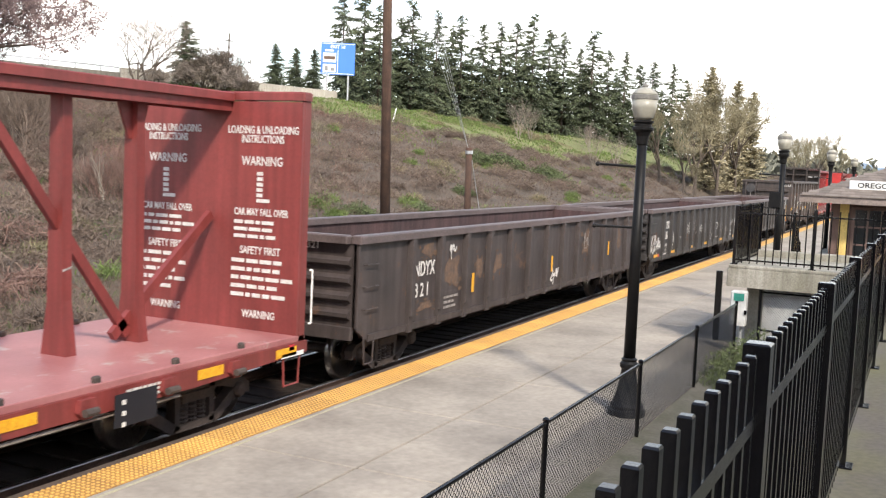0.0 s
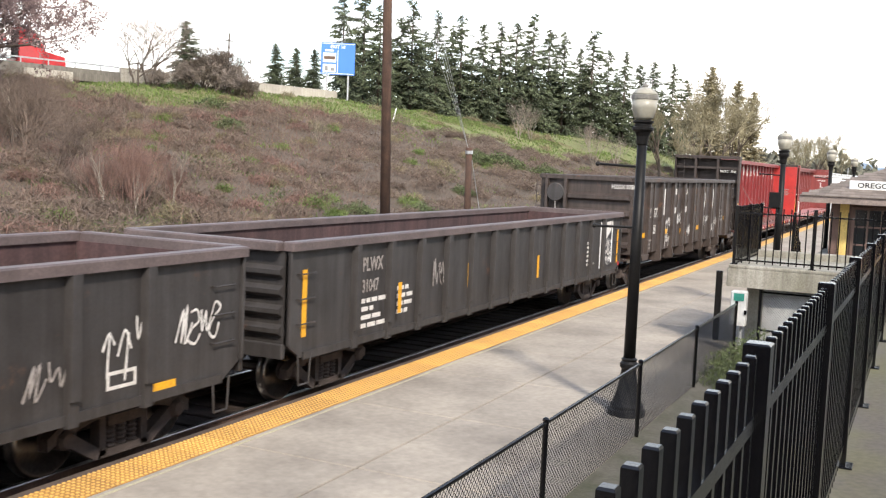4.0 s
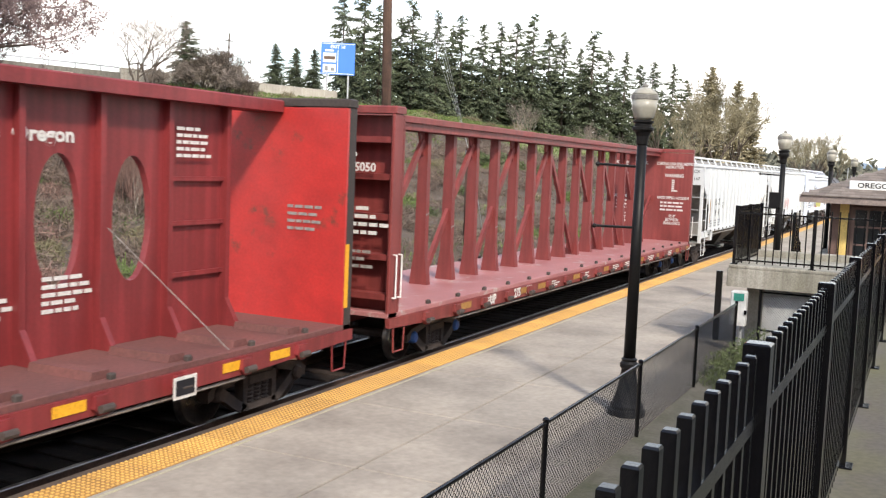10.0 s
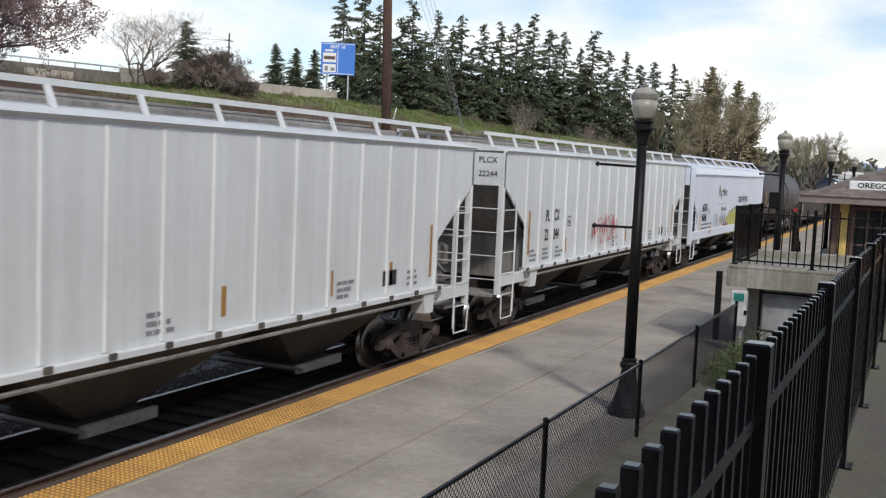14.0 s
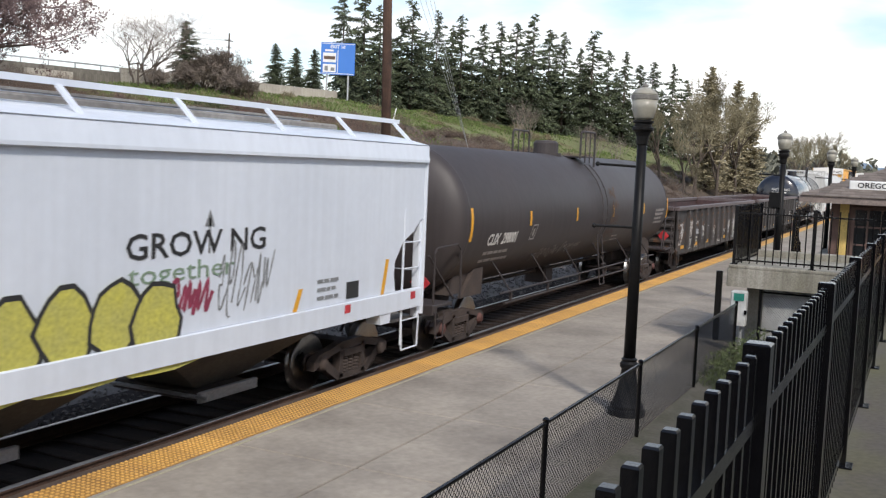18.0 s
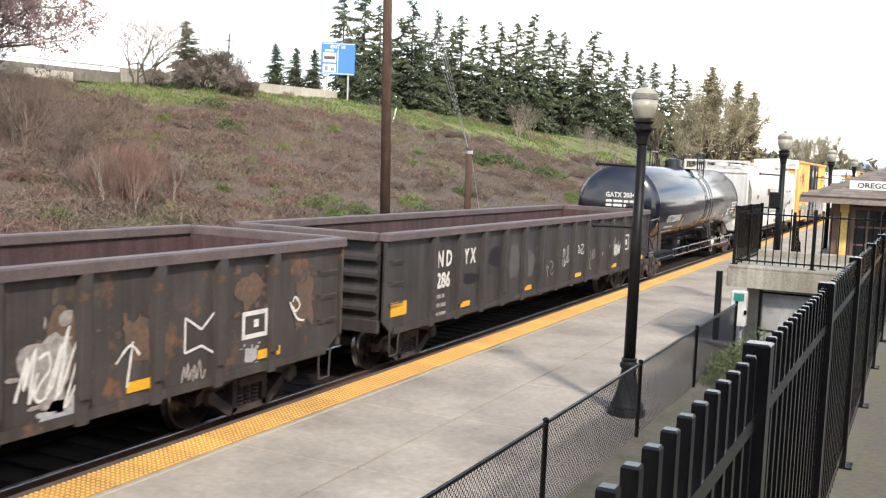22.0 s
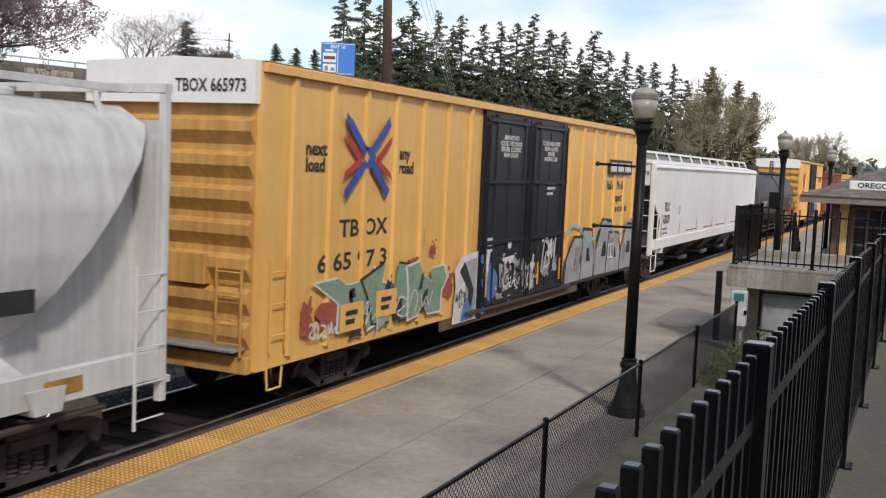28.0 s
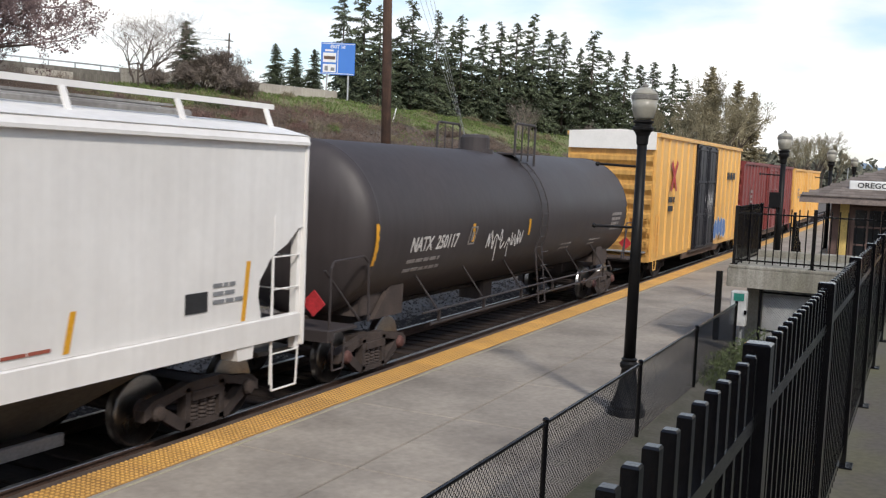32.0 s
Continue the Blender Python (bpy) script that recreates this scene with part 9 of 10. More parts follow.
        for x in (rx0 + 0.42, rx0 + 0.82):
            part("rail_upright", B().cyl((x, s * 0.95, zt - 0.2), (x, s * 0.95, zt + 0.62), 0.018, 5), fr, rail)
        pts, pts2 = [], []
        for k in range(9):
            a = radians(38 + k * 9.5)
            pts.append((rx1 - 0.88, s * (rad + 0.09) * math.sin(a), zc + (rad + 0.09) * math.cos(a)))
            pts2.append((rx1 - 0.48, s * (rad + 0.09) * math.sin(a), zc + (rad + 0.09) * math.cos(a)))
        pts.append((rx1 - 0.88, s * 1.56, 0.55))
        pts2.append((rx1 - 0.48, s * 1.56, 0.55))
        la = part("ladder", B().tube(pts, 0.018, 5).tube(pts2, 0.018, 5), fr, t)
        for p, q in zip(pts[:-1], pts2[:-1]):
            part("rung", B().cyl(p, q, 0.012, 5), fr, la)
        for z in (1.7, 1.4, 1.1, 0.8, 0.56):
            part("rung", B().cyl((rx1 - 0.88, s * 1.56, z), (rx1 - 0.48, s * 1.56, z), 0.012, 5), fr, la)
    # bands and stripes that lie on the shell
    def on_shell(xa, xb, za, zb, skew=0.0):
        b = B()
        for k in range(7):
            z = za + (zb - za) * k / 6
            yy = -math.sqrt(max(0.01, (rad + 0.006) ** 2 - (z - zc) ** 2))
            b.v += [(xa + skew * k / 6, yy, z), (xb + skew * k / 6, yy, z)]
        b.f = [(2 * k, 2 * k + 1, 2 * k + 3, 2 * k + 2) for k in range(6)]
        return b
    def shell_pose(x, z):
        yy = -math.sqrt((rad + 0.003) ** 2 - (z - zc) ** 2)
        tilt = math.degrees(math.asin((z - zc) / (rad + 0.003)))
        return pose(x, yy, z, 90 - tilt, 0, 0)
    lean = 0.12 if paint == "gloss" else 0.0
    for k, x in enumerate(bars_x):
        ends = k in (0, len(bars_x) - 1)
        za, zb = (bar_h[0] - 0.2, bar_h[1] + 0.12) if ends and paint == "tank" else (bar_h[0] - (0.2 if ends else 0), bar_h[1] + (0.1 if ends else 0))
        part("reflector", on_shell(x, x + 0.11, za, zb, lean if not ends else 0.0), "reflector", t)
    r = random.Random(seed)
    mx, mz, ms = mark_at
    lettering(mark, ms, "stencil", t, shell_pose(mx, mz), bold=0.008, squeeze=0.82 if paint == "tank" else 1.0)
    bars(print_rows(r, 1, 1.6, 0.07), 0.07, 0.1, t, shell_pose(mx, mz - 0.2), "stencil_dim" if paint == "tank" else "stencil")
    bars(print_rows(r, 1, 1.6, 0.07), 0.07, 0.1, t, shell_pose(mx, mz - 0.36), "stencil_dim" if paint == "tank" else "stencil")
    if paint == "tank":
        b = B().box(0, 0.3, 0, 0.03, 0, 0.003).box(0, 0.3, 0.33, 0.36, 0, 0.003).box(0, 0.03, 0.03, 0.33, 0, 0.003).box(0.27, 0.3, 0.03, 0.33, 0, 0.003).box(0.11, 0.19, 0.08, 0.26, 0, 0.003)
        part("plate_mark", b, "stencil_dim", t, "", shell_pose(mx + 2.35, mz))
    if seed == 51:
        for z, x, w in ((1.75, 10.5, 0.9), (2.1, 10.75, 0.7), (2.45, 10.8, 0.6), (2.8, 10.7, 0.55), (1.55, 7.2, 1.4), (1.5, 5.4, 1.6)):
            scribble(r, w, 0.32, 0.03, 6, t, shell_pose(x, z) @ pose(0, 0, 0.012), "rustpatch" if w < 1 else "stencil_dim")
    for z in (1.95, 2.08, 2.21, 2.34):
        bars(print_rows(r, 1, 1.1, 0.08), 0.08, 0.1, t, shell_pose(length - 2.8, z), "stencil_dim" if paint == "tank" else "stencil")
    for x in (length * 0.62, length * 0.75):
        for z in (1.62, 1.72):
            bars(print_rows(r, 1, 0.9, 0.05), 0.05, 0.1, t, shell_pose(x, z), "stencil_dim")
    return t


tank_wagon(-3.6, 18.6, "long matt black tank wagon with yellow reflector bars", "tank", "CLIX  298001", (2.35, 1.98, 0.34), (1.4, 4.55, 7.78, 10.98, 14.25, 17.3), (2.30, 2.62), 9.37, 51, 2.46, 1.47)
g = tank_wagon(51.0, 17.5, "glossy black tank wagon with slanted yellow reflector bars", "gloss", "GATX203456", (2.6, 1.90, 0.36), (1.3, 4.95, 7.98, 10.9, 13.0, 15.85), (1.66, 2.02), 8.9, 52, 2.39, 1.395)
lettering("GATX 203456", 0.22, "stencil", g, on_end(0.84, 0.32, 2.72), bold=0.006, squeeze=0.9)
bars([[0.2, 0.3, 0.15, 0.15], [0.2, 0.3, 0.08]], 0.08, 0.14, g, on_end(0.84, 0.30, 2.55), "stencil")
lettering("FRA AIP\nSR 8754", 0.2, "stencil", g, pose(13.75, -1.352, 2.02, 105, 0, 0), bold=0.004, squeeze=0.8)
n17 = tank_wagon(131.6, 17.2, "faded black tank wagon with white scrawled graffiti", "tank", "NATX  250117", (2.5, 2.05, 0.36), (1.25, 5.0, 8.0, 15.8), (2.1, 2.45), 8.2, 53, 2.42, 1.46)
scribble(random.Random(8), 1.9, 0.6, 0.04, 6, n17, pose(5.6, -1.45, 1.75, 100, 0, 0), "stencil")


# -- boxcars --
def boxcar(u, length, label, zt, paint, end_paint, door, door_x, deco, ribs=0.97, white_top=True, tc=2.6):
    t = wagon(u, length, "boxcar", label, "railway wagon", tc)
    zb, yo = 0.74, 1.44
    for s in (-1, 1):
        part("side_sheet", B().box(0.0, length, min(s * yo, s * (yo - 0.06)), max(s * yo, s * (yo - 0.06)), zb, zt), paint, t)
        x = ribs * 0.75
        while x < length - 0.3:
            if not door_x[0] - 0.2 < x < door_x[1] + 0.2:
                part("side_post", B().prism([(x - 0.07, s * (yo + 0.001)), (x + 0.07, s * (yo + 0.001)), (x + 0.045, s * (yo + 0.055)), (x - 0.045, s * (yo + 0.055))], "z", 0.86, zt - 0.16), paint, t)
            x += ribs
        part("side_sill", B().box(door_x[0] - 1.5, door_x[1] + 1.5, min(s * (yo - 0.03), s * (yo + 0.02)), max(s * (yo - 0.03), s * (yo + 0.02)), zb - 0.2, zb - 0.001), "rustpatch", t)
        part("eave", B().cbox(0.0, length, min(s * (yo + 0.001), s * (yo + 0.09)), max(s * (yo + 0.001), s * (yo + 0.09)), zt - 0.14, zt - 0.02, 0.015), paint, t)
        for x in (0.0, length):
            d = 1 if x == 0 else -1
            part("corner_panel", B().box(min(x, x + d * 0.30), max(x, x + d * 0.30), min(s * (yo + 0.001), s * (yo + 0.02)), max(s * (yo + 0.001), s * (yo + 0.02)), zb, zt - 0.15), paint, t)
            ladder(t, x + d * 0.22, x + d * 0.58, s * (yo + 0.08), 0.98, 2.25, 3, paint)
            stirrup(t, x + d * 0.4, s * (yo + 0.03), zb, paint, 0.36, 0.28)
        n = 2
        w = (door_x[1] - door_x[0]) / n
        for k in range(n):
            a, e = door_x[0] + w * k, door_x[0] + w * (k + 1)
            dr = part("door", B().cbox(a + 0.01, e - 0.01, min(s * (yo + 0.001), s * (yo + 0.08)), max(s * (yo + 0.001), s * (yo + 0.08)), 0.80, zt - 0.16, 0.015), door, t)
            for i in range(3):
                for j in range(2):
                    x0, x1 = a + 0.1 + j * (w - 0.2) / 2, a + 0.06 + (j + 1) * (w - 0.2) / 2
                    z0 = 0.9 + i * (zt - 1.2) / 3
                    z1 = z0 + (zt - 1.2) / 3 - 0.12
                    part("door_panel", B().prism([(x0, s * (yo + 0.081)), (x1, s * (yo + 0.081)), (x1 - 0.03, s * (yo + 0.105)), (x0 + 0.03, s * (yo + 0.105))], "z", z0, z1), door, dr)
            for q in (0.22, 0.85):
                part("door_rib", B().prism([(a + w * q - 0.05, s * (yo + 0.081)), (a + w * q + 0.05, s * (yo + 0.081)), (a + w * q + 0.03, s * (yo + 0.13)), (a + w * q - 0.03, s * (yo + 0.13))], "z", 0.84, zt - 0.2), door, dr)
            for i in range(4):
                z0 = 0.86 + i * (zt - 1.18) / 3
                part("door_rib", B().prism([(s * (yo + 0.081), z0 - 0.05), (s * (yo + 0.135), z0 - 0.03), (s * (yo + 0.135), z0 + 0.03), (s * (yo + 0.081), z0 + 0.05)], "x", a + 0.04, e - 0.04), door, dr)
            for x in (a + w * 0.06, a + w * 0.94):
                part("lock_rod", B().cyl((x, s * (yo + 0.13), 0.85), (x, s * (yo + 0.13), zt - 0.25), 0.022, 6), door, dr)
        part("door_track", B().cbox(door_x[0] - 0.6, door_x[1] + 0.6, min(s * (yo + 0.003), s * (yo + 0.12)), max(s * (yo + 0.003), s * (yo + 0.12)), zb - 0.01, 0.795, 0.01), "truck", t)
    for x, d in ((0.0, -1), (length, 1)):
        f = lambda a: x + d * a
        part("end_sheet", B().box(min(f(-0.05), f(0.0)), max(f(-0.05), f(0.0)), -yo + 0.061, yo - 0.061, zb + 0.1, zt), end_paint, t)
        zz = zt - 0.55 if white_top else zt - 0.1
        n = 7
        for k in range(n):
            z = 1.0 + (zz - 1.1) * (k + 0.5) / n
            part("end_corrugation", B().prism([(f(0.0), z - 0.2), (f(0.11), z - 0.03), (f(0.11), z + 0.10), (f(0.0), z + 0.16)], "y", -yo + 0.08, yo - 0.08), end_paint, t)
        if white_top:
            part("end_top", B().prism([(-yo + 0.02, zz), (yo - 0.02, zz), (yo - 0.02, zt), (0, zt + 0.05), (-yo + 0.02, zt)], "x", min(f(0.001), f(0.12)), max(f(0.001), f(0.12))), "roofwhite", t)
        part("end_sill", B().cbox(min(f(0.0), f(0.12)), max(f(0.0), f(0.12)), -yo + 0.05, yo - 0.05, zb - 0.02, zb + 0.2, 0.01), end_paint, t)
        part("crossover_step", B().cbox(min(f(0.0), f(0.3)), max(f(0.0), f(0.3)), -1.3, 1.3, 1.02, 1.06, 0.01), "steel", t)
        ladder(t, -1.32, -0.92, x + d * 0.16, 0.95, 2.2, 4, end_paint, "y")
        part("vent_box", B().cbox(min(f(0.02), f(0.16)), max(f(0.02), f(0.16)), -0.72, -0.12, 1.85, 2.25, 0.01), end_paint, t)
    prof = [(-yo - 0.06, zt), (0, zt + 0.07), (yo + 0.06, zt), (yo, zt - 0.015), (0, zt + 0.045), (-yo, zt - 0.015)]
    part("roof", B().prism(prof, "x", 0.0, length), "roofwhite" if white_top else paint, t)
    for k in range(int(length / 1.3)):
        x = 0.8 + k * 1.3
        part("roof_seam", B().prism([(-yo - 0.04, zt + 0.006), (0, zt + 0.076), (yo + 0.04, zt + 0.006), (0, zt + 0.11)], "x", x - 0.03, x + 0.03), "roofwhite" if white_top else paint, t)
    part("underframe", B().box(3.2, length - 3.2, -1.2, 1.2, 0.62, 0.739), "truck", t)
    deco(t, random.Random(seed_of(label)))
    return t


def deco_tbox(t, r):
    y = -1.444
    lettering("TBOX 665973", 0.24, "stencil_dark", t, on_end(-0.125, -0.15, 4.36), squeeze=0.8, bold=0.003)
    lettering("next\nload", 0.27, "stencil_dark", t, on_side(1.04, y, 3.60), bold=0.008, squeeze=1.1)
    lettering("any\nroad", 0.27, "stencil_dark", t, on_side(3.75, y, 3.60), bold=0.008, squeeze=1.05)
    lettering("TB OX", 0.36, "stencil_dark", t, on_side(1.99, y, 2.42), bold=0.006, squeeze=1.35)
    lettering("6 65 97 3", 0.36, "stencil_dark", t, on_side(1.42, y, 1.93), bold=0.006, squeeze=1.5)
    # crossed red and blue arrows
    yl = y - 0.056
    for mat_name, pts in (("logo_blue", [[(2.0, 4.10), (2.16, 4.16), (2.66, 3.72), (2.56, 3.62)], [(3.36, 4.10), (3.22, 4.16), (2.74, 3.74), (2.84, 3.64)], [(2.0, 3.10), (2.14, 3.04), (2.66, 3.48), (2.56, 3.58)], [(3.38, 3.10), (3.24, 3.04), (2.74, 3.46), (2.84, 3.56)], [(2.56, 3.76), (2.84, 3.76), (2.90, 3.6), (2.84, 3.44), (2.56, 3.44), (2.72, 3.6)],
                                          [(2.0, 4.10), (2.02, 4.24), (2.2, 4.10), (2.1, 4.04)], [(3.36, 4.10), (3.30, 4.26), (3.18, 4.12), (3.28, 4.04)], [(2.0, 3.10), (2.06, 2.96), (2.22, 3.10), (2.1, 3.18)], [(3.38, 3.10), (3.26, 2.96), (3.14, 3.10), (3.26, 3.18)]]),
                          ("logo_red", [[(1.98, 3.98), (2.02, 3.84), (2.46, 3.5), (2.50, 3.62)], [(3.42, 3.96), (3.38, 3.82), (2.96, 3.48), (2.92, 3.6)], [(1.96, 3.26), (2.02, 3.38), (2.48, 3.62), (2.5, 3.5)], [(3.44, 3.26), (3.38, 3.38), (2.94, 3.60), (2.92, 3.5)]])):
        b = B()
        for k, poly in enumerate(pts):
            b.prism(poly, "y", yl - 0.002 - 0.001 * (k % 4), yl)
        part("painted_emblem", b, mat_name, t, "crossed arrows emblem")
    plate(t, 4.55, 4.82, y - 0.001, 2.12, 2.42, "endyellow", "tan_panel")
    # white words on the doors
    lettering("-IMPORTANT-\nCLOSE THIS DOOR\nBEFORE CLOSING\nMAIN DOOR", 0.135, "stencil", t, on_side(8.35, y - 0.107, 4.08), align="CENTER", bold=0.002)
    lettering("CLOSE AND LOCK\nBOTH DOORS\nBEFORE\nMOVING CAR", 0.135, "stencil", t, on_side(10.75, y - 0.107, 4.05), align="CENTER", bold=0.002)
    bars(print_rows(r, 3, 0.5, 0.06), 0.06, 0.12, t, on_side(10.6, y - 0.107, 3.2), "stencil")
    # the owner's badge as plain shapes
    plate(t, 15.55, 17.8, y - 0.057, 3.46, 3.86, "stencil_dark", "black_badge")
    b = B()
    for x0, x1, z0, z1 in ((15.68, 16.25, 3.54, 3.78), (16.4, 16.95, 3.54, 3.78), (17.1, 17.68, 3.54, 3.78)):
        b.box(x0, x1, y - 0.066, y - 0.063, z0, z1)
    part("badge_mark", b, "stencil", t)
    for k, (s, x) in enumerate((("Rail car Po ding", 15.6), ("Expert s", 16.3))):
        lettering(s, 0.34, "stencil_dark", t, on_side(x, y, 3.06 - 0.34 * k), bold=0.004, squeeze=0.86)
    bars([[0.12, 0.12, 0.12, 0.05, 0.1, 0.1, 0.2]], 0.14, 0.2, t, on_side(16.3, y, 2.44), "stencil_dark")
    # graffiti along the lower side
    yg = y - 0.057
    for x, z, w, h in ((0.95, 0.95, 0.35, 0.75), (1.3, 1.05, 0.75, 0.5), (4.0, 1.62, 0.55, 0.4), (5.35, 1.1, 0.6, 0.55), (4.9, 1.95, 0.3, 0.25)):
        stain(r, t, x, z, w, h, yg, "brickred", "graffiti", 6)
    scribble(r, 0.7, 0.28, 0.035, 4, t, on_side(1.15, yg - 0.004, 0.95), "stencil")
    wild(r, 3.5, 1.12, 3, t, on_side(1.9, yg, 0.82), ("green", "green", "green"), ("stencil", "stencil_dark"))
    for x, z, w, h, m in ((2.2, 0.85, 0.5, 0.3, "stencil_dark"), (3.0, 0.85, 0.45, 0.35, "silver"), (3.6, 0.9, 0.4, 0.5, "stencil_dark"), (4.3, 1.0, 0.55, 0.4, "stencil_dark"), (4.7, 1.25, 0.4, 0.35, "silver"), (3.3, 1.3, 0.3, 0.4, "stencil_dark")):
        stain(r, t, x, z, w, h, yg - 0.008, m, "graffiti", 3)
    scribble(r, 2.6, 0.5, 0.03, 6, t, on_side(2.4, yg - 0.012, 0.95), "stencil")
    for x, z in ((1.98, 1.0), (3.05, 1.1)):
        plate(t, x, x + 0.68, yg - 0.014, z, z + 0.42, "yellow", "yellow_panel")
        bars([[0.34], [0.26]], 0.07, 0.13, t, on_side(x + 0.15, yg - 0.022, z + 0.24), "stencil_dark")
    # white-edged black arrow, blue foot
    for m, poly, d in (("stencil", [(5.95, 0.62), (6.05, 1.35), (5.98, 1.62), (6.25, 1.86), (7.02, 1.92), (7.02, 0.62)], 0.001), ("silver", [(6.45, 0.75), (6.5, 1.75), (6.98, 1.80), (6.98, 0.75)], 0.003),
                       ("stencil_dark", [(6.2, 1.58), (6.42, 1.76), (6.88, 1.2), (6.78, 0.78), (6.62, 0.95), (6.62, 1.2)], 0.005), ("skyblue", [(6.3, 0.64), (6.42, 0.95), (6.62, 1.0), (6.85, 0.80), (6.85, 0.64)], 0.007)):
        part("graffiti", B().prism(poly, "y", yg - d - 0.002, yg - d), m, t)
    scribble(r, 0.5, 0.3, 0.025, 4, t, on_side(6.02, yg - 0.010, 0.95), "stencil_dark")
    yd = y - 0.107
    stain(r, t, 7.2, 0.85, 0.75, 0.95, yd, "skyblue", "graffiti", 5)
    part("graffiti", B().prism([(7.2, 1.45), (7.22, 1.85), (7.5, 1.9), (7.42, 1.5), (7.36, 1.2)], "y", yd - 0.006, yd - 0.003), "stencil", t)
    for x, z, w, h, m in ((7.9, 0.95, 0.75, 0.75, "silver"), (8.1, 1.55, 0.8, 0.2, "stencil"), (8.7, 1.05, 0.6, 0.65, "silver"), (9.25, 1.0, 0.3, 0.75, "stencil_dim"), (8.2, 0.86, 1.3, 0.2, "stencil_dark"), (9.5, 0.88, 0.55, 0.5, "silver"),
                          (7.8, 0.84, 0.5, 0.2, "stencil_dim"), (8.85, 1.3, 0.45, 0.25, "stencil_dim"), (9.75, 1.1, 0.25, 0.5, "stencil"), (10.4, 1.05, 0.6, 0.5, "stencil_dim"), (10.75, 1.5, 0.4, 0.5, "stencil"), (11.1, 1.15, 0.4, 0.4, "silver")):
        stain(r, t, x, z, w, h, yd - 0.004, m, "graffiti", 6)
    for x, z, w, h, k, m in ((8.0, 1.0, 1.4, 0.6, 6, "stencil_dark"), (9.0, 1.0, 1.1, 0.6, 5, "stencil"), (10.4, 1.2, 0.9, 0.9, 4, "stencil"), (8.2, 1.0, 0.8, 0.4, 3, "stencil")):
        scribble(r, w, h, 0.045, k, t, on_side(x, yd - 0.008, z), m)
    part("painted_disc", B().lathe([(0.02, -0.004), (0.10, -0.004), (0.10, 0.0)], "y", 16, (8.5, yd - 0.002, 1.98)), "stencil", t)
    bars([[0.3], [0.26], [0.34]], 0.05, 0.11, t, on_side(7.3, yd, 2.1), "stencil")
    for k, (x, w) in enumerate(((12.15, 1.9), (13.4, 1.5), (14.5, 1.6), (15.6, 1.8), (16.9, 1.6))):
        lean_, top = 0.25 * (-1) ** k, 1.9 + 0.18 * (k % 3)
        outer = [(x, 0.74), (x + w, 0.74), (x + w * 0.95 + lean_, 1.35), (x + w * 0.8 + lean_, top), (x + w * 0.25 + lean_, top + 0.05), (x + 0.1, 1.4)]
        mx, mz = sum(p[0] for p in outer) / 6, sum(p[1] for p in outer) / 6
        for d, kk, m in ((0.0015 * k, 1.0, "stencil_dark"), (0.0015 * k + 0.0007, 0.88, "silver"), (0.0015 * k + 0.0011, 0.25, "stencil_dark")):
            part("graffiti", B().add([(mx + (a - mx) * kk, yg - 0.001 - d, mz + (c - mz) * kk) for a, c in outer], [tuple(range(6))]), m, t)
    for x, z, w, h in ((12.9, 0.9, 0.5, 0.8), (14.4, 0.85, 0.35, 1.0), (15.9, 1.3, 0.5, 0.5), (17.2, 0.9, 0.4, 0.8)):
        stain(r, t, x, z, w, h, yg - 0.012, "stencil_dim", "graffiti", 4)
    edge = B()
    for k in range(14):
        xa, xb = 12.2 + 0.45 * k, 12.2 + 0.45 * (k + 1)
        za, zb_ = (1.95 + 0.24 * math.sin(1.1 * q) for q in (k, k + 1))
        edge.add([(xa, yg - 0.012, za), (xb, yg - 0.012, zb_), (xb, yg - 0.012, zb_ + 0.07), (xa, yg - 0.012, za + 0.07)], [(0, 1, 2, 3)])
    part("graffiti", edge, "cyan", t)
    b = B().box(15.75, 16.3, y - 0.082, y - 0.078, 1.55, 1.6).box(15.75, 16.3, y - 0.082, y - 0.078, 1.2, 1.25).box(15.75, 15.8, y - 0.082, y - 0.078, 1.25, 1.55).box(16.25, 16.3, y - 0.082, y - 0.078, 1.25, 1.55).box(16.0, 16.05, y - 0.082, y - 0.078, 1.25, 1.55)
    part("painted_frame", b, "stencil", t)
    for x in (7.25, 10.15, 11.6):
        plate(t, x, x + 0.09, y - 0.125, 1.0, 1.5, "reflector")


def deco_box2(t, r):
    y = -1.444
    b = B().prism([(1.9, 3.9), (2.1, 4.0), (2.9, 3.0), (2.7, 2.95)], "y", y - 0.06, y - 0.057).prism([(2.7, 4.0), (2.9, 3.9), (2.1, 2.95), (1.9, 3.0)], "y", y - 0.064, y - 0.061)
    part("painted_emblem", b, "logo_red", t)
    bars(print_rows(r, 2, 1.0, 0.18), 0.18, 0.3, t, on_side(1.7, y - 0.057, 2.6), "stencil_dark")
    bars([[0.5, 0.5, 0.5]], 0.3, 0.3, t, on_side(12.3, y - 0.057, 3.4), "stencil_dark")
    blob(r, 2.6, 0.9, 4, t, on_side(9.6, y - 0.107, 0.95), "skyblue", "stencil", spiky=0.25)
    scribble(r, 1.6, 1.3, 0.06, 5, t, on_side(7.6, y - 0.11, 1.9), "stencil")


def deco_none(t, r):
    bars(print_rows(r, 3, 0.9, 0.12), 0.12, 0.25, t, on_side(2.0, -1.5, 2.8), "stencil_dim")


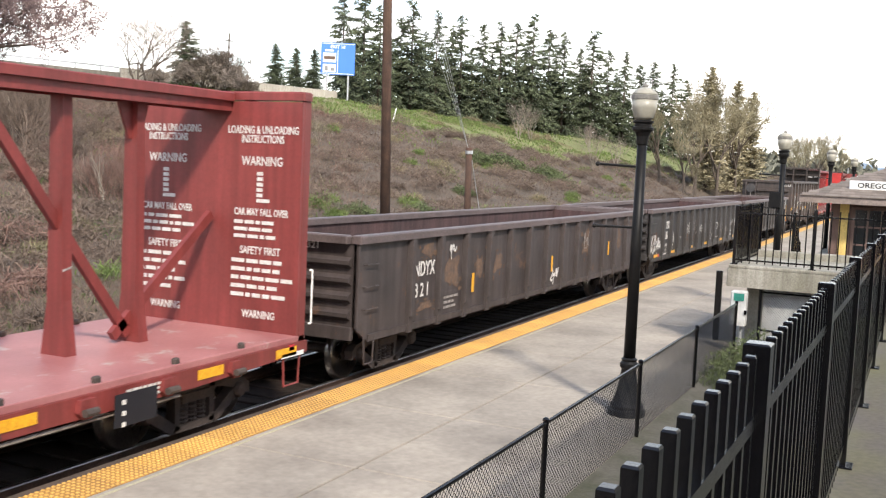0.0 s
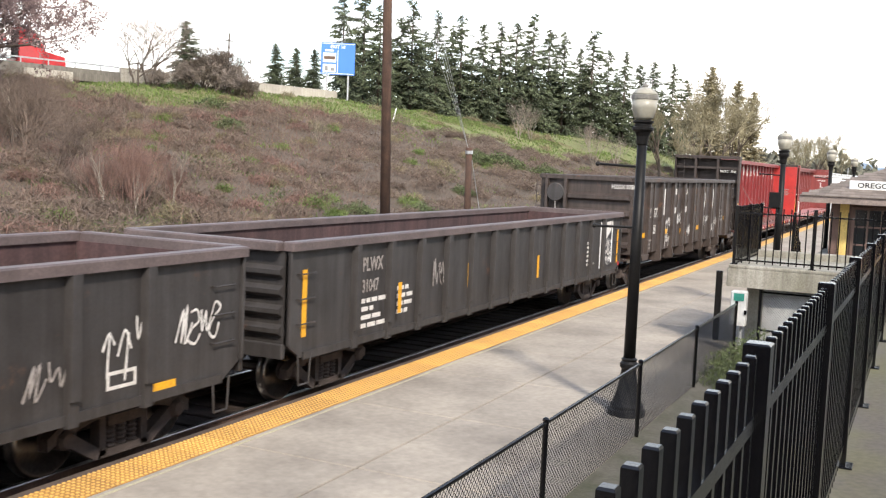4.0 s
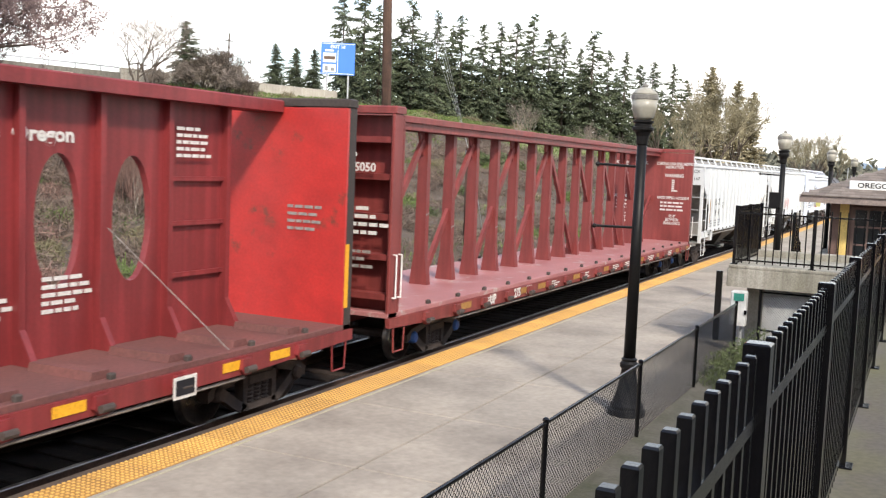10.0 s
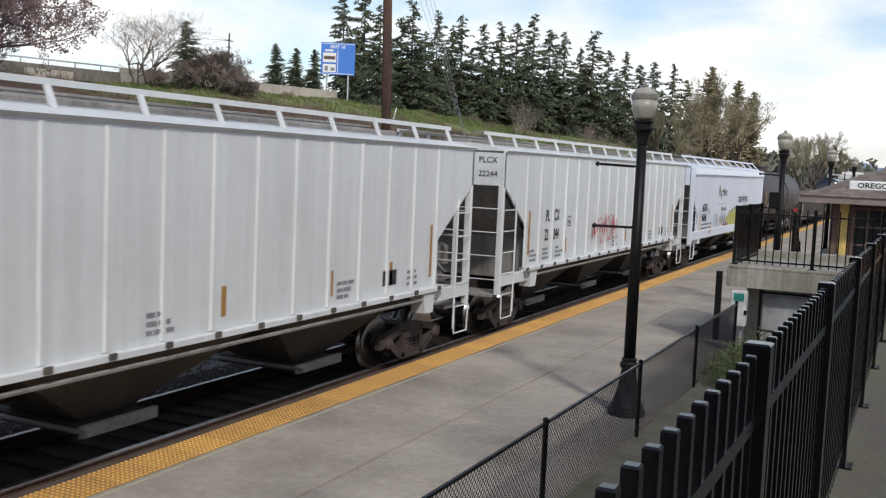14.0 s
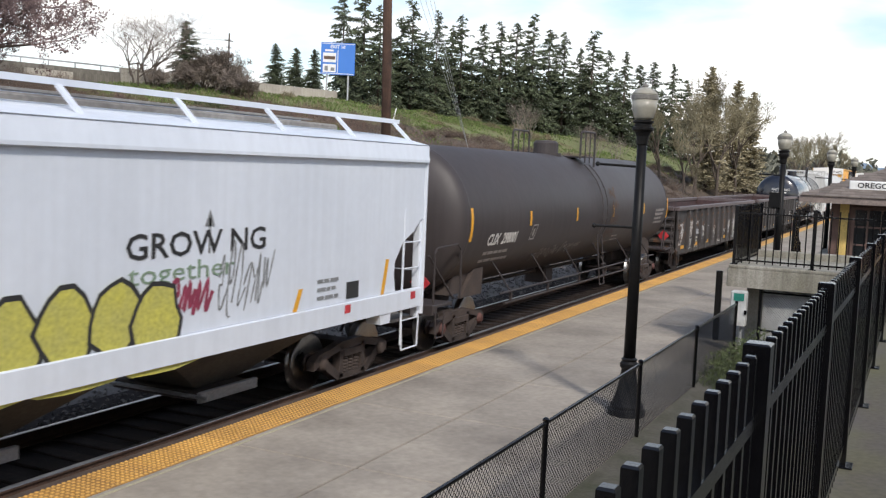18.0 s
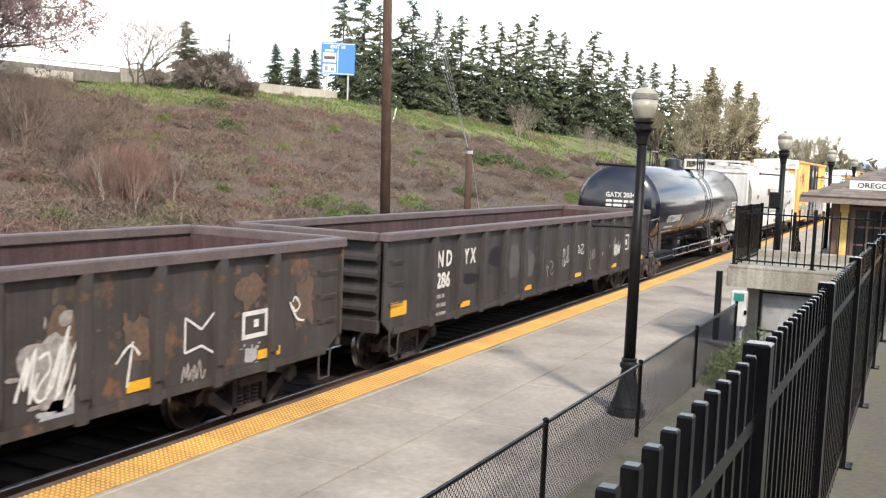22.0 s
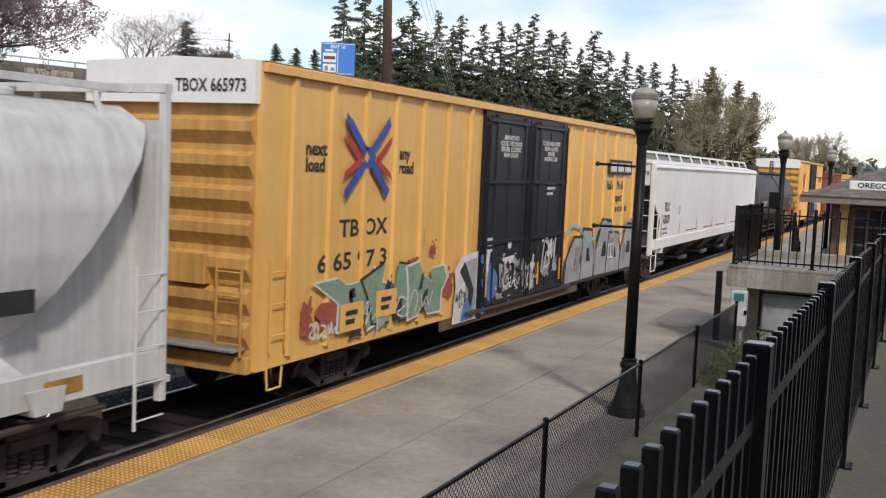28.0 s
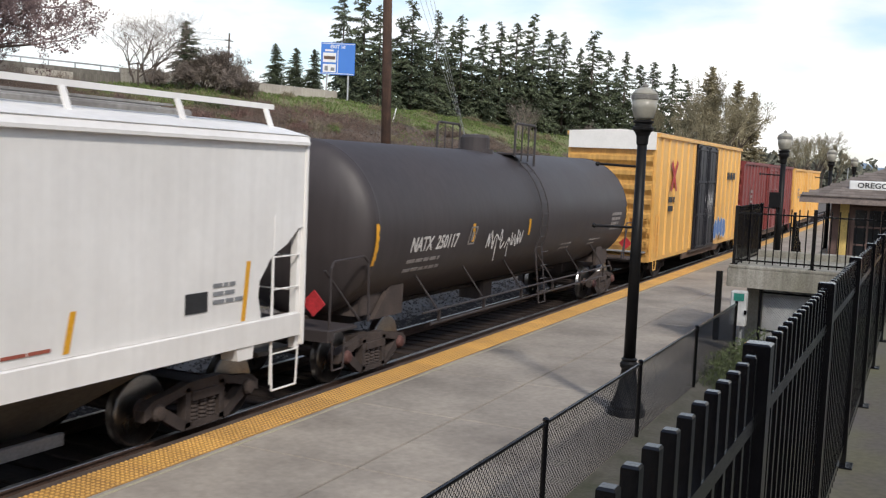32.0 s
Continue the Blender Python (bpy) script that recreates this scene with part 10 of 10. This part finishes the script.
boxcar(89.98, 18.95, "yellow boxcar with black double doors and graffiti along its foot", 4.76, "yellow", "endyellow", "door", (7.08, 11.94), deco_tbox)
boxcar(150.66, 15.65, "yellow boxcar with a black door and white roof", 4.82, "yellow", "endyellow", "door", (6.0, 9.6), deco_box2, tc=2.3)
boxcar(167.5, 18.6, "rust-red boxcar behind the yellow one", 4.28, "red", "red", "red", (7.5, 11.0), deco_none, white_top=False, tc=2.3)
boxcar(187.4, 16.6, "yellow-orange boxcar near the end of the train", 4.22, "yellow", "endyellow", "yellow", (6.5, 10.0), deco_none, white_top=False, tc=2.3)


# ---- lorry on the motorway ----
lorry = thing("articulated_lorry", "articulated lorry with a red cab and a long white box trailer", "lorry")
part("trailer_box", B().cbox(0.0, 16.15, -1.3, 1.3, 1.2, 4.08, 0.04), "trailer", lorry)
part("rear_frame", B().box(-0.03, -0.001, -1.3, 1.3, 1.2, 4.08), "trimbrown", lorry)
part("rear_door", B().box(-0.05, -0.031, -1.12, 1.12, 1.4, 3.95), "trailer", lorry)
part("side_rail", B().box(0.1, 16.0, -1.31, -1.302, 1.15, 1.35), "steel", lorry)
bars([[0.55, 0.55, 0.55, 0.55]], 0.62, 0.9, lorry, on_side(12.4, -1.304, 2.5), "logo_red", "painted_mark")
bars([[0.4, 0.4, 0.4]], 0.42, 0.9, lorry, on_end(-0.052, 0.75, 2.7), "logo_red", "painted_mark")
part("trailer_chassis", B().box(1.0, 15.0, -0.5, 0.5, 0.95, 1.199), "rubber", lorry)
part("cab", B().add([(16.9, -1.2, 0.9), (19.2, -1.2, 0.9), (19.2, 1.2, 0.9), (16.9, 1.2, 0.9), (16.9, -1.2, 3.9), (18.2, -1.15, 3.75), (18.2, 1.15, 3.75), (16.9, 1.2, 3.9), (19.2, -1.15, 2.3), (19.2, 1.15, 2.3)],
                    [(0, 3, 2, 1), (0, 1, 8, 5, 4), (3, 7, 6, 9, 2), (4, 5, 6, 7), (5, 8, 9, 6), (1, 2, 9, 8), (0, 4, 7, 3)]), "cabred", lorry)
part("bonnet", B().add([(19.201, -0.95, 0.9), (21.3, -0.85, 0.9), (21.3, 0.85, 0.9), (19.201, 0.95, 0.9), (19.201, -0.95, 2.1), (21.2, -0.8, 1.75), (21.2, 0.8, 1.75), (19.201, 0.95, 2.1)],
                       [(0, 3, 2, 1), (4, 5, 6, 7), (0, 1, 5, 4), (1, 2, 6, 5), (2, 3, 7, 6), (3, 0, 4, 7)]), "cabred", lorry)
part("side_window", B().box(18.0, 18.75, -1.215, -1.203, 2.35, 3.0), "glass", lorry)
part("fairing", B().box(16.4, 16.88, -1.1, 1.1, 1.4, 3.6), "rubber", lorry)
LORRY_WHEELS = []
for x in (1.8, 3.1, 16.9, 18.0, 20.6):
    for s in (-1, 1):
        wheel = put("wheel", B().lathe([(0.05, -0.15), (0.28, -0.15), (0.30, -0.10), (0.48, -0.14), (0.50, 0.0), (0.48, 0.14), (0.28, 0.15), (0.05, 0.15)], "y", 20).mesh("wheel", "rubber"), lorry, pose(x, s * 1.08, 0.5))


# ---- what moves ----
def motions():
    for t, u, length in WAGONS:
        walk(t, [(s, pose(u - RUN[s], 0, 0)) for s in range(33)])
    bounds = {t.name: (u, length) for t, u, length in WAGONS}
    for w, dx, owner in WHEELS:
        u, length = bounds[owner.name]
        rows = []
        last = None
        for k in range(0, 961, 2):
            s = k / 30
            x = u - run(s)
            # wheels turn where the wagon is near enough to be seen
            if k in (0, 960) or (-length - 4 < x < 110):
                a = -math.degrees((run(s) - RUN[0]) / WHEEL_R)
                if last is None or (-length - 4 < x < 110):
                    last = a
                rows.append((s, pose(dx, 0, WHEEL_R, 0, last % 360, 0)))
        walk(w, rows)
    rows = []
    for k in range(33):
        q = -12.6 + 17.3 * (k - 6.0)
        p = road_point(q, 0.0)
        p2 = road_point(q + 8.0, 0.0)
        turn = math.degrees(math.atan2(p2.y - p.y, p2.x - p.x))
        rows.append((k, pose(p.x, p.y, p.z - 0.02, 0, 0, turn)))
    walk(lorry, rows)


motions()
